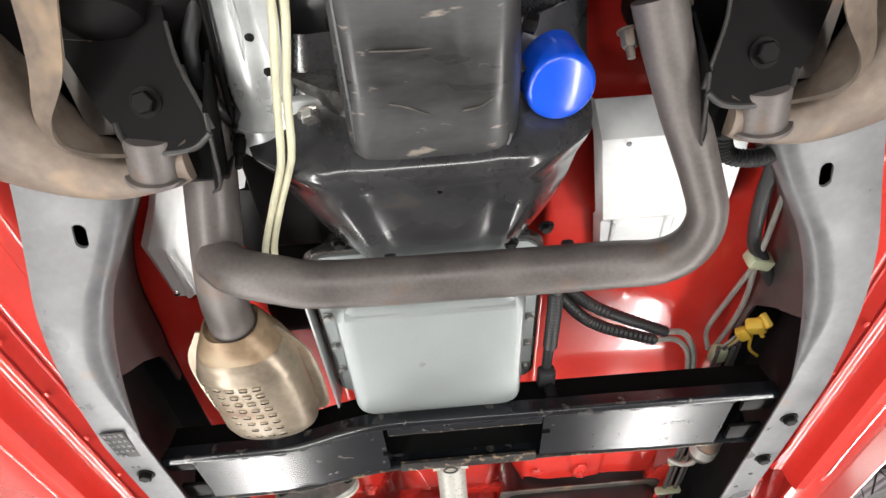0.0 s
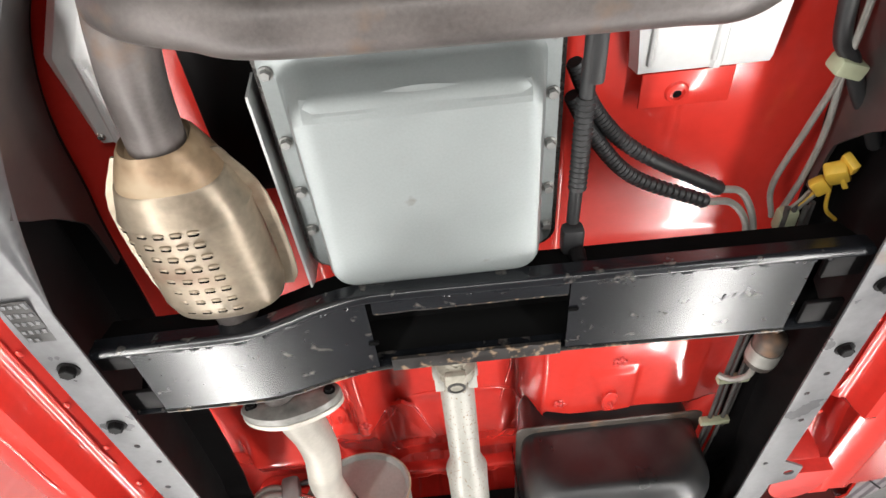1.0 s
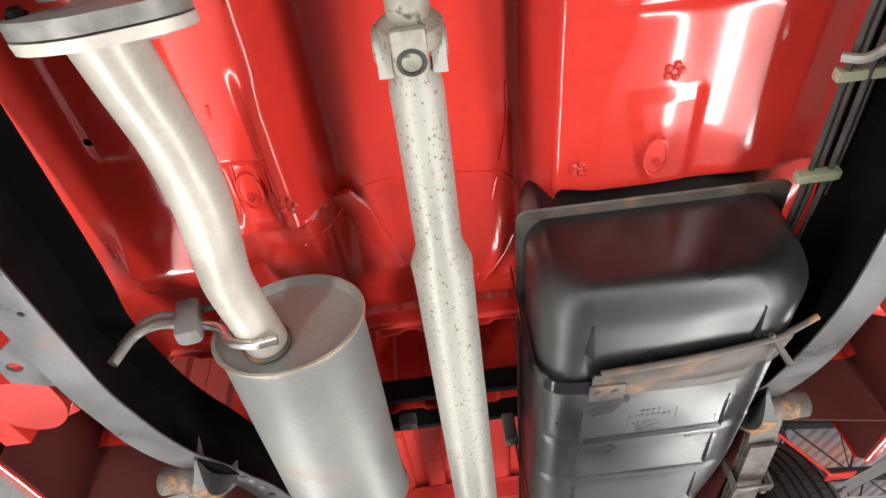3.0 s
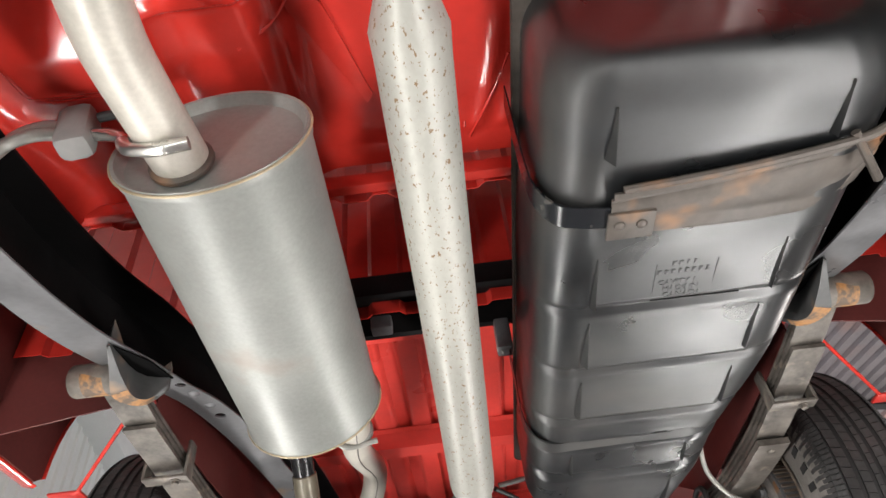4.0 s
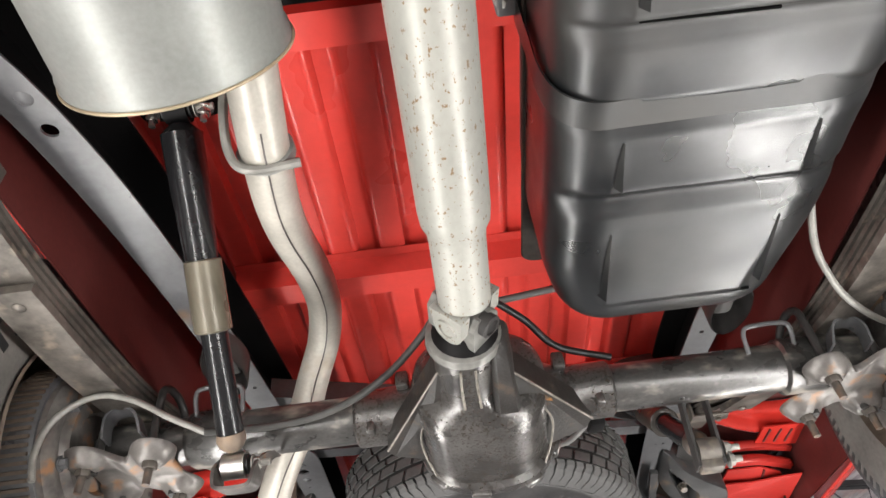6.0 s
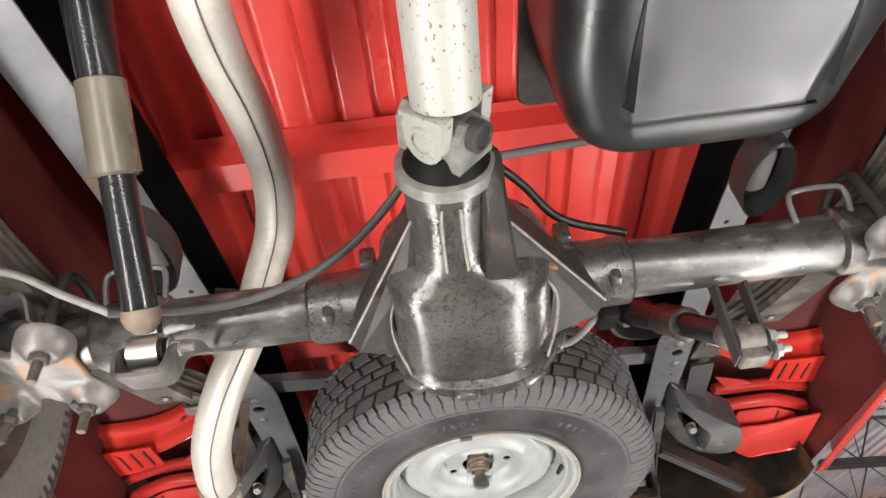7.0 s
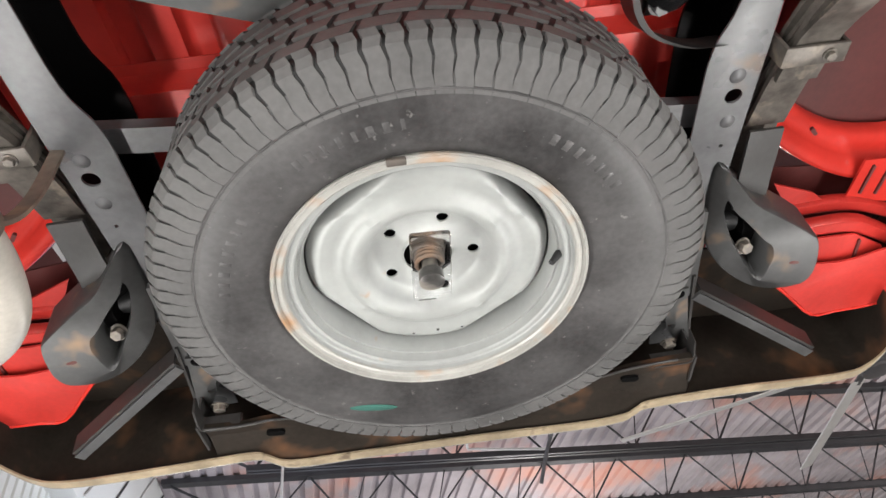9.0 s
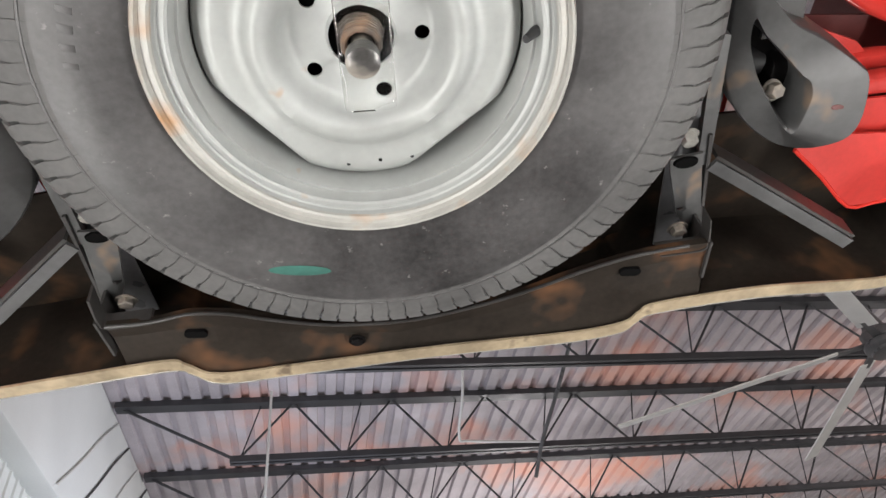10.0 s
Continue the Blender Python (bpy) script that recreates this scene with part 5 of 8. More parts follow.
def muffler():
    t = thing("muffler", (-0.295, 2.12, 1.945), "large oval aluminised muffler with its inlet pipe and hanger", "muffler")
    a0, a1 = V(-0.285, 1.815, 1.960), V(-0.290, 2.394, 1.930)
    tilt = radians(-16)
    ex, ez = V(math.cos(tilt), 0, -math.sin(tilt)), V(math.sin(tilt), 0, math.cos(tilt))

    def oval(f, k, push=0.0):
        c = a0.lerp(a1, f) + V(0, push, 0)
        return [c + ex * (0.118 * k) * math.cos(q) + ez * 0.090 * k * math.sin(q) for q in span(0, 2 * math.pi, 56)[:-1]]
    bm = bmesh.new()
    loft(bm, [oval(f, k, p) for f, k, p in ((0, 0.5, 0.010), (0, 0.93, 0.010), (0, 0.965, 0.004), (0, 0.985, -0.005), (0, 1.018, -0.006), (0, 1.03, 0.002), (0, 1.022, 0.012), (0, 1.0, 0.016), (0.5, 1.0, 0), (1, 1.0, -0.016), (1, 1.02, -0.012), (1, 1.03, -0.002), (1, 1.018, 0.005), (1, 0.985, 0.004), (1, 0.965, -0.004), (1, 0.5, -0.006))])
    part("shell", bm, ALU, t, smooth=50)
    for f, p in ((0, -0.002), (1, 0.002)):
        part("crimped_seam", tube(oval(f, 1.034, p) + oval(f, 1.034, p)[:1], 0.0019, 8, 1), EDGE, t, "rust-tinted crimped edge")
    part("inlet_pipe", tube([(-0.300, 1.236, 1.858), (-0.298, 1.30, 1.868), (-0.295, 1.39, 1.884), (-0.298, 1.48, 1.893), (-0.312, 1.57, 1.905), (-0.325, 1.65, 1.918), (-0.325, 1.73, 1.928), (-0.320, 1.80, 1.932), (-0.318, 1.84, 1.935)], 0.034, 26), TAIL, t)
    part("weld_ring", turned([(0, 0.034), (0.003, 0.039), (0.008, 0.039), (0.011, 0.034)], (-0.319, 1.812, 1.932), (0, 1, 0.06), 26), RUST, t)
    bm = bmesh.new()
    fo = lambda f, y: [V(-0.293 + 0.078 * f * math.copysign(abs(math.cos(q)) ** 1.25, math.cos(q)), y + 0.012 * math.sin(q), 1.858 + f * 0.043 * math.sin(q) + 0.10 * f * 0.078 * math.cos(q)) for q in span(0, 2 * math.pi, 36)[:-1]]
    loft(bm, [fo(1, 1.2465), fo(1.01, 1.249), fo(1, 1.258), fo(0.5, 1.266)])
    fl = part("inlet_flange", bm, TAIL, t)
    for x, z in ((-0.354, 1.850), (-0.233, 1.866)):
        part("flange_bolt", hexbolt(bmesh.new(), (x, 1.227, z), (0, -1, 0), 0.007, 0.006), CHASSIS_DARK, fl)
    # hanger rod welded to the pipe, rubber block and frame rod
    part("hanger_rod", tube([(-0.285, 1.765, 1.895), (-0.320, 1.765, 1.890), (-0.356, 1.768, 1.902), (-0.372, 1.772, 1.930), (-0.400, 1.775, 1.945), (-0.432, 1.776, 1.945)], 0.008, 10), CHROME, t)
    hb = part("hanger_block", block((-0.430, 1.776, 1.958), (0.042, 0.036, 0.075), 0.012, rot(0, -8, 0)), GREYRUBBER, t, "grey rubber hanger block")
    part("hanger_stud", turned([(0, 0.006), (0.02, 0.006), (0.02, 0.010), (0.03, 0.009)], (-0.41, 1.774, 1.978), (1, 0, 0.2), 10), RUBBER, hb)
    part("frame_rod", tube([(-0.445, 1.776, 1.968), (-0.475, 1.776, 1.974), (-0.505, 1.778, 1.964), (-0.53, 1.78, 1.925)], 0.008, 10), LINE, t)
    part("frame_rod", tube([(-0.445, 1.776, 1.955), (-0.480, 1.772, 1.955), (-0.51, 1.770, 1.935), (-0.53, 1.77, 1.89)], 0.008, 10), LINE, t)
    return t


muffler()


def tailpipe():
    t = thing("tailpipe", (-0.3, 3.0, 1.95), "pale aluminised tailpipe arching over the rear axle", "exhaust pipe")
    path = [(-0.225, 2.40, 1.965), (-0.238, 2.50, 1.955), (-0.246, 2.56, 1.957), (-0.260, 2.66, 1.978), (-0.264, 2.74, 1.998), (-0.261, 2.83, 2.022), (-0.264, 2.92, 2.050), (-0.273, 3.01, 2.068), (-0.294, 3.10, 2.062), (-0.326, 3.16, 2.020), (-0.355, 3.20, 1.950), (-0.400, 3.245, 1.875), (-0.435, 3.31, 1.825), (-0.452, 3.38, 1.806), (-0.462, 3.44, 1.808), (-0.480, 3.52, 1.815), (-0.515, 3.60, 1.82), (-0.580, 3.66, 1.825), (-0.70, 3.70, 1.83), (-0.90, 3.72, 1.83)]
    part("pipe", tube(path, 0.031, 24), TAIL, t)
    seam, run = [], smooth_path(path[1:-2], 8)
    for p, (tang, _, _) in zip(run, frames(run)):
        down = V(0.22, -0.50, -1)
        seam.append(p + (down - tang * down.dot(tang)).normalized() * 0.0312)
    bm = bmesh.new()
    sweep(bm, seam, 0.0013, 6)
    part("seam", bm, PIPE, t)
    part("clamp", turned([(0, 0.033), (0.001, 0.036), (0.014, 0.036), (0.015, 0.033)], (-0.244, 2.545, 1.957), (0, 1, 0.1), 26), ALU, t)
    part("hanger_hook", tube([(-0.20, 2.555, 1.932), (-0.26, 2.55, 1.922), (-0.285, 2.54, 1.945), (-0.285, 2.50, 1.985), (-0.27, 2.46, 2.02)], 0.006, 8), LINE, t)
    part("rear_hanger", ribbon([(-0.430, 3.432, 1.800), (-0.435, 3.450, 1.815), (-0.444, 3.480, 1.860), (-0.449, 3.500, 1.920), (-0.455, 3.513, 2.01)], (1, 0.1, 0), 0.017, 0.005, 4), ARM, t, "rusted strap hanger")
    part("rear_clamp", turned([(0, 0.0325), (0.001, 0.036), (0.018, 0.036), (0.019, 0.0325)], (-0.461, 3.432, 1.808), (-0.12, 1, 0.02), 26), ARM, t, "rust-brown clamp")
    return t


tailpipe()


def heat_shields():
    t = thing("floor_heat_shield", (0.30, 0.68, 1.98), "bright aluminium heat shield bolted below the red floor", "heat shield")
    rows = [(0.522, 2.035), (0.524, 2.030), (0.556, 1.990), (0.562, 1.988), (0.70, 1.985), (0.72, 2.0), (0.80, 2.008), (0.81, 2.012)]
    bm = bmesh.new()
    xs = [0.176, 0.184, 0.22, 0.26, 0.30, 0.305, 0.315, 0.32, 0.36, 0.39, 0.40]
    loft(bm, [[V(x + 0.012 + 0.13 * (y - 0.52) * (0.40 - x) / 0.22 - 0.012 * (x - 0.18) / 0.22, y, z + (0.02 if x < 0.18 else 0) - (0.004 if x in (0.305, 0.315) and y > 0.65 else 0)) for x in xs] for y, z in rows], caps=False, closed=False)
    thicken(bm, 0.0015)
    part("sheet", bm, SHIELD, t, smooth=30)
    tab = part("tab", block((0.30, 0.838, 2.014), (0.12, 0.052, 0.005), 0.002), RED, t, "red painted bracket tab")
    part("tab_cup", turned([(0, 0.016), (0.004, 0.014), (0.005, 0.010), (0.001, 0.009), (0.001, 0.0)], (0.288, 0.842, 2.0115), (0, 0, -1), 20), RED, tab)
    part("tab_hole", turned([(0, 0.006), (0.001, 0.005)], (0.289, 0.845, 2.0105), (0, 0, -1), 12), HOLE, tab)
    for x in (0.238, 0.318):
        part("rib", tube([(x, 0.704, 1.9845), (x + 0.004, 0.725, 1.999), (x + 0.006, 0.795, 2.006)], 0.004, 8), SHIELD, t)
    part("rivet", turned([(0, 0.004), (0.002, 0.003)], (0.235, 0.56, 1.983), (0, 0, -1), 8), CHASSIS, t)
    t = thing("side_heat_shield", (-0.47, 0.72, 2.02), "bright aluminium heat shield with pressed ribs beside the exhaust", "heat shield")
    bm = bmesh.new()
    rows = []
    for y, x0, x1, z in ((0.46, -0.40, -0.30, 2.045), (0.575, -0.408, -0.315, 2.03), (0.645, -0.438, -0.33, 2.022), (0.705, -0.468, -0.35, 2.010), (0.712, -0.470, -0.352, 2.012), (0.78, -0.469, -0.37, 2.020), (0.838, -0.468, -0.385, 2.026)):
        rows.append([V(x0 + (x1 - x0) * u, y, z + 0.10 * max(0, 0.10 - u) + (-0.006 if k in (6, 7, 11, 12) and y > 0.7 else 0)) for k, u in enumerate(span(0, 1, 18))])
    loft(bm, rows, caps=False, closed=False)
    thicken(bm, 0.0015)
    part("sheet", bm, SIDESHIELD, t, smooth=30)
    for x in (-0.425, -0.395):
        part("rib", tube([(x, 0.72, 2.009), (x + 0.002, 0.78, 2.016), (x + 0.004, 0.832, 2.022)], 0.004, 8), SIDESHIELD, t)
    for x, y in ((-0.455, 0.825), (-0.40, 0.828)):
        part("rivet", turned([(0, 0.006), (0.003, 0.004)], (x, y, 2.021), (0, 0, -1), 10), CHROME, t)
    t = thing("inner_heat_shield", (-0.275, 0.5, 2.0), "narrow bright heat shield strip behind the starter", "heat shield")
    part("sheet", strip([(-0.262, 0.42, 2.01), (-0.278, 0.538, 2.0), (-0.300, 0.60, 2.0), (-0.322, 0.68, 2.0)], (1, 0, 0.2), 0.034, (0, 0, 1), 0.002, 4), SIDESHIELD, t)


heat_shields()

# ---------------------------------------------------------------- control arms of the front axle


def control_arm(s):
    t = thing("control_arm", (s * 0.40, 0.42, 1.86), "rust-stained lower control arm pivoting in a black frame bracket", "control arm", "front control arms")
    rear = ((0.297, 0.472), (0.315, 0.481), (0.35, 0.489), (0.40, 0.495), (0.45, 0.492), (0.50, 0.474), (0.58, 0.425), (0.68, 0.33), (0.80, 0.20))
    rear_y = smooth_path([(x, y, 0) for x, y in rear], 4)
    bm = bmesh.new()
    rows = []
    for p in rear_y:
        front = p.y - 0.052 - 0.19 * step(p.x, 0.36, 0.52)
        c, w = (p.y + front) / 2, (p.y - front) / 2
        rows.append([V(s * p.x, c + w * math.copysign(abs(math.cos(q)) ** 0.7, math.cos(q)), 1.891 + 0.024 * step(p.x, 0.36, 0.5) + (0.030 + 0.03 * step(p.x, 0.36, 0.5)) * math.sin(q)) for q in span(0, 2 * math.pi, 32)[:-1]])
    loft(bm, rows)
    part("arm", bm, ARM, t)
    # the pressed flange that sweeps down and round below the pivot
    lip = smooth_path([(0.335, 0.20, 1.905), (0.351, 0.254, 1.882), (0.375, 0.328, 1.868), (0.404, 0.373, 1.860), (0.408, 0.400, 1.858), (0.392, 0.414, 1.857), (0.355, 0.421, 1.857), (0.315, 0.421, 1.858), (0.288, 0.412, 1.862)], 5)
    back = smooth_path([(0.405, 0.20, 1.925), (0.402, 0.26, 1.900), (0.412, 0.325, 1.884), (0.426, 0.372, 1.874), (0.424, 0.404, 1.870), (0.398, 0.424, 1.868), (0.357, 0.428, 1.870), (0.316, 0.427, 1.872), (0.288, 0.418, 1.875)], 5)
    bm = bmesh.new()
    loft(bm, [[V(s * a.x, a.y, a.z), V(s * b.x, b.y, b.z), V(s * b.x, b.y, b.z + 0.004), V(s * (a.x - 0.001), a.y - 0.002, a.z + 0.004)] for a, b in zip(lip, back)])
    part("arm_flange", bm, ARM, t, "orange-brown rusted flange")
    # pivot bushing with its ring, running fore and aft
    part("bushing", turned([(0, 0.026), (0.003, 0.028), (0.045, 0.028), (0.046, 0.033), (0.050, 0.034), (0.053, 0.030)], (s * 0.327, 0.410, 1.880), (s * 0.14, 1, -0.12), 32), PIPE, t)
    # frame bracket: an upright pressing whose nose curls under the bolt
    fall = lambda x, y: (s * x, y, 1.858 + 0.99 * (0.418 - y))
    nose = [(0.400, 0.300), (0.400, 0.345), (0.372, 0.385), (0.355, 0.400), (0.350, 0.406), (0.337, 0.4135), (0.310, 0.418), (0.278, 0.4155), (0.260, 0.404), (0.270, 0.385), (0.289, 0.354), (0.297, 0.325), (0.300, 0.300)]
    part("bracket", plate([fall(x, y) for x, y in nose], (0, 0.004, 0.004)), CHASSIS_DARK, t, "black frame bracket")
    part("bracket_rim", tube([(s * 0.357, 0.396, 1.882), (s * 0.349, 0.408, 1.868), (s * 0.336, 0.416, 1.861), (s * 0.310, 0.4205, 1.859), (s * 0.279, 0.418, 1.861), (s * 0.261, 0.406, 1.867)], 0.0036, 8, 5), BRACKET, t)
    part("bracket_fold", tube([(s * 0.258, 0.404, 1.871), (s * 0.269, 0.385, 1.889), (s * 0.288, 0.354, 1.921), (s * 0.296, 0.325, 1.949)], 0.0025, 8, 3), BRACKET, t)
    part("arm_pocket", plate([(s * 0.42, 0.33, 1.945), (s * 0.37, 0.335, 1.940), (s * 0.345, 0.420, 1.900), (s * 0.40, 0.425, 1.905)], (0, 0.003, 0.004)), RUST, t, "rusty pressed pocket above the flange")
    part("bracket_side", plate([(s * 0.262, 0.36, 1.95), (s * 0.262, 0.390, 1.876), (s * 0.261, 0.425, 1.862), (s * 0.265, 0.468, 1.858), (s * 0.275, 0.482, 1.868), (s * 0.275, 0.490, 1.95)], (s * 0.004, 0, 0)), CHASSIS_DARK, t)
    part("bracket_edge", tube([(s * 0.263, 0.388, 1.877), (s * 0.262, 0.425, 1.8615), (s * 0.266, 0.466, 1.8575), (s * 0.280, 0.484, 1.866)], 0.0020, 8, 4), BRACKET, t)
    # A black block fills the bracket gap in place of its shade.
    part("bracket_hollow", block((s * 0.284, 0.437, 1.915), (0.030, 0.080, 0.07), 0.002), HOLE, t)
    part("bracket_back", block((s * 0.315, 0.480, 1.935), (0.10, 0.008, 0.10), 0.002), CHASSIS_DARK, t)
    part("pivot_bolt", hexbolt(bmesh.new(), (s * 0.323, 0.381, 1.893), (0, -0.55, -0.83), 0.012, 0.011), CHASSIS_DARK, t)
    part("bump_stop", turned([(0, 0.0), (0.003, 0.026), (0.014, 0.042), (0.04, 0.047), (0.20, 0.047)], (s * 0.355, 0.318, 1.925), (0, -0.62, 0.9), 28), CHASSIS_DARK, t)
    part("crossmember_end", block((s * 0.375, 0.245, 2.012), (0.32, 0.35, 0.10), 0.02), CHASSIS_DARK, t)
    return t


control_arm(-1).location.x += 0.012
control_arm(1)

# ---------------------------------------------------------------- driveshaft


def driveshaft():
    t = thing("driveshaft", (-0.02, 2.1, 1.92), "pale two-diameter driveshaft speckled with rust", "driveshaft")
    a, b = V(-0.0352, 1.388, 1.967), V(-0.0215, 2.712, 1.8165)
    ax = (b - a).normalized()
    L = (b - a).length
    part("shaft", turned([(0, 0.026), (0.02, 0.031), (0.03, 0.032), (0.262, 0.032), (0.280, 0.0385), (0.296, 0.0437), (0.33, 0.0425), (1.185, 0.0425), (1.203, 0.041), (1.215, 0.0358), (1.23, 0.0345), (L, 0.0345)], a, ax, 40), SHAFT, t)
    def ear(name, foot, along, side, parent, material, reach=0.045, wide=0.024):
        """One ear of a yoke: a thick plate with a round end, and its bearing cap."""
        up, side = Vector(along).normalized(), Vector(side).normalized()
        across = up.cross(side)
        ring = [foot - across * wide * 1.15, foot - across * wide * 1.0 + up * (reach - wide)]
        ring += [foot + up * (reach - wide * 0.8) + (across * math.cos(q) + up * math.sin(q)) * wide for q in span(math.pi, 0, 10)]
        ring += [foot + across * wide * 1.0 + up * (reach - wide), foot + across * wide * 1.15]
        ob = part(name, plate([p + side * 0.022 for p in ring], side * 0.016), material, parent)
        part("bearing_cap", turned([(0, 0.0165), (0.018, 0.0165), (0.0185, 0.012), (0.015, 0.011), (0.0155, 0.0)], foot + up * (reach - wide * 0.8) + side * 0.0225, side, 20), SHAFT if material is SHAFT else CHASSIS, ob)
        return ob
    for base, s in ((a, -1), (b, 1)):
        one = V(1, 0, 0.0) if s < 0 else V(0.72, 0, 0.69)
        other = V(0, 0, 1) if s < 0 else V(-0.69, 0, 0.72)
        for d in (-1, 1):
            ear("yoke_ear", base, ax * s, one * d, t, SHAFT)
        joint = base + ax * s * 0.026
        bm = bmesh.new()
        for q in (one, other):
            sweep(bm, [joint - q * 0.036, joint + q * 0.036], 0.010, 14)
        turned([(-0.018, 0.010), (-0.010, 0.021), (0.010, 0.021), (0.018, 0.010)], joint, one.cross(other), 16, bm=bm)
        part("cross", bm, CHASSIS_DARK, t)
        for d in (-1, 1):
            part("joint_cap", turned([(0, 0.0165), (0.0165, 0.0165), (0.0175, 0.012), (0.015, 0.011)], joint + other * d * 0.026, other * d, 20), BRACKET, t)
    # slip yoke at the gearbox
    part("slip_yoke", turned([(0, 0.027), (0.030, 0.0265), (0.036, 0.024), (0.075, 0.024), (0.085, 0.036), (0.105, 0.037), (0.115, 0.026)], (-0.033, 1.250, 1.968), (0, 1, -0.02), 24), DUSTSTEEL, t)
    part("seal", turned([(-0.05, 0.034), (-0.012, 0.036), (0.02, 0.037), (0.030, 0.031)], (-0.033, 1.236, 1.968), (0, 1, -0.02), 24), DUSTSTEEL, t)
    for d in (-1, 1):
        bm = bmesh.new()
        box(bm, (-0.036, 1.352, 1.967 + d * 0.031), (0.040, 0.055, 0.015), 0.007)
        part("slip_yoke_ear", bm, DUSTSTEEL, t)
    return t


driveshaft()

# ---------------------------------------------------------------- fuel tank


def fuel_tank():
    t = thing("fuel_tank", (0.285, 2.28, 1.826), "long black steel fuel tank with pressed ribs and rust stains", "fuel tank")
    ys = [1.690, 1.692, 1.696, 1.702, 1.710, 1.720, 1.732, 1.745] + span(1.755, 2.800, 170) + [2.808, 2.816, 2.824, 2.831, 2.837, 2.842, 2.845, 2.847]
    grooves = ((2.065, 0.006, 0.012), (2.215, 0.006, 0.012), (2.372, 0.008, 0.014), (2.470, 0.010, 0.022), (2.590, 0.010, 0.022))
    panels = ((1.945, 2.055), (2.085, 2.200), (2.235, 2.355), (2.400, 2.445), (2.495, 2.565), (2.625, 2.768))
    n = 46

    def section(y):
        inset = 0.0
        for edge, s in ((1.690, 1), (2.847, -1)):
            d = (y - edge) * s
            if d < 0.06:
                inset = max(inset, 0.06 - math.sqrt(max(0, 0.06 ** 2 - (0.06 - d) ** 2)))
        x0 = 0.088 + 0.030 * step(y, 2.70, 2.85) + 0.006 * step(y, 2.05, 1.8)
        x1 = 0.482 - 0.035 * step(y, 2.20, 2.55) - 0.030 * step(y, 2.62, 2.85)
        x0, x1 = x0 + inset * 0.6, x1 - inset * 0.6
        zb = 1.826 + inset * 0.8
        g = sum(d * bump_at(y, c, w) for c, d, w in grooves)
        lip = 0.0
        for y0, y1 in ((1.93, 2.0545), (2.09, 2.2045), (2.24, 2.3605), (2.50, 2.5765), (2.63, 2.777)):
            if y0 < y < y1:
                lip = max(lip, 0.0045 * ((y - y0) / (y1 - y0)) ** 2)
        r = 0.058
        ring = [V(x0, y, 2.0)]
        for k in range(11):
            a = math.pi + math.pi / 2 * k / 10
            ring.append(V(x0 + r + r * math.cos(a), y, zb + r + r * math.sin(a) + g * step(k, 2, 7)))
        for k in range(1, n):
            x = x0 + r + (x1 - r - 0.012 - x0 - r) * k / n
            rec = 0.0
            for p0, p1 in panels:
                rec = max(rec, step(y, p0, p0 + 0.010) * (1 - step(y, p1 - 0.010, p1)))
            wedge = 0.012 * (1 if rec else 0)
            rec *= step(x, 0.158, 0.163 + wedge) * (1 - step(x, x1 - 0.085, x1 - 0.075))
            ring.append(V(x, y, zb + g - lip + 0.0005 * rec + 0.0015 * noise.noise(V(x * 9, y * 9, 0))))
        r2 = 0.070
        for k in range(11):
            a = 1.5 * math.pi + math.pi / 2 * k / 10
            ring.append(V(x1 - r2 + r2 * math.cos(a), y, zb + r2 + r2 * math.sin(a) + g * (1 - step(k, 3, 8))))
        ring.append(V(x1, y, 2.0))
        ring.append(V(x1 - 0.01, y, 2.10))
        ring.append(V(x0 + 0.01, y, 2.10))
        return ring
    bm = bmesh.new()
    loft(bm, [section(y) for y in ys])
    part("shell", bm, TANK, t, smooth=60)
    bm = bmesh.new()
    loft(bm, [rounded(0.085, 0.494, 1.673, 2.868, 1.998, 0.02), rounded(0.083, 0.496, 1.671, 2.870, 2.001, 0.02), rounded(0.085, 0.494, 1.673, 2.868, 2.004, 0.02)])
    part("seam_flange", bm, RUST, t, "worn rusty seam flange")
    # creases pressed at the ends of the panels
    for y0, y1 in ((1.735, 1.80), (1.96, 2.05), (2.095, 2.19), (2.25, 2.345), (2.50, 2.56), (2.64, 2.755)):
        for x, lean in ((0.163, 0.005), (0.398 - 0.03 * step(y0, 2.2, 2.6), 0.006)):
            bm = bmesh.new()
            loft(bm, [[V(x - 0.001, y0, 1.8265), V(x, y0, 1.8235), V(x + 0.001, y0, 1.8265)], [V(x - (0.010 if lean < 0.0055 else 0.005), y1, 1.829), V(x + lean * 0.2, y1, 1.8115 if lean < 0.0055 else 1.8165), V(x + lean, y1, 1.829)]])
            part("crease", bm, TANK, t)
    # embossed text: a worn maker's line, then the legible lines
    rng = random.Random(2)
    for y, x, n_ in ((1.985, 0.262, 4), (2.000, 0.245, 8)):
        bm = bmesh.new()
        for k in range(n_):
            box(bm, (x + 0.0088 * k, y, 1.8263 - 0.0045 * ((y - 1.93) / 0.1245) ** 2 + 0.0015 * noise.noise(V((x + 0.0088 * k) * 9, y * 9, 0))), (0.0045 * rng.uniform(0.7, 1.2), 0.0075, 0.0012), 0.0004)
        part("embossed_mark", bm, TANK, t)
    for y, x, words in ((2.0235, 0.245, "CAVITY 1"), (2.0355, 0.252, "MADE IN"), (2.0475, 0.254, "CANADA")):
        curve = bpy.data.curves.new("embossed_text", "FONT")
        curve.body, curve.size, curve.extrude = words, 0.0120, 0.0003
        tmp = new("embossed_text", curve)
        bpy.context.view_layer.update()
        me = bpy.data.meshes.new_from_object(tmp.evaluated_get(bpy.context.evaluated_depsgraph_get()))
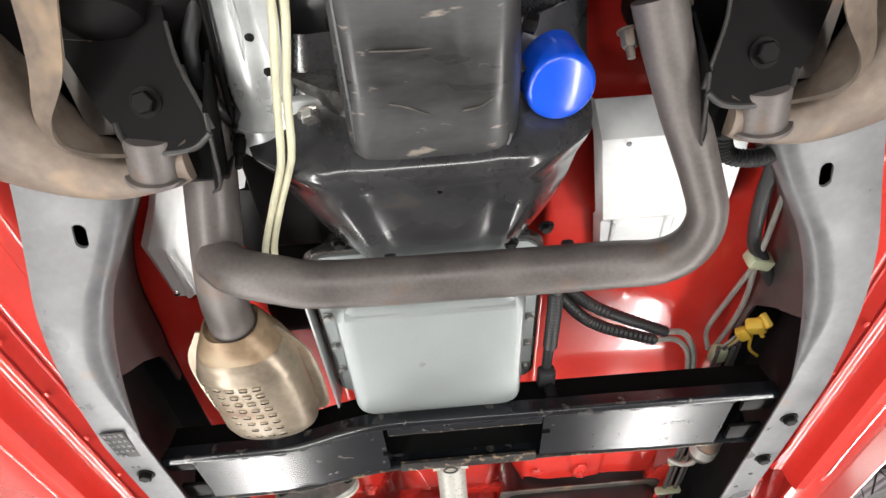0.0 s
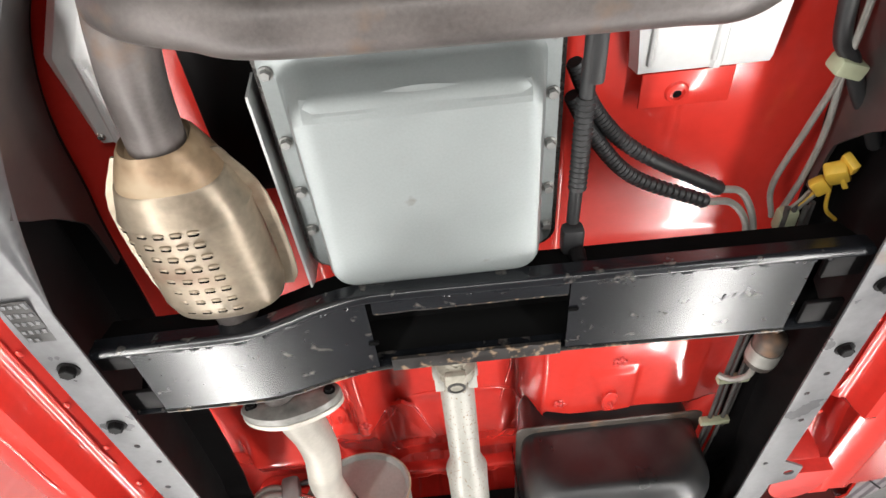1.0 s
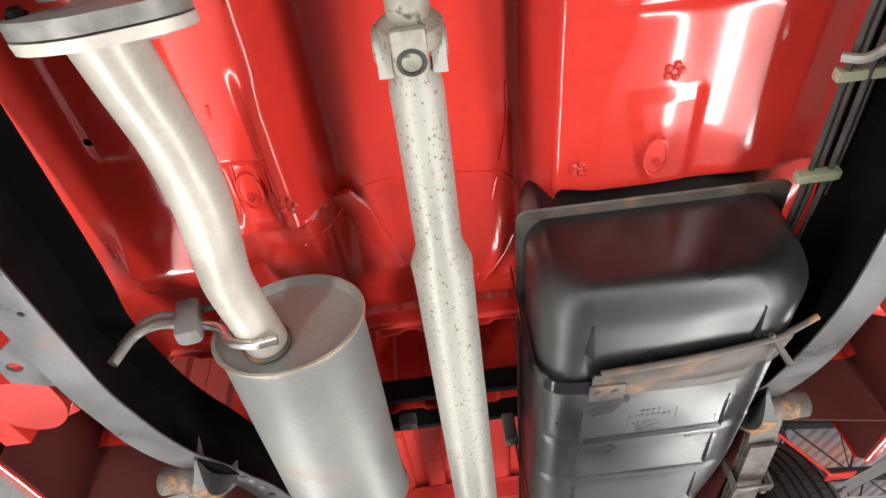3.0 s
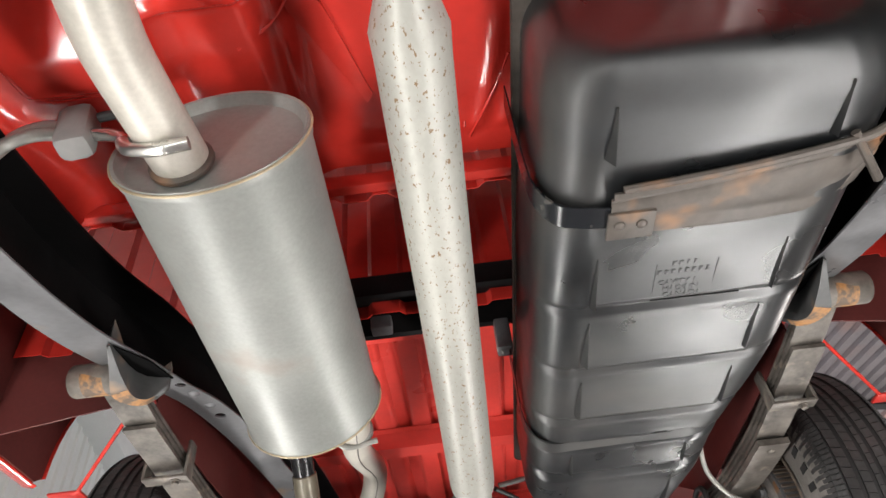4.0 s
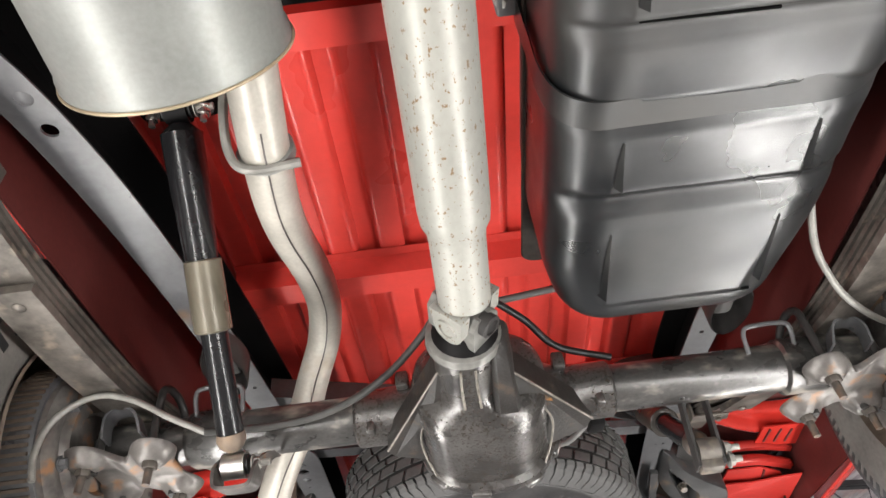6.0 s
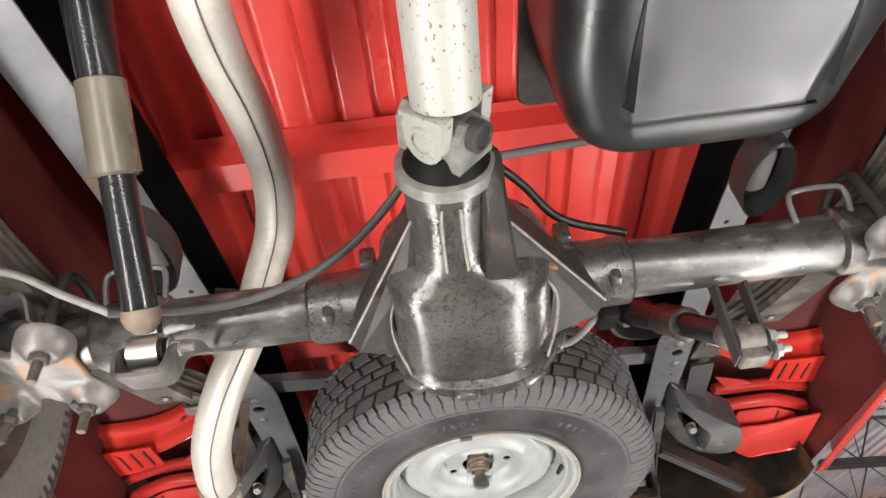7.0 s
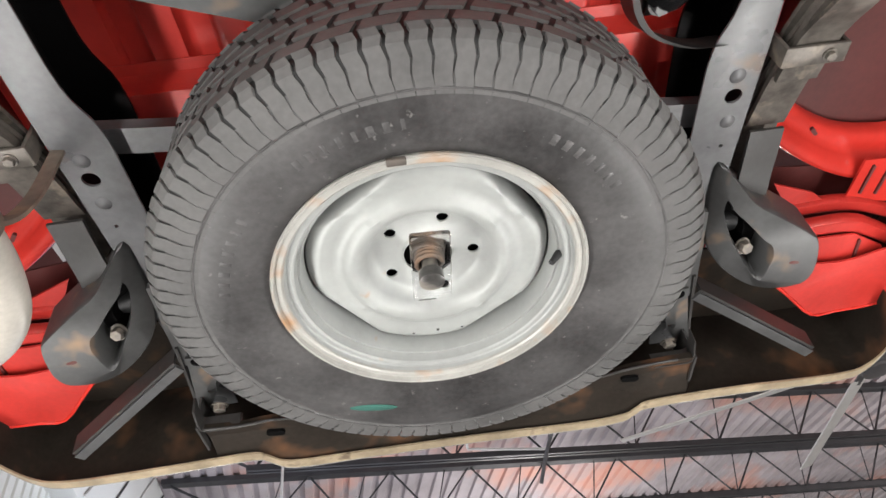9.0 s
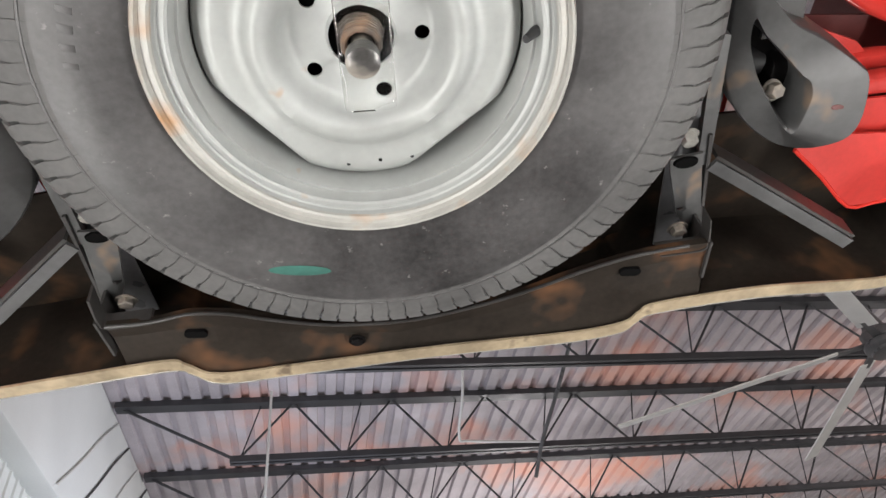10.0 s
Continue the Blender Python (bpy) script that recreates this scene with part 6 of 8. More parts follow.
        bpy.data.objects.remove(tmp)
        bm = bmesh.new()
        bm.from_mesh(me)
        bpy.data.meshes.remove(me)
        bmesh.ops.transform(bm, matrix=Matrix.Translation((x, y, 1.8260 - 0.0045 * ((y - 1.93) / 0.1245) ** 2)) @ Matrix.Diagonal((1, -1, -1, 1)), verts=bm.verts)
        for v in bm.verts:  # the letters follow the curve of the panel
            v.co.z += 0.0015 * noise.noise(V(v.co.x * 9, v.co.y * 9, 0)) - 0.0045 * (((v.co.y - 1.93) / 0.1245) ** 2 - ((y - 1.93) / 0.1245) ** 2)
        part("embossed_text", bm, TANK, t, smooth=0)
    for x in (0.240, 0.318):
        part("embossed_line", block((x, 2.012, 1.8250), (0.0013, 0.055, 0.0022), 0.0004, rot(-2.6, 0, 0)), TANK, t)
    # thin dark slots behind the lips
    for x, y, w in ((0.30, 2.0555, 0.12), (0.35, 2.2055, 0.09), (0.225, 2.3615, 0.13), (0.29, 2.778, 0.15)):
        part("lip_slot", block((x, y, 1.8255), (w, 0.003, 0.004), 0.001, rot(0, 0, 1)), HOLE, t)
    return t


fuel_tank()


def tank_straps():
    t = thing("tank_strap", (0.33, 1.87, 1.82), "rusty tank hanger plate with a black strap round the tank side", "tank strap")
    bm = bmesh.new()
    rows = []
    for x, y0, y1, z in ((0.168, 1.842, 1.912, 1.8185), (0.26, 1.833, 1.915, 1.8185), (0.34, 1.822, 1.915, 1.8185), (0.40, 1.815, 1.913, 1.822), (0.435, 1.812, 1.905, 1.830), (0.462, 1.813, 1.890, 1.840), (0.478, 1.818, 1.862, 1.848)):
        low = [(y0, -0.005), (y0 + 0.008, -0.006), (y0 + 0.014, 0.001), (y0 + 0.020, 0.002), (y0 + 0.024, -0.001), (y1 - 0.030, -0.001), (y1 - 0.024, 0.002), (y1 - 0.016, 0.002), (y1 - 0.010, 0.0), (y1, 0.001)]
        rows.append([V(x, a, z + b) for a, b in low] + [V(x, a, z + b + 0.003) for a, b in reversed(low)])
    loft(bm, rows)
    part("plate", bm, RUST, t)
    part("front_rod", tube([(0.178, 1.838, 1.815), (0.30, 1.825, 1.814), (0.42, 1.808, 1.818), (0.455, 1.801, 1.826), (0.490, 1.790, 1.836)], 0.0050, 8), RUST, t)
    part("stud", tube([(0.420, 1.800, 1.822), (0.453, 1.852, 1.800)], 0.0050, 8, 2), RUST, t)
    lug = part("lug", block((0.192, 1.895, 1.8165), (0.055, 0.042, 0.005), 0.0015), RUST, t)
    for x in (0.178, 0.204):
        part("rivet", turned([(0, 0.0065), (0.002, 0.006), (0.004, 0.003)], (x, 1.892, 1.814), (0, 0, -1), 14), RUST, lug)
    part("band", strip([(0.19, 1.885, 1.820), (0.14, 1.88, 1.821), (0.110, 1.877, 1.828), (0.090, 1.873, 1.855), (0.083, 1.868, 1.90), (0.082, 1.862, 2.05)], (0, 1, 0), 0.032, (0.7, 0, 0.7), 0.003, 5), BLACK, t, "black steel strap")
    t = thing("tank_strap", (0.29, 2.47, 1.82), "black steel strap round the rear of the fuel tank", "tank strap")
    part("band", strip([(0.080, 2.44, 2.03), (0.081, 2.445, 1.95), (0.082, 2.45, 1.885), (0.095, 2.455, 1.845), (0.125, 2.46, 1.827), (0.17, 2.462, 1.8275), (0.28, 2.462, 1.829), (0.37, 2.460, 1.8275), (0.41, 2.458, 1.838), (0.445, 2.455, 1.870), (0.452, 2.45, 1.92), (0.455, 2.44, 2.03)], (0, 1, 0), 0.034, (0.5, 0, 0.86), 0.003, 4), TANK, t)
    part("bolt_tab", block((0.072, 2.43, 2.055), (0.03, 0.035, 0.07), 0.004), CHASSIS, t)
    part("strap_bolt", hexbolt(bmesh.new(), (0.066, 2.43, 2.03), (-0.4, 0, -1), 0.008, 0.008), LINE, t)


tank_straps()

# ---------------------------------------------------------------- rear axle, springs and shocks


def rear_axle():
    t = thing("rear_axle", (0, 3.05, 1.74), "oily black cast rear axle with a ribbed differential housing", "axle")
    c = V(-0.006, 0, 1.852)
    bm = bmesh.new()
    seg = 56
    loops = []
    for y, cx, cz, a, b, e in ((2.802, -0.028, 1.816, 0.043, 0.043, 1), (2.806, -0.028, 1.816, 0.0455, 0.0455, 1), (2.86, -0.028, 1.816, 0.0460, 0.0465, 1), (2.895, -0.027, 1.816, 0.048, 0.049, 1),
                               (2.912, -0.025, 1.817, 0.054, 0.053, 1), (2.922, -0.020, 1.821, 0.076, 0.060, 0.92), (2.931, -0.015, 1.829, 0.096, 0.077, 0.84), (2.942, -0.012, 1.834, 0.103, 0.089, 0.80),
                               (3.00, -0.010, 1.836, 0.106, 0.098, 0.82), (3.05, -0.009, 1.838, 0.108, 0.106, 0.84), (3.078, -0.008, 1.839, 0.110, 0.110, 0.86), (3.083, -0.007, 1.840, 0.118, 0.121, 0.82), (3.102, -0.007, 1.840, 0.118, 0.121, 0.82)):
        ring = []
        for k in range(seg):
            q = 2 * math.pi * k / seg
            f = 1 + (0.05 * bump_at((q - 4.05) / 0.5, 0, 1) if 2.94 < y < 3.08 else 0)
            ring.append(V(cx + a * f * math.copysign(abs(math.cos(q)) ** e, math.cos(q)), y, cz + b * f * math.copysign(abs(math.sin(q)) ** e, math.sin(q))))
        loops.append(ring)
    loft(bm, loops)
    bmesh.ops.subdivide_edges(bm, edges=list(bm.edges), cuts=1, use_grid_fill=True, smooth=0.3)
    housing = part("differential_housing", bm, AXLE, t, smooth=50)
    part("pinion_seal", turned([(0, 0.046), (0.003, 0.052), (0.016, 0.0535), (0.020, 0.047)], (-0.028, 2.784, 1.817), (0, 1, -0.03), 36), YOKE, housing)
    bm = bmesh.new()
    lid = lambda f, y: [V(-0.007 + 0.116 * f * math.copysign(abs(math.cos(q)) ** 0.82, math.cos(q)), y, 1.84 + 0.119 * f * math.copysign(abs(math.sin(q)) ** 0.82, math.sin(q))) for q in span(0, 2 * math.pi, 40)[:-1]]
    loft(bm, [lid(1, 3.1035), lid(0.98, 3.107), lid(0.84, 3.110), lid(0.70, 3.122), lid(0.4, 3.128)])
    part("cover", bm, AXLE, t)
    for k in range(10):
        q = 2 * math.pi * (k + 0.3) / 10
        part("cover_lug", block((-0.007 + 0.116 * math.copysign(abs(math.cos(q)) ** 0.82, math.cos(q)), 3.093, 1.84 + 0.119 * math.copysign(abs(math.sin(q)) ** 0.82, math.sin(q))), (0.032, 0.018, 0.020), 0.006, rot(0, -math.degrees(q) + 90, 0)), AXLE, t)
    # cast webs from the neck to the tubes, the fin beside the neck, and ridges
    for s, web in ((-1, [(-0.070, 2.852, 1.800), (-0.168, 3.036, 1.782), (-0.160, 3.066, 1.786), (-0.080, 3.080, 1.775), (-0.086, 2.940, 1.787), (-0.056, 2.918, 1.790)]),
                   (1, [(0.024, 2.848, 1.792), (0.163, 3.035, 1.795), (0.155, 3.066, 1.795), (0.070, 3.080, 1.775), (0.068, 2.950, 1.790), (0.032, 2.920, 1.785)])):
        part("web", plate(web, (0, 0, 0.040)), CAST, t)
        part("web_ridge", tube([Vector(web[0]), (Vector(web[0]) + Vector(web[1])) / 2, Vector(web[1])], 0.0019, 8), RIDGE, t)
        part("body_ridge", tube([Vector(web[0]) + V(-s * 0.004, 0.02, -0.004), Vector(web[5]) + V(-s * 0.004, -0.012, -0.004), Vector(web[4]) + V(0, 0, -0.003), V(-0.008 + s * 0.101, 2.99, 1.783), V(-0.008 + s * 0.102, 3.04, 1.773), V(-0.008 + s * 0.088, 3.078, 1.750)], 0.0019, 8), RIDGE, t)
        part("neck_ridge", tube([(-0.028 + s * 0.010, 2.815, 1.7715), (-0.028 + s * 0.011, 2.86, 1.7705), (-0.026 + s * 0.012, 2.906, 1.7655)], 0.0021, 8), RIDGE, t)
    bm = bmesh.new()
    loft(bm, [[V(0.000, y, z1), V(0.006, y, z0 + 0.006), V(0.012, y, z0), V(x1 - 0.004, y, z0), V(x1, y, z0 + 0.006), V(x1 + 0.004, y, z1)] for y, x1, z0, z1 in ((2.786, 0.020, 1.800, 1.83), (2.792, 0.026, 1.787, 1.83), (2.80, 0.030, 1.780, 1.83), (2.86, 0.036, 1.768, 1.83), (2.915, 0.042, 1.756, 1.83), (2.922, 0.042, 1.760, 1.83))])
    part("neck_fin", bm, CAST, t)
    for s in (-1, 1):
        part("collar", turned([(0, 0.060), (0.03, 0.050), (0.07, 0.047), (0.11, 0.047), (0.115, 0.042)], (c.x + s * 0.10, 3.05, 1.852), (s, 0, 0), 28), AXLE, t)
        part("collar_boss", block((c.x + s * 0.187, 3.022, 1.818), (0.014, 0.022, 0.020), 0.004), AXLE, t)
        part("vent_boss", block((c.x + s * 0.130, 3.0, 1.885), (0.022, 0.022, 0.03), 0.005), AXLE, t)
        part("tube", turned([(0, 0.0395), (0.44, 0.0395)], (c.x + s * 0.20, 3.05, 1.852), (s, 0, 0), 32), TUBE, t)
        # spring seat: clamp plate, U-bolts and nuts
        x = s * 0.585
        lobes = [(x + dx, 3.05 + dy) for dx in (-0.052, 0.052) for dy in (-0.062, 0.062)]

        def seat_z(px, py):
            near = min(math.hypot(px - a, py - b) for a, b in lobes)
            return 1.806 - 0.020 * (1 - step(near, 0.018, 0.036)) + 0.010 * (1 - step(near, 0.0, 0.016)) - 0.006 * bump_at(px, x, 0.03)

        def in_seat(px, py):
            return min(math.hypot(px - a, py - b) for a, b in lobes) < 0.037 or (abs(px - x) < 0.070 and abs(py - 3.05) < 0.048)
        reach = []
        for k in range(96):
            q, r = 2 * math.pi * k / 96, 0.15
            while r > 0.02 and not in_seat(x + r * math.cos(q), 3.05 + r * math.sin(q)):
                r -= 0.001
            reach.append(r)
        for _ in range(3):
            reach = [(reach[k - 1] + 2 * reach[k] + reach[(k + 1) % 96]) / 4 for k in range(96)]
        bm = bmesh.new()
        rows = [(1.0, 0.018, True), (1.0, 0.006, False), (0.985, 0.001, False)] + [(f, 0.0, False) for f in (0.95, 0.88, 0.80, 0.70, 0.58, 0.45, 0.30, 0.15, 0.03)]
        loft(bm, [[V(x + f * r * math.cos(2 * math.pi * k / 96), 3.05 + f * r * math.sin(2 * math.pi * k / 96), (1.812 if flat else seat_z(x + f * r * math.cos(2 * math.pi * k / 96), 3.05 + f * r * math.sin(2 * math.pi * k / 96)) + up)) for k, r in enumerate(reach)] for f, up, flat in rows])
        part("clamp_plate", bm, SEAT, t, "scalloped casting with rusty edges", smooth=60)
        part("tube_sleeve", turned([(0, 0.041), (0.004, 0.047), (0.085, 0.048), (0.095, 0.042)], (s * (0.405 if s < 0 else 0.49), 3.05, 1.852), (s, 0, 0), 30), TUBE, t)
        part("loop_bracket", ribbon([(s * 0.616, 2.99, 1.835), (s * 0.620, 2.99, 1.868), (s * 0.610, 2.99, 1.884), (s * 0.590, 2.99, 1.886), (s * 0.572, 2.99, 1.874), (s * 0.556, 2.99, 1.838)], (0, 1, 0), 0.03, 0.004), CHASSIS, t)
        for dx in (-0.042, 0.042):
            bm = bmesh.new()
            arc = [V(x + dx, 3.05 - 0.052, 1.785), V(x + dx, 3.05 - 0.052, 1.90)] + [V(x + dx, 3.05 - 0.052 * math.cos(a), 1.915 + 0.03 * math.sin(a)) for a in span(0.2, math.pi - 0.2, 8)] + [V(x + dx, 3.05 + 0.052, 1.90), V(x + dx, 3.05 + 0.052, 1.785)]
            sweep(bm, arc, 0.007, 10)
            ub = part("u_bolt", bm, BRACKET, t)
            for dy in (-0.062, 0.062):
                part("nut", hexbolt(bmesh.new(), (x + dx * 1.24, 3.05 + dy, 1.793), (0, 0, -1), 0.012, 0.013, True, 0.026), RUST, ub)
        part("backing_plate", turned([(0, 0.05), (0.002, 0.062), (-0.008, 0.070), (-0.008, 0.092), (0.004, 0.100), (0.002, 0.122), (0.010, 0.135), (0.02, 0.137)], (s * 0.665, 3.05, 1.852), (s, 0, 0), 40), SEAT, t)
        part("drum", turned([(0, 0.142), (0.006, 0.145), (0.06, 0.145), (0.065, 0.12)], (s * 0.684, 3.05, 1.852), (s, 0, 0), 40), CHASSIS, t)
        for k in range(72):
            q = 2 * math.pi * k / 72
            part("drum_fin", block((s * 0.712, 3.05 + 0.147 * math.cos(q), 1.852 + 0.147 * math.sin(q)), (0.048, 0.0055, 0.004), 0, rot(math.degrees(q) + 90, 0, 0)), ARM, t)
        for a in (40, 110, 160, 215, 280, 330):
            part("plate_bolt", hexbolt(bmesh.new(), (s * 0.666, 3.05 + 0.10 * math.cos(radians(a)), 1.852 + 0.10 * math.sin(radians(a))), (-s, 0, 0), 0.009, 0.010), CHASSIS, t)
        part("wheel_cylinder", block((s * 0.655, 2.985, 1.915), (0.03, 0.05, 0.03), 0.008), RUST, t)
        # loop bracket on the tube
        part("line_bracket", tube([(s * x + (0.032 if s > 0 else 0), y, z - (0.012 if s > 0 else 0)) for x, y, z in ((0.405, 3.01, 1.872), (0.405, 2.995, 1.905), (0.42, 2.99, 1.912), (0.47, 2.99, 1.912), (0.482, 2.995, 1.902), (0.482, 3.01, 1.872))], 0.004, 8, 4), CHASSIS, t)
    part("hose_bracket", block((0.185, 3.118, 1.860), (0.028, 0.05, 0.085), 0.006, rot(12, 0, 0)), CHASSIS_DARK, t)
    part("paint_tag", plate([(0.086 + dx * 0.45, 2.946 + dy * 0.45, 1.7935) for dx, dy in ((-0.006, -0.012), (0.002, -0.009), (0.008, 0.004), (0.018, 0.014), (0.022, 0.026), (0.012, 0.023), (0.0, 0.016), (-0.005, 0.002))], (0, 0, -0.002)), ORANGE, t, "dab of orange-yellow paint")
    pin = V(-0.026, 2.785, 1.8165)
    yk = part("pinion_yoke", turned([(-0.034, 0.020), (-0.022, 0.036), (-0.010, 0.042), (0.0, 0.046)], pin, (0, 1, -0.03), 28), CHASSIS_DARK, t)
    for d in (-1, 1):
        o, w = V(-0.69 * d, 0, 0.72 * d), V(0.72, 0, 0.69)
        part("yoke_arm", plate([pin + o * 0.020 + V(0, -0.014, 0) + q for q in (w * 0.026, w * 0.024 + V(0, -0.036, 0.002), V(0, -0.048, 0.003) + w * 0.012, V(0, -0.048, 0.003) - w * 0.012, w * -0.024 + V(0, -0.036, 0.002), w * -0.026)], o * 0.020), YOKE, yk)
    # left shock clevis and right shock drop bracket
    part("shock_clevis", ribbon([(-0.414, 3.03, 1.800), (-0.413, 2.99, 1.775), (-0.411, 2.960, 1.745), (-0.409, 2.958, 1.722), (-0.402, 2.957, 1.714), (-0.380, 2.956, 1.712), (-0.360, 2.955, 1.713), (-0.353, 2.955, 1.722), (-0.351, 2.960, 1.745), (-0.349, 2.99, 1.775), (-0.348, 3.03, 1.800)], (0, 1, 0.25), 0.045, 0.005, 4), SEAT, t, "worn grey U-shaped shock clevis")
    for x in (0.318, 0.358):
        part("drop_arm", plate([(x, 3.055, 1.825), (x, 3.078, 1.825), (x, 3.108, 1.715), (x, 3.082, 1.715)], (0.005, 0, 0)), BRACKET, t)
    part("drop_bracket", block((0.341, 3.096, 1.724), (0.038, 0.028, 0.030), 0.005), LEAF, t)
    part("drop_bolt", hexbolt(bmesh.new(), (0.370, 3.094, 1.724), (1, 0, 0), 0.010, 0.008, True, 0.012), LINE, t)
    return t


AXLE_THING = rear_axle()


def leaf_spring(s):
    t = thing("leaf_spring", (s * 0.6, 2.9, 1.87), "worn multi-leaf spring with a rebound clip", "leaf spring", "rear leaf springs")
    x = x0 = s * 0.598

    rise = ((2.235, 1.947), (2.40, 1.927), (2.66, 1.905), (2.85, 1.908), (3.05, 1.925), (3.20, 1.945), (3.36, 1.980), (3.50, 2.040), (3.68, 2.072), (3.86, 2.070))

    def z(y):
        for (y0, z0), (y1, z1) in zip(rise, rise[1:]):
            if y <= y1:
                return z0 + (z1 - z0) * step(y, y0, y1) * 0.5 + (z1 - z0) * 0.5 * max(0, min(1, (y - y0) / (y1 - y0)))
        return rise[-1][1]
    xx = lambda y: x0 - s * 0.070 * step(y, 2.95, 3.55)
    for k, (a, b) in enumerate(((2.250, 3.85), (2.262, 3.80), (2.372, 3.66), (2.66, 3.56))):
        dz = 0.0105 - 0.012 * k
        part("leaf", strip([(xx(y), y, z(y) + dz) for y in span(a, b, 12)], (1, 0, 0), 0.062 - 0.0015 * k, (0, 0, 1), 0.0072, 3), LEAF, t)
    part("helper_leaf", strip([(xx(2.655), 2.655, z(2.655) - 0.030), (xx(2.85), 2.85, z(2.85) - 0.029), (xx(3.05), 3.05, z(3.05) - 0.026), (xx(3.20), 3.20, z(3.20) - 0.029), (xx(3.385), 3.385, z(3.385) - 0.031)], (1, 0, 0), 0.064, (0, 0, 1), 0.013, 4), LEAF, t)
    part("helper_rivet", turned([(0, 0.009), (0.002, 0.007), (0.003, 0)], (x0, 2.685, z(2.685) - 0.0372), (0, 0, -1), 14), LEAF, t)
    # rebound clip
    for y, w in ((2.515, 0.030), (3.51, 0.03)):
        zz = z(y)
        x = xx(y)
        c = part("clip", block((x, y, zz - 0.036), (0.084, w, 0.007), 0.003), LEAF, t)
        for d in (-1, 1):
            part("clip_side", block((x + d * 0.040, y, zz - 0.002), (0.007, w, 0.074), 0.002), LEAF, c)
        part("clip_bolt", hexbolt(bmesh.new(), (x + 0.018, y, zz - 0.0395), (0, 0, -1), 0.007, 0.006), LEAF, c)
    x = x0
    ex = x0 + s * 0.010
    part("front_eye", turned([(-0.040, 0.026), (-0.037, 0.0275), (0.040, 0.0275), (0.043, 0.025)], (ex, 2.232, 1.930), (1, 0, 0), 28), LEAF, t)
    bm = bmesh.new()
    loft(bm, [[V(ex + d, 2.232 + 0.0279 * math.cos(q), 1.930 + 0.0279 * math.sin(q)) for q in span(radians(200 + 10 * math.sin(90 * d)), radians(300 + 18 * math.sin(140 * d)), 10)] for d in span(-0.018, 0.018, 8)], caps=False, closed=False)
    part("paint_band", bm, ORANGE, t, "orange paint mark on the spring eye")
    part("helper_rivet", turned([(0, 0.009), (0.002, 0.007), (0.003, 0)], (xx(3.36), 3.36, z(3.36) - 0.039), (0, 0.1, -1), 14), LEAF, t)
    # front hanger: a pressed scoop under the rail, open on its inner side
    outer = smooth_path([(0.538, 2.118, 1.906), (0.558, 2.175, 1.898), (0.574, 2.215, 1.895), (0.578, 2.240, 1.895), (0.566, 2.268, 1.898), (0.545, 2.285, 1.906), (0.514, 2.288, 1.930)], 4)
    inner = smooth_path([(0.534, 2.118, 1.908), (0.541, 2.168, 1.899), (0.546, 2.205, 1.896), (0.549, 2.235, 1.896), (0.545, 2.256, 1.899), (0.533, 2.270, 1.908), (0.512, 2.278, 1.932)], 4)
    bm = bmesh.new()
    loft(bm, [[V(s * p.x, p.y, p.z) for p in (a + V(0.004, 0.004, 0.045), a + V(0.002, 0.002, 0.008), a, b, b + V(0, -0.002, 0.004), b + V(0.004, 0, 0.05))] for a, b in zip(outer, inner)])
    part("hanger_scoop", bm, SHACKLE, t, "grey pressed spring hanger with a hollow shaded by a black plate", smooth=60)
    edge = [V(s * p.x, p.y, p.z - 0.0006) for p in outer[10:22]]
    part("rust_stain", loft_strip([(p, V(s * q.x, q.y, q.z - 0.0006)) for p, q in zip(edge, inner[10:22])]), ORANGE, t, "orange rust stain on the hanger")
    # Flat black plate under the rail stands in for the shade inside the scoop.
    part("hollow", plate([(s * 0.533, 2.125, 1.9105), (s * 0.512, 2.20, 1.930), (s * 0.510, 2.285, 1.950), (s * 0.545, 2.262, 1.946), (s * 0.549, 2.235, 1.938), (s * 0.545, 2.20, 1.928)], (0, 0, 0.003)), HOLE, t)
    # rear shackle bracket: a ribbon that sweeps down from the rail round a deep hollow
    rim = [(0.455, 3.700, 2.018), (0.512, 3.759, 1.985), (0.556, 3.782, 1.965), (0.606, 3.816, 1.955), (0.626, 3.836, 1.950), (0.634, 3.885, 1.942), (0.631, 3.916, 1.940), (0.616, 3.933, 1.941), (0.576, 3.946, 1.950), (0.534, 3.940, 1.965), (0.489, 3.906, 1.985), (0.462, 3.855, 2.005), (0.455, 3.780, 2.018)]
    well = [(0.478, 3.765, 2.002), (0.489, 3.781, 1.990), (0.512, 3.802, 1.978), (0.536, 3.826, 1.963), (0.547, 3.834, 1.957), (0.552, 3.848, 1.951), (0.551, 3.866, 1.947), (0.544, 3.904, 1.945), (0.531, 3.899, 1.955), (0.514, 3.873, 1.970), (0.499, 3.848, 1.987), (0.487, 3.819, 1.998), (0.478, 3.790, 2.003)]

    def around(pts, lift=0.0, shrink=1.0):
        mid = sum((Vector(p) for p in pts), Vector()) / len(pts)
        ring = smooth_path([*pts[-2:], *pts, *pts[:3]], 4)[8:8 + 4 * len(pts)]
        return [V(s * (mid.x + (p.x - mid.x) * shrink), mid.y + (p.y - mid.y) * shrink, p.z + lift) for p in ring]
    bm = bmesh.new()
    loft(bm, [around(rim, 0.075, 0.99), around(rim, 0.012, 1.0), around(rim, 0.004, 0.995), around(rim, 0.0, 0.97), around(well, -0.001, 1.04), around(well, 0.003, 0.98), around(well, 0.02, 0.95), around(well, 0.075, 0.9)], caps=False)
    part("rear_shackle_bracket", bm, SHACKLE, t, "grey curved shackle bracket round a deep hollow")
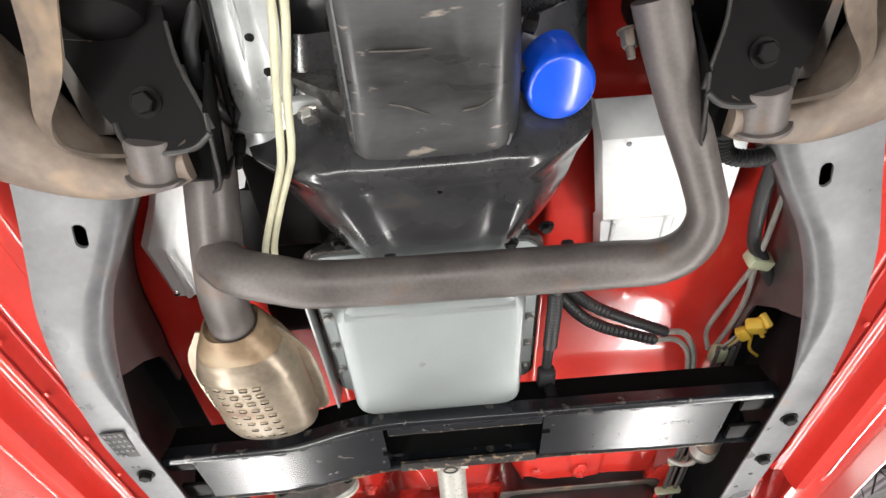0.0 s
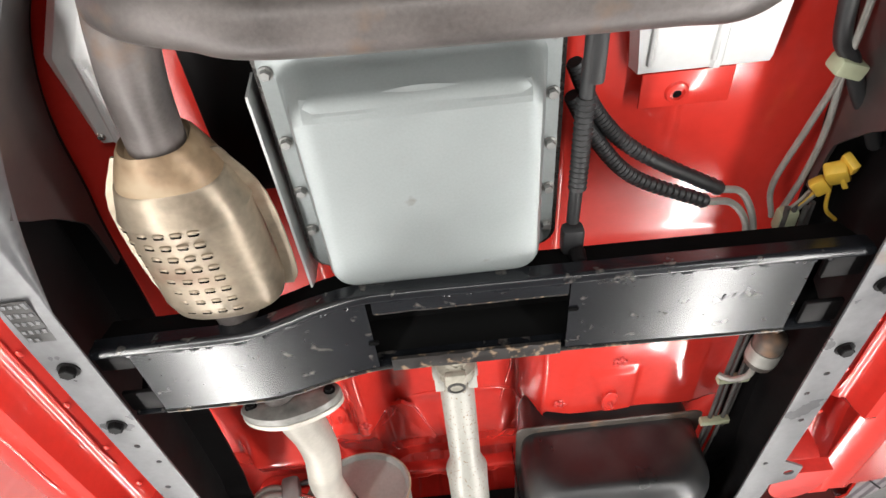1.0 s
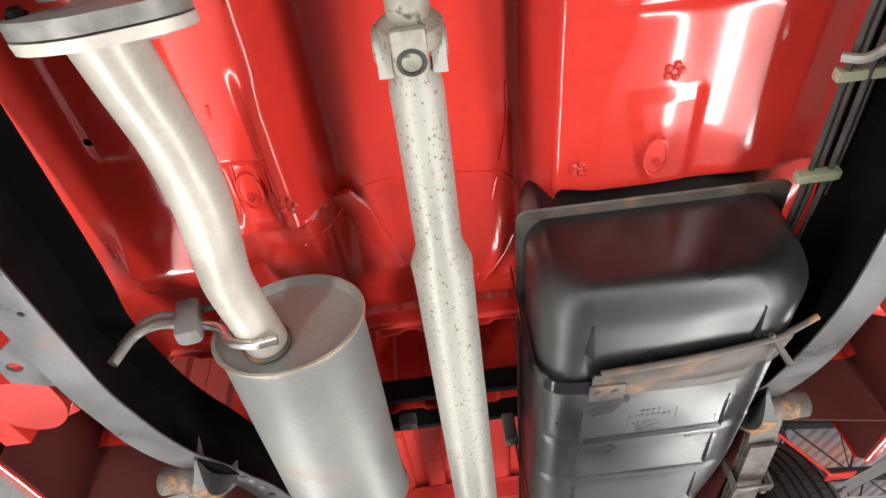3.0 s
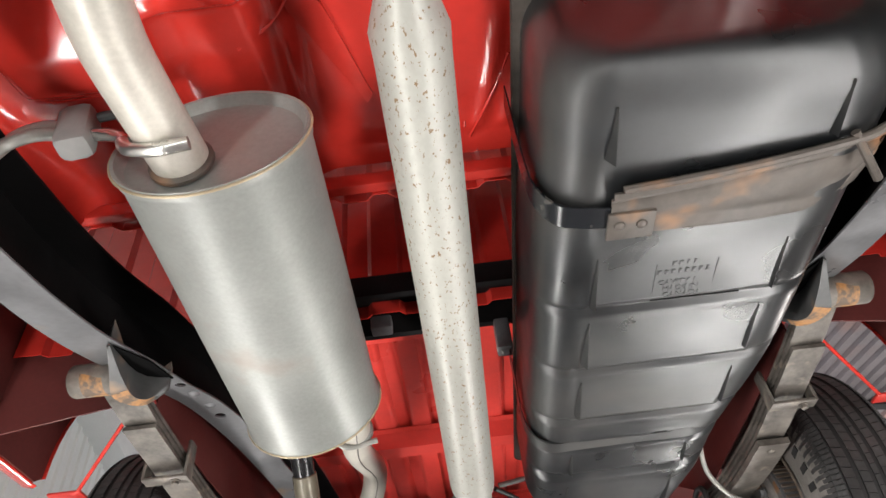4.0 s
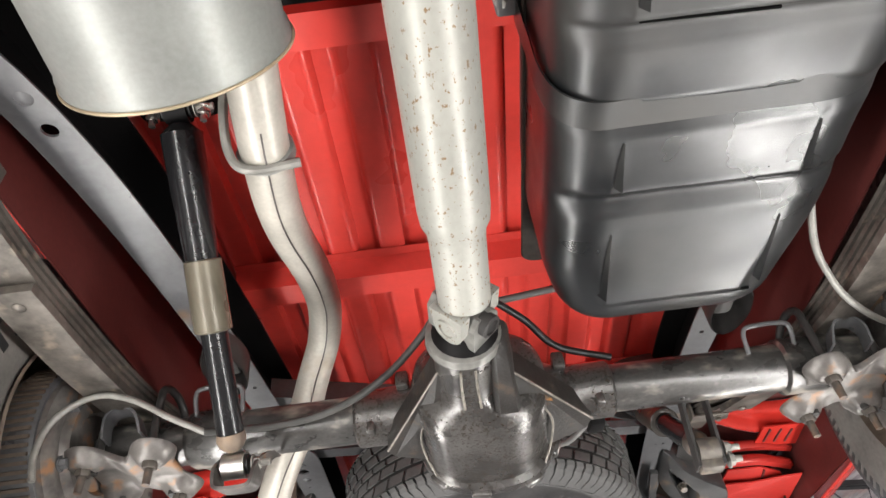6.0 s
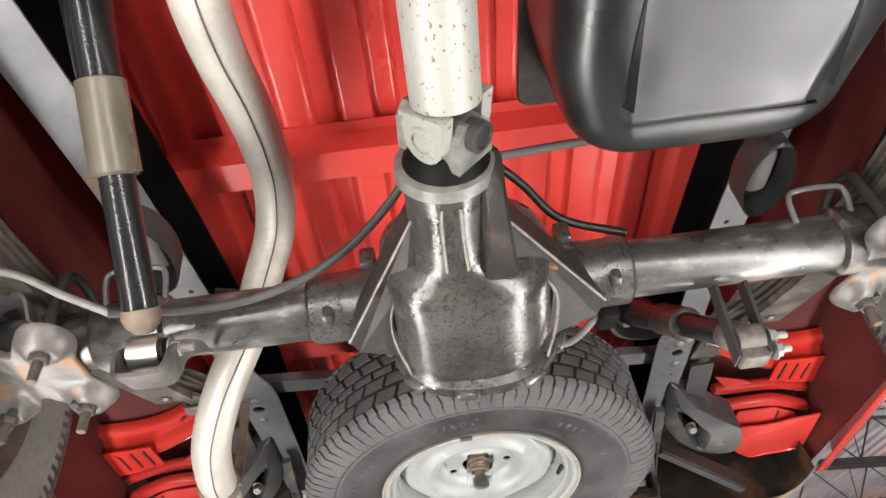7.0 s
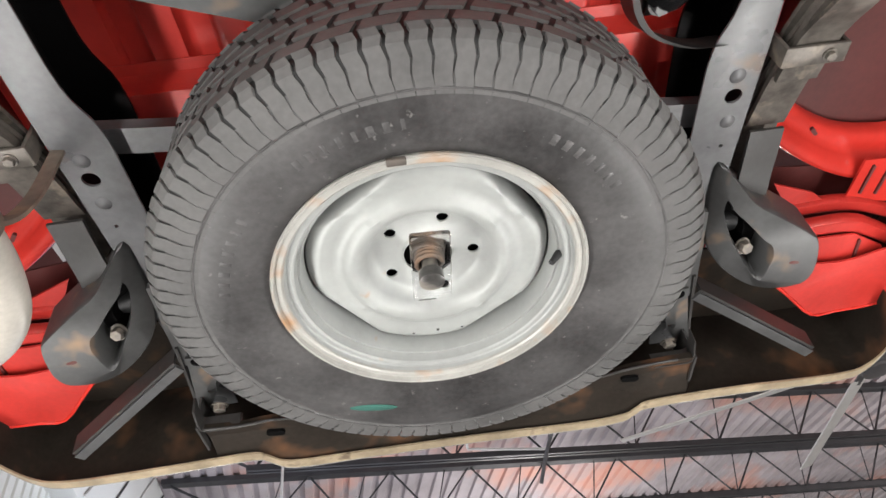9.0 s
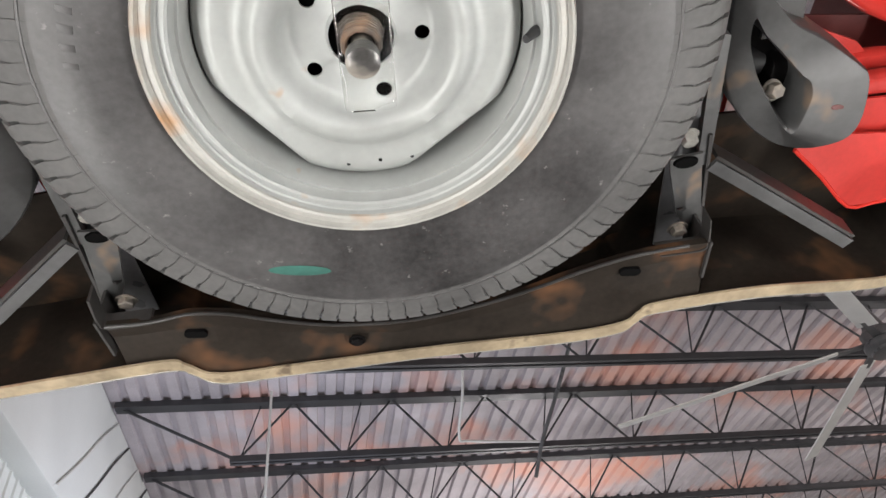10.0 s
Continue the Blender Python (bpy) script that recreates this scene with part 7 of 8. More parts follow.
    # Black floor puts the shade of the shackle pocket into colour.
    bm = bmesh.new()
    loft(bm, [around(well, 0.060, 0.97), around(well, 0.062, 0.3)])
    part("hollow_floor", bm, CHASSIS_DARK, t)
    part("slot", turned([(0, 0.0105), (0.001, 0.009)], (s * 0.593, 3.873, 1.9455), (0, -0.1, -1), 14, start=(1, 0.15 * s, 0), squash=0.42), MAROON, t, "slot with red paint showing through")
    part("shackle_bolt", hexbolt(bmesh.new(), (s * 0.522, 3.866, 1.990), (0.1 * s, -0.5, -1), 0.011, 0.014), LEAF, t)
    part("rear_shackle", ribbon([(s * 0.522, 3.655, 2.036), (s * 0.522, 3.70, 2.030), (s * 0.522, 3.76, 2.022), (s * 0.524, 3.80, 2.014)], (1, 0, 0), 0.052, 0.006, 4), BRACKET, t, "dark spring shackle")
    part("rear_bushing", turned([(-0.04, 0.024), (0.04, 0.024)], (s * 0.530, 3.85, 2.045), (1, 0, 0), 24), RUBBER, t)
    return t


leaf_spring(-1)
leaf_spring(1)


def shock(top, low, name_label, f_sleeve, sleeve):
    top, low = Vector(top), Vector(low)
    t = thing("shock_absorber", low, name_label, "shock absorber", "rear shock absorbers")
    ax = low - top
    L = ax.length
    part("upper_tube", turned([(0.02, 0.014), (0.035, 0.030), (L * 0.2, 0.0285), (L * f_sleeve, 0.0235)], top, ax, 28), SHOCKBLACK, t)
    part("dust_sleeve", turned([(L * f_sleeve - 0.002, 0.023), (L * f_sleeve, 0.027), (L * (f_sleeve + 0.195), 0.0275), (L * (f_sleeve + 0.20), 0.023)], top, ax, 28), sleeve, t)
    part("lower_tube", turned([(L * (f_sleeve + 0.15), 0.0195), (L - 0.045, 0.0195), (L - 0.04, 0.017)], top, ax, 28), SHOCKBLACK, t)
    part("weld_cap", turned([(L - 0.05, 0.0205), (L - 0.04, 0.022), (L - 0.03, 0.018), (L - 0.022, 0.010)], top, ax, 24), ARM if sleeve is KHAKI else RUST, t)
    for p in (top, low):
        eye = part("eye", turned([(-0.017, 0.020), (0.017, 0.020)], p, (1, 0, 0), 24), (CHROME if sleeve is KHAKI else LEAF) if p is low else CHASSIS_DARK, t)
        part("eye_rubber", turned([(-0.021, 0.014), (0.021, 0.014)], p, (1, 0, 0), 20), RUBBER, eye)
        part("eye_bolt", hexbolt(bmesh.new(), p + V(0.026, 0, 0), (1, 0, 0), 0.010, 0.010, True, 0.014), LINE, eye)
    return t


shock((-0.398, 2.585, 2.125), (-0.385, 2.957, 1.750), "gloss black shock absorber with a khaki dust sleeve", 0.42, KHAKI)
shock((0.318, 3.43, 2.055), (0.341, 3.090, 1.742), "dark shock absorber leaning back from the axle", 0.42, SHOCKSLEEVE)

t = thing("shock_mount", (-0.40, 2.58, 2.13), "dark pressed upper shock mount", "bracket")
part("bracket", block((-0.40, 2.565, 2.155), (0.13, 0.10, 0.05), 0.02), CHASSIS_DARK, t)
for x in (-0.435, -0.360):
    part("nut", hexbolt(bmesh.new(), (x, 2.588, 2.125), (0, 0.3, -1), 0.010, 0.010, True, 0.01), CHROME, t)

t = thing("shock_mount", (0.32, 3.43, 2.06), "grey looped upper shock bracket", "bracket")
part("loop", strip([(0.42, 3.50, 2.05), (0.36, 3.485, 2.03), (0.30, 3.455, 2.025), (0.275, 3.41, 2.03), (0.285, 3.365, 2.05), (0.33, 3.35, 2.07), (0.40, 3.37, 2.09)], (0, 0.3, 1), 0.05, (1, 0, 0), 0.009, 5), BRACKET, t)
part("nut", hexbolt(bmesh.new(), (0.31, 3.42, 2.02), (0, 0, -1), 0.010, 0.01), CHASSIS, t)

# ---------------------------------------------------------------- wheels


def tyre_mesh(c, axis, R, r_rim, w):
    """Carcass of a tyre as a lathe across its width."""
    prof = []
    for u, f in ((-0.40, 0.0), (-0.455, 0.02), (-0.475, 0.09), (-0.49, 0.22), (-0.50, 0.42), (-0.497, 0.58), (-0.48, 0.74), (-0.455, 0.86), (-0.425, 0.935), (-0.385, 0.972), (-0.30, 0.985), (0, 0.992)):
        prof.append((u * w, r_rim + (R - r_rim) * f))
    prof = prof + [(-u, r) for u, r in reversed(prof[:-1])]
    bm = bmesh.new()
    t = Vector(axis).normalized()
    a = t.orthogonal().normalized()
    b = t.cross(a)
    seg = 96
    loft(bm, [[Vector(c) + t * u + (a * math.cos(2 * math.pi * k / seg) + b * math.sin(2 * math.pi * k / seg)) * r for k in range(seg)] for u, r in prof], caps=False)
    for f in bm.faces:
        m = f.calc_center_median() - Vector(c)
        if (m - t * m.dot(t)).length > r_rim + (R - r_rim) * 0.80:
            f.material_index = 1
    return bm


def tread_blocks(c, axis, R, w, count, fill=0.84):
    """Tread: staggered blocks in rows, wrapped round the crown, with shoulder lugs."""
    t = Vector(axis).normalized()
    a = t.orthogonal().normalized()
    b = t.cross(a)
    bm = bmesh.new()

    def put(u0, u1, ang0, ang1, r0, r1, drop0, drop1, skew, grow=0.0):
        vs = []
        for r in (r0, r1):
            for u, ang, dr in ((u0, ang0, drop0), (u1, ang0 + skew, drop1), (u1, ang1 + skew + grow, drop1), (u0, ang1, drop0)):
                vs.append(bm.verts.new(Vector(c) + t * u + (a * math.cos(ang) + b * math.sin(ang)) * (r - dr)))
        for f in ((4, 5, 6, 7), (0, 1, 5, 4), (1, 2, 6, 5), (2, 3, 7, 6), (3, 0, 4, 7)):
            bm.faces.new([vs[i] for i in f])
    da = 2 * math.pi / count
    for k in range(count):
        g = k * da
        for i, (u0, u1) in enumerate(((-0.325, -0.215), (-0.165, -0.070), (-0.028, 0.028), (0.070, 0.165), (0.215, 0.325))):
            off = 0.5 * da * (i % 2)
            put(u0 * w, u1 * w, g + off, g + off + da * fill, R - 0.008, R, 0.0015, 0.0015, da * 0.16 * (1 if i < 2 else -1 if i > 2 else 0))
        # shoulder lugs: three blades each, wrapped from the crown down the sidewall
        for s in (-1, 1):
            for m in range(2):
                a0 = g + da * (0.04 + 0.50 * m)
                gaps = (0.13, 0.12, 0.11, 0.08, 0.05, 0.03)
                prof = ((0.355, 0.000), (0.395, 0.0045), (0.432, 0.012), (0.462, 0.024), (0.482, 0.038 + 0.006 * (m % 2)), (0.492, 0.050 + 0.008 * (m % 2)))
                for (u0, d0), (u1, d1), g0, g1, lift0, lift1, z0, z1 in zip(prof, prof[1:], gaps, gaps[1:], (0.0, 0.0, 0.0, 0.0015, 0.001), (0.0, 0.0, 0.0015, 0.001, 0.004), (0, 0.06, 0, 0.06, 0), (0.06, 0, 0.06, 0, 0.05)):
                    put(s * u0 * w, s * u1 * w, a0 + z0 * da, a0 + (0.50 - g0 + z0) * da, R - 0.012, R, d0 + lift0, d1 + lift1, (z1 - z0) * da, (g0 - g1) * da)
    return bm


def spare_wheel():
    c = V(-0.003, 3.684, 1.919)
    axis = V(0.0, 0.087, 1.0).normalized()
    t = thing("spare_wheel_assembly", c - axis * 0.1, "worn spare tyre on a silver-grey steel wheel slung under the bed", "spare tyre")
    rubber = tyre_mesh(c, axis, 0.3525, 0.1885, 0.194)
    for v in rubber.verts:  # the bead sits round the wheel's own centre
        out = (v.co - c) - axis * (v.co - c).dot(axis)
        v.co += V(-0.004, -0.0175, 0.0015) * (1 - step(out.length, 0.20, 0.27))
    ty = part("tyre", rubber, TYRE, t, "grey-worn rubber tyre", second=TREAD)
    part("tread", tread_blocks(c, axis, 0.3560, 0.194, 48, 0.84), TREADBLOCK, ty)
    # rib rings on the sidewall
    for r, d in ((0.298, 0.0945),):
        part("sidewall_rib", turned([(0, r - 0.003), (0.0025, r - 0.001), (0.0025, r + 0.001), (0, r + 0.003)], c - axis * (d - 0.001), -axis, 72, caps=False), TYRE, ty)
    # raised sidewall lettering, worn past reading
    rng = random.Random(11)
    ey = axis.cross(V(1, 0, 0)).normalized()
    for start, count in ((3.35, 8), (4.2, 8), (5.3, 7)):
        bm = bmesh.new()
        for k in range(count):
            q = start + 0.066 * k
            out = V(1, 0, 0) * math.cos(q) + ey * math.sin(q)
            turn = Matrix((out, axis.cross(out), axis)).transposed()
            box(bm, c + out * 0.262 - axis * 0.0966, (0.013, 0.0075 * rng.uniform(0.6, 1.2), 0.0008), 0.0003, turn)
        part("raised_lettering", bm, TYRE, ty)
    part("green_mark", turned([(0, 0.0), (0.001, 0.036), (0.0015, 0.032)], c - axis * 0.0963 + V(-0.115, 0.222, -0.019), -axis, 20, squash=0.22, start=(1, 0.2, 0)), mat("faded_green_chalk", (0.025, 0.10, 0.08), 0.8), ty, "faded green crayon mark")
    # the wheel: rim barrel seen from its outer side, and the disc
    d = -axis
    c, K = V(-0.007, 3.6587, 1.9195), 0.972
    rim = part("rim", turned([(u, r * K) for u, r in ((0.0900, 0.1885), (0.0850, 0.1868), (0.0835, 0.1850), (0.0840, 0.1790), (0.0825, 0.1762), (0.0730, 0.1738), (0.0705, 0.1725), (0.0708, 0.1695), (0.066, 0.1675), (0.050, 0.1655), (0.020, 0.165), (-0.09, 0.168), (-0.10, 0.20), (-0.094, 0.203), (-0.080, 0.195), (0.07, 0.192))], c, d, 80, caps=False), WHEEL, t, smooth=28)
    part("rim_flange", turned([(u, r * K) for u, r in ((0.090, 0.2025), (0.0975, 0.2048), (0.1005, 0.2030), (0.1000, 0.2005), (0.0965, 0.1992), (0.0945, 0.1980), (0.0950, 0.1915), (0.0930, 0.1892), (0.0880, 0.1880))], c, d, 80, caps=False), WHEEL_LIP, rim, "rust-spotted rolled rim edge", smooth=28)
    seg = 96
    a = V(1, 0, 0)
    b = d.cross(a)
    bm = bmesh.new()
    loops = []
    for r, h in ((0.033, 0.024), (0.036, 0.018), (0.045, 0.016), (0.058, 0.015), (0.070, 0.0155), (0.076, 0.018), (0.084, 0.032), (0.092, 0.045), (0.100, 0.049), (0.107, 0.048), (0.114, 0.042), (0.121, 0.0375), (0.129, 0.038), (0.142, 0.041), (0.152, 0.038), (0.160, 0.031), (0.1655, 0.018), (0.166, -0.004)):
        ring = []
        for k in range(seg):
            q = 2 * math.pi * k / seg
            rr = r
            if r > 0.12:  # flats round the disc's edge leave four gaps to the rim
                dq = (q - 0.62 + math.pi / 4) % (math.pi / 2) - math.pi / 4
                rr = min(r, 0.1475 * (0.88 + 0.12 * (r - 0.12) / 0.046) / math.cos(dq)) if r > 0.135 else r
            hh = h
            if 0.03 < r < 0.085:
                hh += 0.0045 * (0.5 + 0.5 * math.cos(5 * (q + 0.087))) ** 3 * (1 if r > 0.05 else 0.3)
            if 0.10 < r < 0.13:
                hh += 0.004 * max(0, math.cos(4 * (q - 0.62))) ** 12
            ring.append(c + d * (hh + 0.016) + (a * math.cos(q) + b * math.sin(q)) * rr * K)
        loops.append(ring)
    loops += [[v - d * 0.003 for v in ring] for ring in reversed(loops)]
    loft(bm, loops + [loops[0]], caps=False)
    bmesh.ops.remove_doubles(bm, verts=bm.verts, dist=1e-6)
    # Black disc added so that lug holes and rim gaps look shaded.
    part("winch_plate", turned([(0, 0.164), (0.004, 0.164)], c - d * 0.006, d, 40), HOLE, t, "black disc in place of the shade behind the wheel disc")
    disc = part("disc", bm, WHEEL, t, smooth=50)
    cut(disc, [slot(c + d * 0.034 + (a * math.cos(1.2566 * k - 0.087) + b * math.sin(1.2566 * k - 0.087)) * 0.0605, d, 0.0155, 0.0155, 0.08, a) for k in range(5)])
    for k in range(3):
        part("dimple", turned([(0, 0.0025), (0.001, 0.002)], c + d * 0.0555 + V(-0.035 + 0.035 * k, 0.135, -0.012), d, 8), CHASSIS_DARK, t)
    part("valve", turned([(0, 0.006), (0.012, 0.0055), (0.02, 0.0045), (0.028, 0.004)], c + d * 0.066 + V(0.172, 0.0, 0), d * 0.75 + V(-0.65, 0, 0), 12), RUBBER, t)
    hold = part("hold_down", block(c + d * 0.048 + V(0.002, 0.018, 0), (0.054, 0.122, 0.009), 0.0042, rot(-5, 0, 3)), GLASSY, t, "clear plastic hold-down plate")
    hold.visible_shadow = False
    bolt = part("winch_bolt", turned([(0, 0.010), (0.050, 0.011), (0.051, 0.0165), (0.066, 0.0165), (0.069, 0.011)], c + d * 0.022, V(0.0, -0.02, -1), 20), TUBE, t, "rusty hold-down bolt and spring")
    path = [c + d * (0.026 + 0.034 * k / 60) + V(0.0175 * math.cos(k * 0.52), 0.0175 * math.sin(k * 0.52), 0) for k in range(61)]
    bm = bmesh.new()
    sweep(bm, path, 0.0036, 8)
    part("spring", bm, RUST, bolt)
    part("balance_weight", block(c + d * 0.099 + V(-0.022, -0.194, 0.017), (0.022, 0.010, 0.006), 0.002), RUST, t)
    return t


spare_wheel()


def road_wheel(s, axle):
    c = V(s * 0.80, 3.05, 1.852)
    axis = V(s, 0, 0)
    rim = part("wheel", turned([(-0.10, 0.197), (-0.103, 0.193), (-0.09, 0.186), (-0.05, 0.165), (0.02, 0.162), (0.03, 0.15), (-0.052, 0.12), (-0.052, 0.03)], c, axis, 60, caps=False), ARM, axle, "brown-stained steel wheel")
    part("tyre", tyre_mesh(c, axis, 0.335, 0.19, 0.205), DUSTY, rim, "dusty grey road tyre", second=TREAD)
    part("tread", tread_blocks(c, axis, 0.338, 0.205, 96, 0.93), TYRE, rim)
    for k in range(9):
        q = radians(150 + 9 * k)
        part("raised_letter", block((c.x - s * 0.1025, c.y + 0.262 * math.cos(q), c.z + 0.262 * math.sin(q)), (0.002, 0.016, 0.030), 0, rot(math.degrees(q) - 90, 0, 0)), TREAD, rim)


road_wheel(-1, AXLE_THING)
road_wheel(1, AXLE_THING)

# ---------------------------------------------------------------- bumper and rear fittings


def rear_bumper():
    t = thing("rear_bumper", (0, 4.25, 1.95), "stained steel step bumper with a bright lower edge", "bumper")
    path = [(-0.880, 4.08, 1.962), (-0.862, 4.14, 1.956), (-0.836, 4.235, 1.951), (-0.785, 4.275, 1.950), (-0.59, 4.283, 1.950), (-0.42, 4.276, 1.952), (-0.388, 4.296, 1.951), (-0.345, 4.335, 1.950), (-0.20, 4.338, 1.950), (0.04, 4.339, 1.950), (0.27, 4.352, 1.950), (0.365, 4.343, 1.950), (0.392, 4.318, 1.951), (0.425, 4.298, 1.952), (0.61, 4.293, 1.950), (0.815, 4.290, 1.950), (0.870, 4.255, 1.951), (0.886, 4.16, 1.956), (0.885, 4.09, 1.962)]
    path = [(x * (0.925 + 0.07 * step(abs(x), 0.72, 0.88)), 3.1 + (y - 3.1) * (0.925 + 0.07 * step(abs(x), 0.72, 0.88)) + 0.0018 * noise.noise(V(x * 9, 1, 0)), 1.900 + 0.035 * step(abs(x), 0.72, 0.88) + 0.0015 * noise.noise(V(x * 7, 2, 0))) for x, y, z in path]
    pts = smooth_path(path, 5)
    bm = bmesh.new()
    loft(bm, [[p, p + V(0, 0.006, 0), p + V(0, 0.03, 0.20), p + V(0, 0.02, 0.20)] for p in pts])
    part("face_bar", bm, BUMPER, t)
    part("lower_edge", strip([Vector(p) + V(0, -0.008 + 0.004 * noise.noise(V(p[0] * 5, 7, 0)), -0.003) for p in path], (0, 1, 0), 0.026, (0, 0, 1), 0.004, 5), EDGE, t, "tarnished tan lower flange")
    part("bright_rim", tube([Vector(p) + V(0, 0.007, -0.003) for p in path], 0.0024, 8, 5), LINE, t, "worn outer rim")
    # bottom plate between the mounts, with a rolled front edge
    front = [(-0.450, 4.089), (-0.386, 4.092), (-0.345, 4.084), (-0.312, 4.083), (-0.251, 4.102), (-0.151, 4.150), (0.0, 4.170), (0.152, 4.144), (0.239, 4.113), (0.324, 4.088), (0.392, 4.080), (0.460, 4.077)]
    edge = smooth_path([(x, y, 1.914 + 0.003 * noise.noise(V(x * 8, 3, 0))) for x, y in front], 4)

    def lip_at(x):
        near = sorted(pts, key=lambda q: abs(q.x - x))[:2]
        f = (x - near[0].x) / (near[1].x - near[0].x) if abs(near[1].x - near[0].x) > 1e-5 else 0
        return near[0].lerp(near[1], f)
    bm = bmesh.new()
    loft(bm, [[lip_at(q.x) + V(0, -0.010, 0.002), q + V(0, 0.045, 0.004 + 0.003 * noise.noise(q * 12)), q + V(0, 0.008, 0.0), q, q + V(0, 0.001, 0.012), q + V(0, 0.004, 0.012), q + V(0, 0.01, 0.006), lip_at(q.x) + V(0, -0.010, 0.006)] for q in edge])
    part("bottom_plate", bm, BUMPER, t)
    part("rolled_edge", tube(edge[::3], 0.0028, 8, 3), BRACKET, t, "worn rolled edge")
    bm = bmesh.new()
    loft(bm, [[p + V(0, 0.02, 0.195), p + V(0, -0.24, 0.17), p + V(0, -0.24, 0.175), p + V(0, 0.02, 0.2)] for p in pts])
    part("step_top", bm, BUMPER, t)
    for s in (-1, 1):
        arm = part("mount_arm", plate([(s * x, y, z) for x, y, z in ((0.400, 3.965, 1.985), (0.449, 3.960, 1.985), (0.453, 3.992, 1.985), (0.477, 4.120, 1.978), (0.475, 4.152, 1.975), (0.466, 4.148, 1.975), (0.430, 4.076, 1.983), (0.405, 3.99, 1.985))], (0, 0, 0.005)), SHACKLE, t, "grey tapered bumper mount arm")
        cut(arm, [slot((s * 0.436, 4.066, 1.985), (0, 0, 1), 0.014, 0.009, 0.03, (1, 0, 0))])
        part("arm_mouth", turned([(0, 0.019), (0.004, 0.017)], (s * 0.424, 3.972, 1.9845), (0, 0, -1), 20, squash=0.55, start=(1, 0, 0)), HOLE, t)
        part("arm_web", plate([(s * 0.451, 3.93, 1.987), (s * 0.470, 4.07, 1.985), (s * 0.478, 4.14, 1.975), (s * 0.478, 4.15, 2.06), (s * 0.455, 3.93, 2.10)], (s * 0.005, 0, 0)), BRACKET, t)
        part("frame_end", plate([(s * 0.424, 3.770, 1.996), (s * 0.446, 3.778, 1.996), (s * 0.466, 3.990, 1.990), (s * 0.447, 3.986, 1.990)], (0, 0, 0.012)), SHACKLE, t, "grey frame end plate")
        part("mount_bolt", hexbolt(bmesh.new(), (s * 0.420, 3.928, 1.992), (0, 0.3, -1), 0.012, 0.014), LINE, t)
        # pocket walls that stand on the bottom plate
        part("mount_foot", strip([(s * 0.452, 4.035, 1.936), (s * 0.456, 4.075, 1.930), (s * 0.452, 4.091, 1.928), (s * 0.430, 4.094, 1.928), (s * 0.385, 4.094, 1.928)], (0, 0, 1), 0.030, (0.7, 0.7, 0), 0.004, 4), BRACKET, t)
        part("foot_wall", plate([(s * 0.457, 4.075, 1.912), (s * 0.457, 4.150, 1.906), (s * 0.457, 4.155, 1.99), (s * 0.457, 4.08, 1.99)], (s * 0.004, 0, 0)), BRACKET, t)
        part("foot_bolt", hexbolt(bmesh.new(), (s * 0.425, 4.085, 1.960), (0, 0.2, -1), 0.012, 0.010), LEAF, t)
        brace = [V(s * 0.466, 3.985, 1.986), V(s * 0.577, 4.053, 1.951), V(s * 0.690, 4.124, 1.916)]
        part("side_brace", strip(brace, (0.6, -0.8 * s, 0), 0.019, (0, 0, 1), 0.006, 2), CHASSIS_EDGE, t, "dark grey angle brace")
        part("brace_flange", strip([q + V(s * 0.006, -0.012, 0.020) for q in brace], (0, 0, 1), 0.038, (0.6, -0.8 * s, 0), 0.005, 2), BRACKET, t)
    for x, y in ((-0.329, 4.129), (0.340, 4.118)):
        part("hole", slot((x, y, 1.9125), (0, 0, 1), 0.034, 0.016, 0.006, (1, 0.15, 0)), HOLE, t)
    part("plate_bolt", hexbolt(bmesh.new(), (-0.094, 4.195, 1.9085), (0, 0, -1), 0.010, 0.005), CHASSIS_DARK, t)
    return t


rear_bumper()

t = thing("spare_crossmember", (0, 3.38, 2.05), "grey frame crossmember carrying the spare wheel winch", "crossmember")
bar = bmesh.new()
along, over = V(0.92, 0.34, 0.02).normalized(), V(-0.34, 0.92, 0).normalized()
loft(bar, [[V(-0.445, 3.262, 2.036) + along * d + over * a + V(0, 0, h) for a, h in ((-0.026, 0), (0.026, 0), (0.026, 0.045), (0.022, 0.045), (0.022, 0.004), (-0.022, 0.004), (-0.022, 0.045), (-0.026, 0.045))] for d in span(0, 0.56, 4)])
bar = part("bar", bar, SHACKLE, t)
cut(bar, [slot((-0.314, 3.310, 2.036), (0, 0, 1), 0.019, 0.019, 0.03, (1, 0, 0))])
part("cross_bar", strip([(-0.44, 3.532, 2.058), (0.44, 3.625, 2.058)], (-0.1, 1, 0), 0.042, (0, 0, 1), 0.02, 2), CHASSIS, t)
part("winch", block((0, 3.62, 2.0), (0.12, 0.14, 0.09), 0.015), CHASSIS_DARK, t)

# ---------------------------------------------------------------- lines and cables

t = thing("brake_hose", (0.03, 2.95, 1.92), "grey parking brake cable curving past the axle", "cable")
part("cable", tube([(-0.668, 2.92, 1.745), (-0.675, 2.915, 1.785), (-0.668, 2.915, 1.830), (-0.640, 2.915, 1.860), (-0.597, 2.915, 1.873), (-0.545, 2.92, 1.860), (-0.489, 2.93, 1.829), (-0.432, 2.945, 1.803)], 0.0050, 10), LINE, t, "bare steel end of the cable")
part("sheath", tube([(-0.436, 2.944, 1.804), (-0.33, 2.975, 1.818), (-0.24, 2.975, 1.835), (-0.16, 2.965, 1.875), (-0.09, 2.93, 1.925), (-0.04, 2.88, 1.965), (0.02, 2.86, 1.985)], 0.0062, 10), CABLE, t)
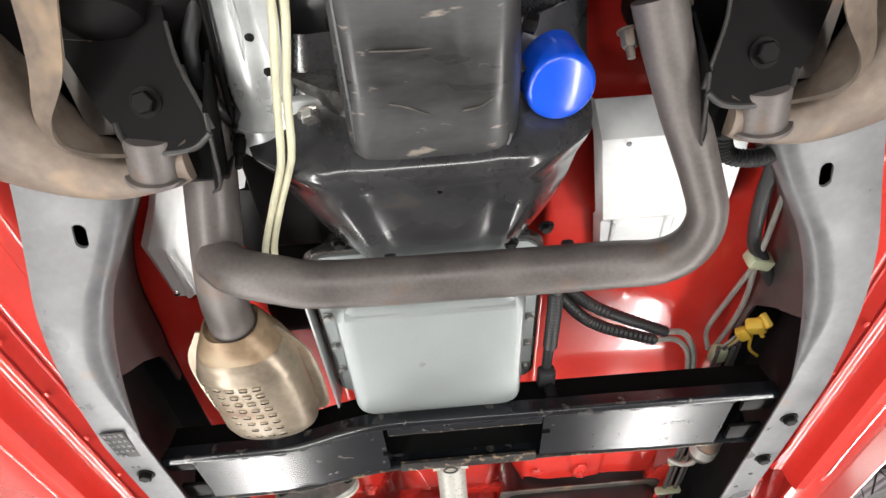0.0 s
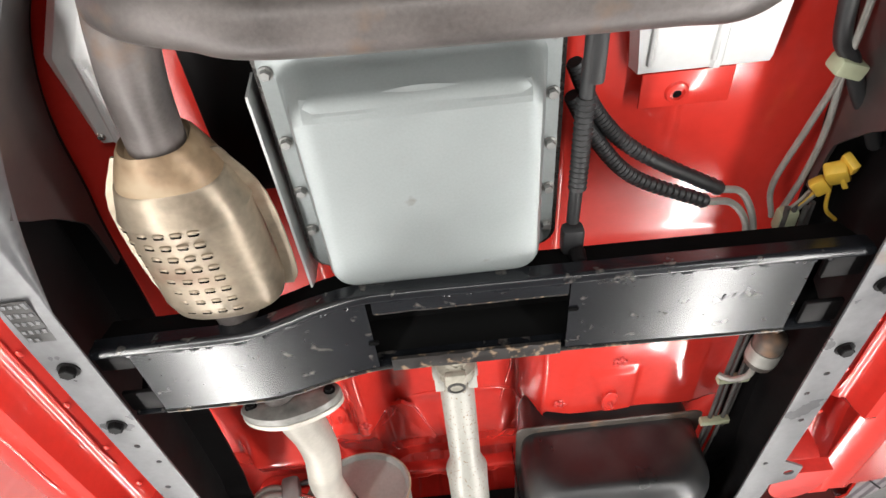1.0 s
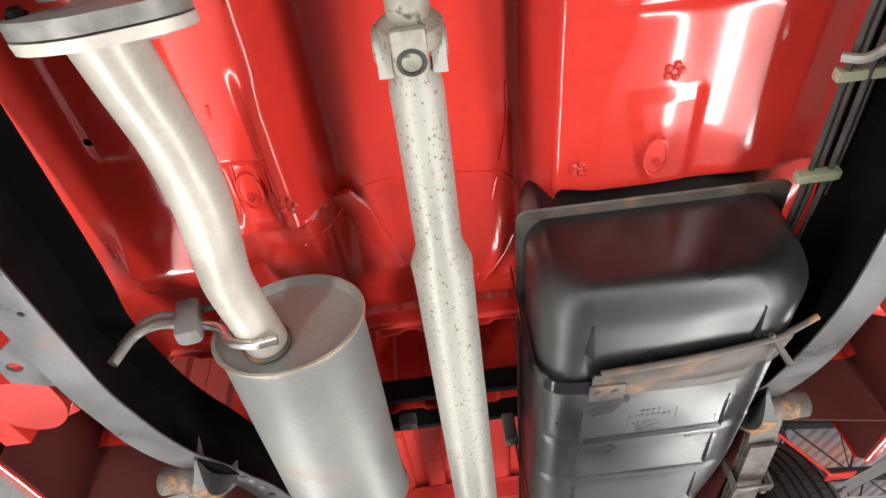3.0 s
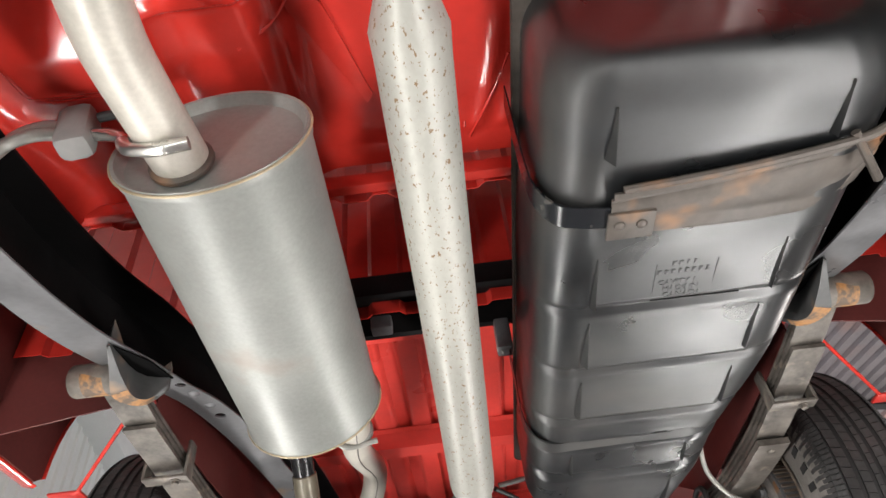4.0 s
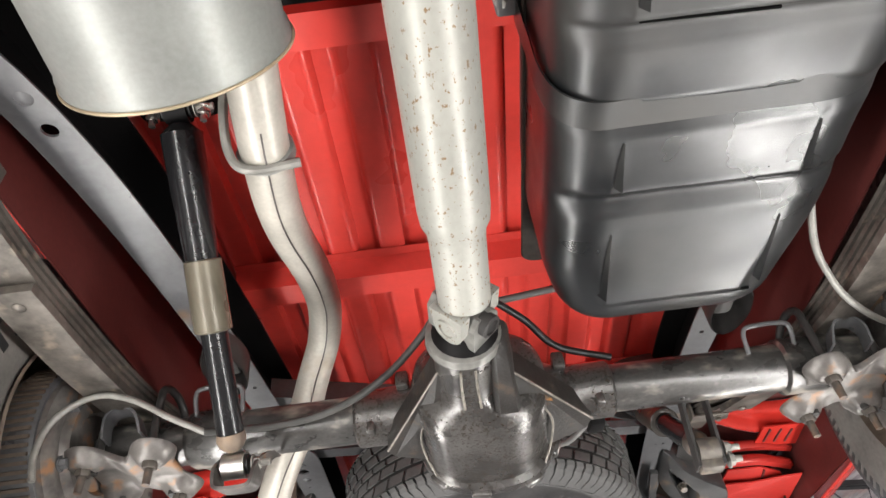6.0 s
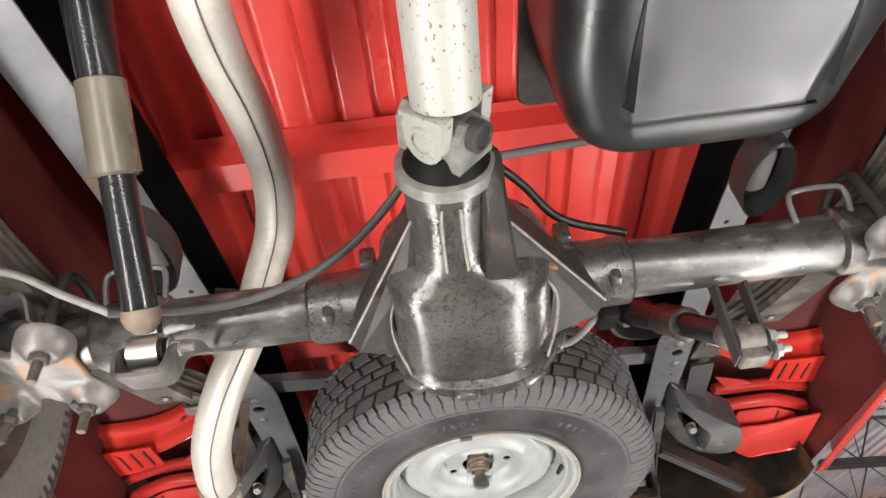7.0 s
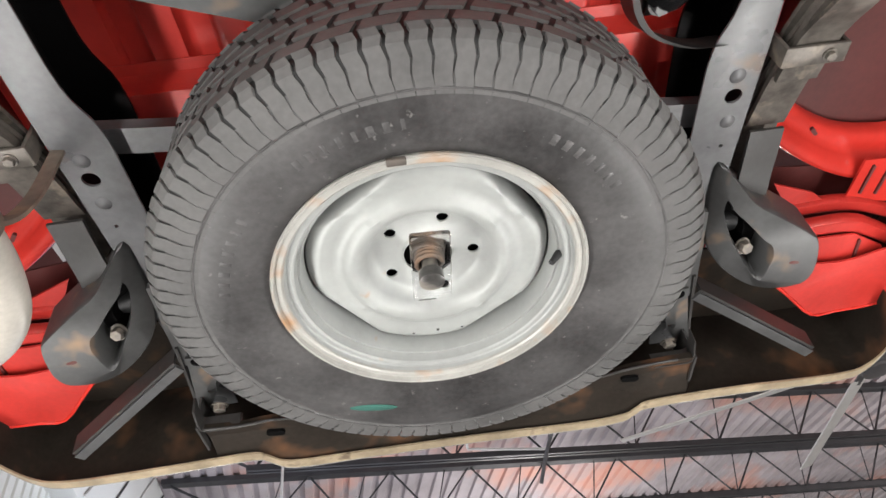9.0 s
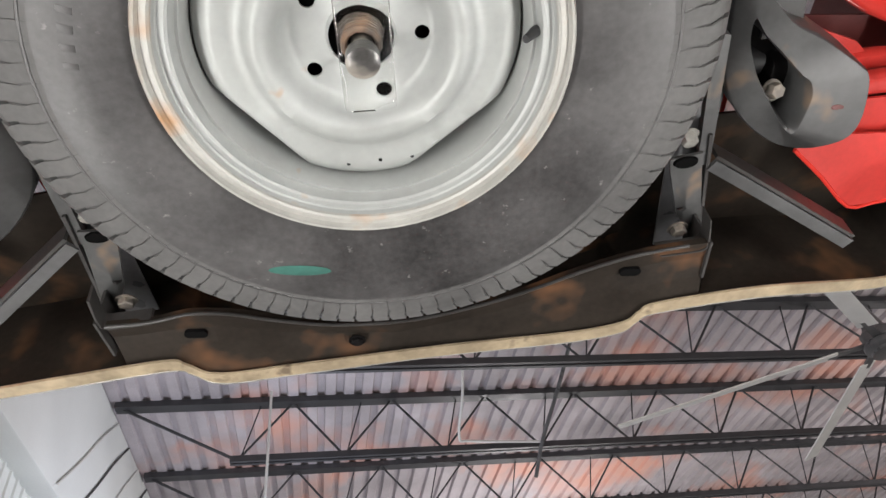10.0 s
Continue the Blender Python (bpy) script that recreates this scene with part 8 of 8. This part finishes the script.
t = thing("parking_brake_cable", (0.35, 2.9, 1.95), "grey sheathed parking brake cable", "cable")
part("cable", tube([(0.04, 2.92, 1.965), (0.15, 2.93, 1.985), (0.26, 2.93, 1.99), (0.34, 2.90, 1.975), (0.40, 2.84, 1.96), (0.44, 2.72, 1.93), (0.455, 2.68, 1.92)], 0.0062, 10), GREYRUBBER, t)
t = thing("wheel_cable", (0.55, 2.85, 1.85), "bare steel cable running to the wheel brake", "cable")
part("cable", tube([(0.458, 2.64, 1.945), (0.470, 2.70, 1.925), (0.492, 2.79, 1.895), (0.530, 2.855, 1.876), (0.573, 2.905, 1.866), (0.64, 2.965, 1.868), (0.69, 3.00, 1.875)], 0.0055, 10), LINE, t)
t = thing("axle_vent_hose", (0.17, 3.0, 1.93), "thin black vent hose over the axle", "hose")
part("hose", tube([(0.03, 2.90, 1.95), (0.08, 2.95, 1.94), (0.13, 3.00, 1.915), (0.22, 3.03, 1.90)], 0.006, 10), RUBBER, t)
t = thing("small_hose", (0.15, 3.15, 1.85), "short thin grey hose behind the axle", "hose")
part("hose", tube([(0.09, 3.16, 1.815), (0.135, 3.15, 1.815), (0.175, 3.12, 1.835), (0.20, 3.09, 1.85)], 0.005, 8), GREYRUBBER, t)

t = thing("fuel_lines", (0.50, 1.3, 1.95), "bundle of steel fuel and brake lines in pale clips", "pipe")
for k, (dx, dz) in enumerate(((0, 0), (0.013, 0.004), (0.026, -0.002), (0.039, 0.006))):
    part("line", tube([(0.462 + dx, 1.02, 1.955 + dz), (0.466 + dx, 1.25, 1.945 + dz), (0.468 + dx, 1.45, 1.945 + dz), (0.480 + dx, 1.65, 1.955 + dz), (0.49 + dx, 1.9, 1.98 + dz), (0.49 + dx, 2.1, 2.02 + dz)], 0.0042, 8), CABLE, t)
for y in (1.27, 1.46, 1.62):
    part("clip", block((0.487, y, 1.948), (0.060, 0.016, 0.016), 0.003), CLIPGREEN, t, "pale green plastic clip")
t = thing("fuel_filter", (0.50, 1.28, 1.90), "small dull metal fuel filter canister", "fuel filter")
part("canister", turned([(0, 0.008), (0.006, 0.024), (0.012, 0.026), (0.075, 0.026), (0.082, 0.022), (0.09, 0.006), (0.13, 0.005)], (0.492, 1.36, 1.912), (0.1, -1, 0.05), 24), RUST, t)
part("bracket", turned([(0.02, 0.0275), (0.05, 0.0275)], (0.492, 1.36, 1.912), (0.1, -1, 0.05), 24), LINE, t)
part("elbow", tube([(0.490, 1.365, 1.912), (0.487, 1.40, 1.915), (0.470, 1.425, 1.925), (0.45, 1.43, 1.94)], 0.006, 8), LINE, t)

t = thing("cooler_hoses", (0.27, 0.93, 1.98), "two black corrugated hoses with steel ends", "hose")
for d in (0, 1):
    p0 = smooth_path([(0.140, 0.80 - 0.045 * d, 1.968), (0.176, 0.873 - 0.037 * d, 1.976), (0.238, 0.952 - 0.044 * d, 1.980), (0.352 + 0.016 * d, 1.015 - 0.022 * d, 1.980)], 26)
    bm = bmesh.new()
    sweep(bm, p0, [0.0112 if k % 2 else 0.0092 for k in range(len(p0))], 12)
    part("hose", bm, RUBBER, t)
    part("end_pipe", tube([(0.352 + 0.016 * d, 1.015 - 0.022 * d, 1.980), (0.395 + 0.012 * d, 1.03 - 0.018 * d, 1.987), (0.425 + 0.012 * d, 1.07, 1.985), (0.44 + 0.010 * d, 1.14, 1.98)], 0.0055, 8), LINE, t)

t = thing("wiring_loom", (0.49, 0.8, 1.99), "black corrugated wiring loom along the frame rail", "cable")
p0 = smooth_path([(0.345, 0.49, 1.955), (0.338, 0.53, 1.945), (0.350, 0.555, 1.938), (0.385, 0.56, 1.935), (0.41, 0.555, 1.94)], 14)
bm = bmesh.new()
sweep(bm, p0, [0.0125 if k % 2 else 0.0105 for k in range(len(p0))], 12)
part("corrugated_tube", bm, RUBBER, t)
part("main_loom", tube([(0.405, 0.48, 1.97), (0.43, 0.58, 1.965), (0.435, 0.66, 1.965), (0.455, 0.76, 1.972), (0.474, 0.79, 1.967), (0.500, 0.84, 1.965), (0.535, 0.89, 1.966), (0.558, 0.93, 1.968)], 0.0105, 10), RUBBER, t)
part("thin_line", tube([(0.42, 0.47, 1.96), (0.452, 0.58, 1.957), (0.462, 0.68, 1.96), (0.470, 0.80, 1.968), (0.462, 0.90, 1.98), (0.447, 1.0, 1.985), (0.46, 1.06, 1.98)], 0.0045, 8), LINE, t)
part("thin_line", tube([(0.47, 0.80, 1.968), (0.485, 0.90, 1.975), (0.483, 0.98, 1.978), (0.468, 1.06, 1.978)], 0.0045, 8), LINE, t)
part("cable_clip", block((0.473, 0.80, 1.968), (0.04, 0.022, 0.030), 0.005, rot(0, 0, 20)), CLIPGREEN, t, "pale green cable clip")
t = thing("sensor_plug", (0.51, 0.99, 1.96), "yellow plastic connector with short leads", "connector")
plug = block((0.512, 0.962, 1.955), (0.030, 0.034, 0.022), 0.005, rot(10, 20, -30))
box(plug, (0.497, 0.985, 1.957), (0.022, 0.026, 0.016), 0.004, rot(-15, 10, -42))
box(plug, (0.522, 0.945, 1.952), (0.012, 0.024, 0.026), 0.003, rot(25, -10, -20))
part("plug", plug, YELLOW, t)
part("latch", block((0.520, 0.972, 1.946), (0.008, 0.028, 0.005), 0.002, rot(0, 25, -30)), YELLOW, t)
for k in range(4):
    part("lead", tube([(0.500 - 0.003 * k, 0.990 + 0.003 * k, 1.955 + 0.003 * k), (0.488 - 0.004 * k, 1.012, 1.958), (0.474 - 0.004 * k, 1.040, 1.962)], 0.0022, 6), (LINE, YELLOW, ORANGE, LINE)[k], t)
part("lead", tube([(0.50, 0.99, 1.96), (0.49, 1.02, 1.965), (0.47, 1.045, 1.965)], 0.006, 8), LINE, t)
part("lead", tube([(0.515, 0.99, 1.96), (0.52, 1.03, 1.955), (0.538, 1.05, 1.95)], 0.003, 8), YELLOW, t)
part("base", block((0.47, 1.05, 1.962), (0.03, 0.04, 0.02), 0.006), CLIPGREEN, t)
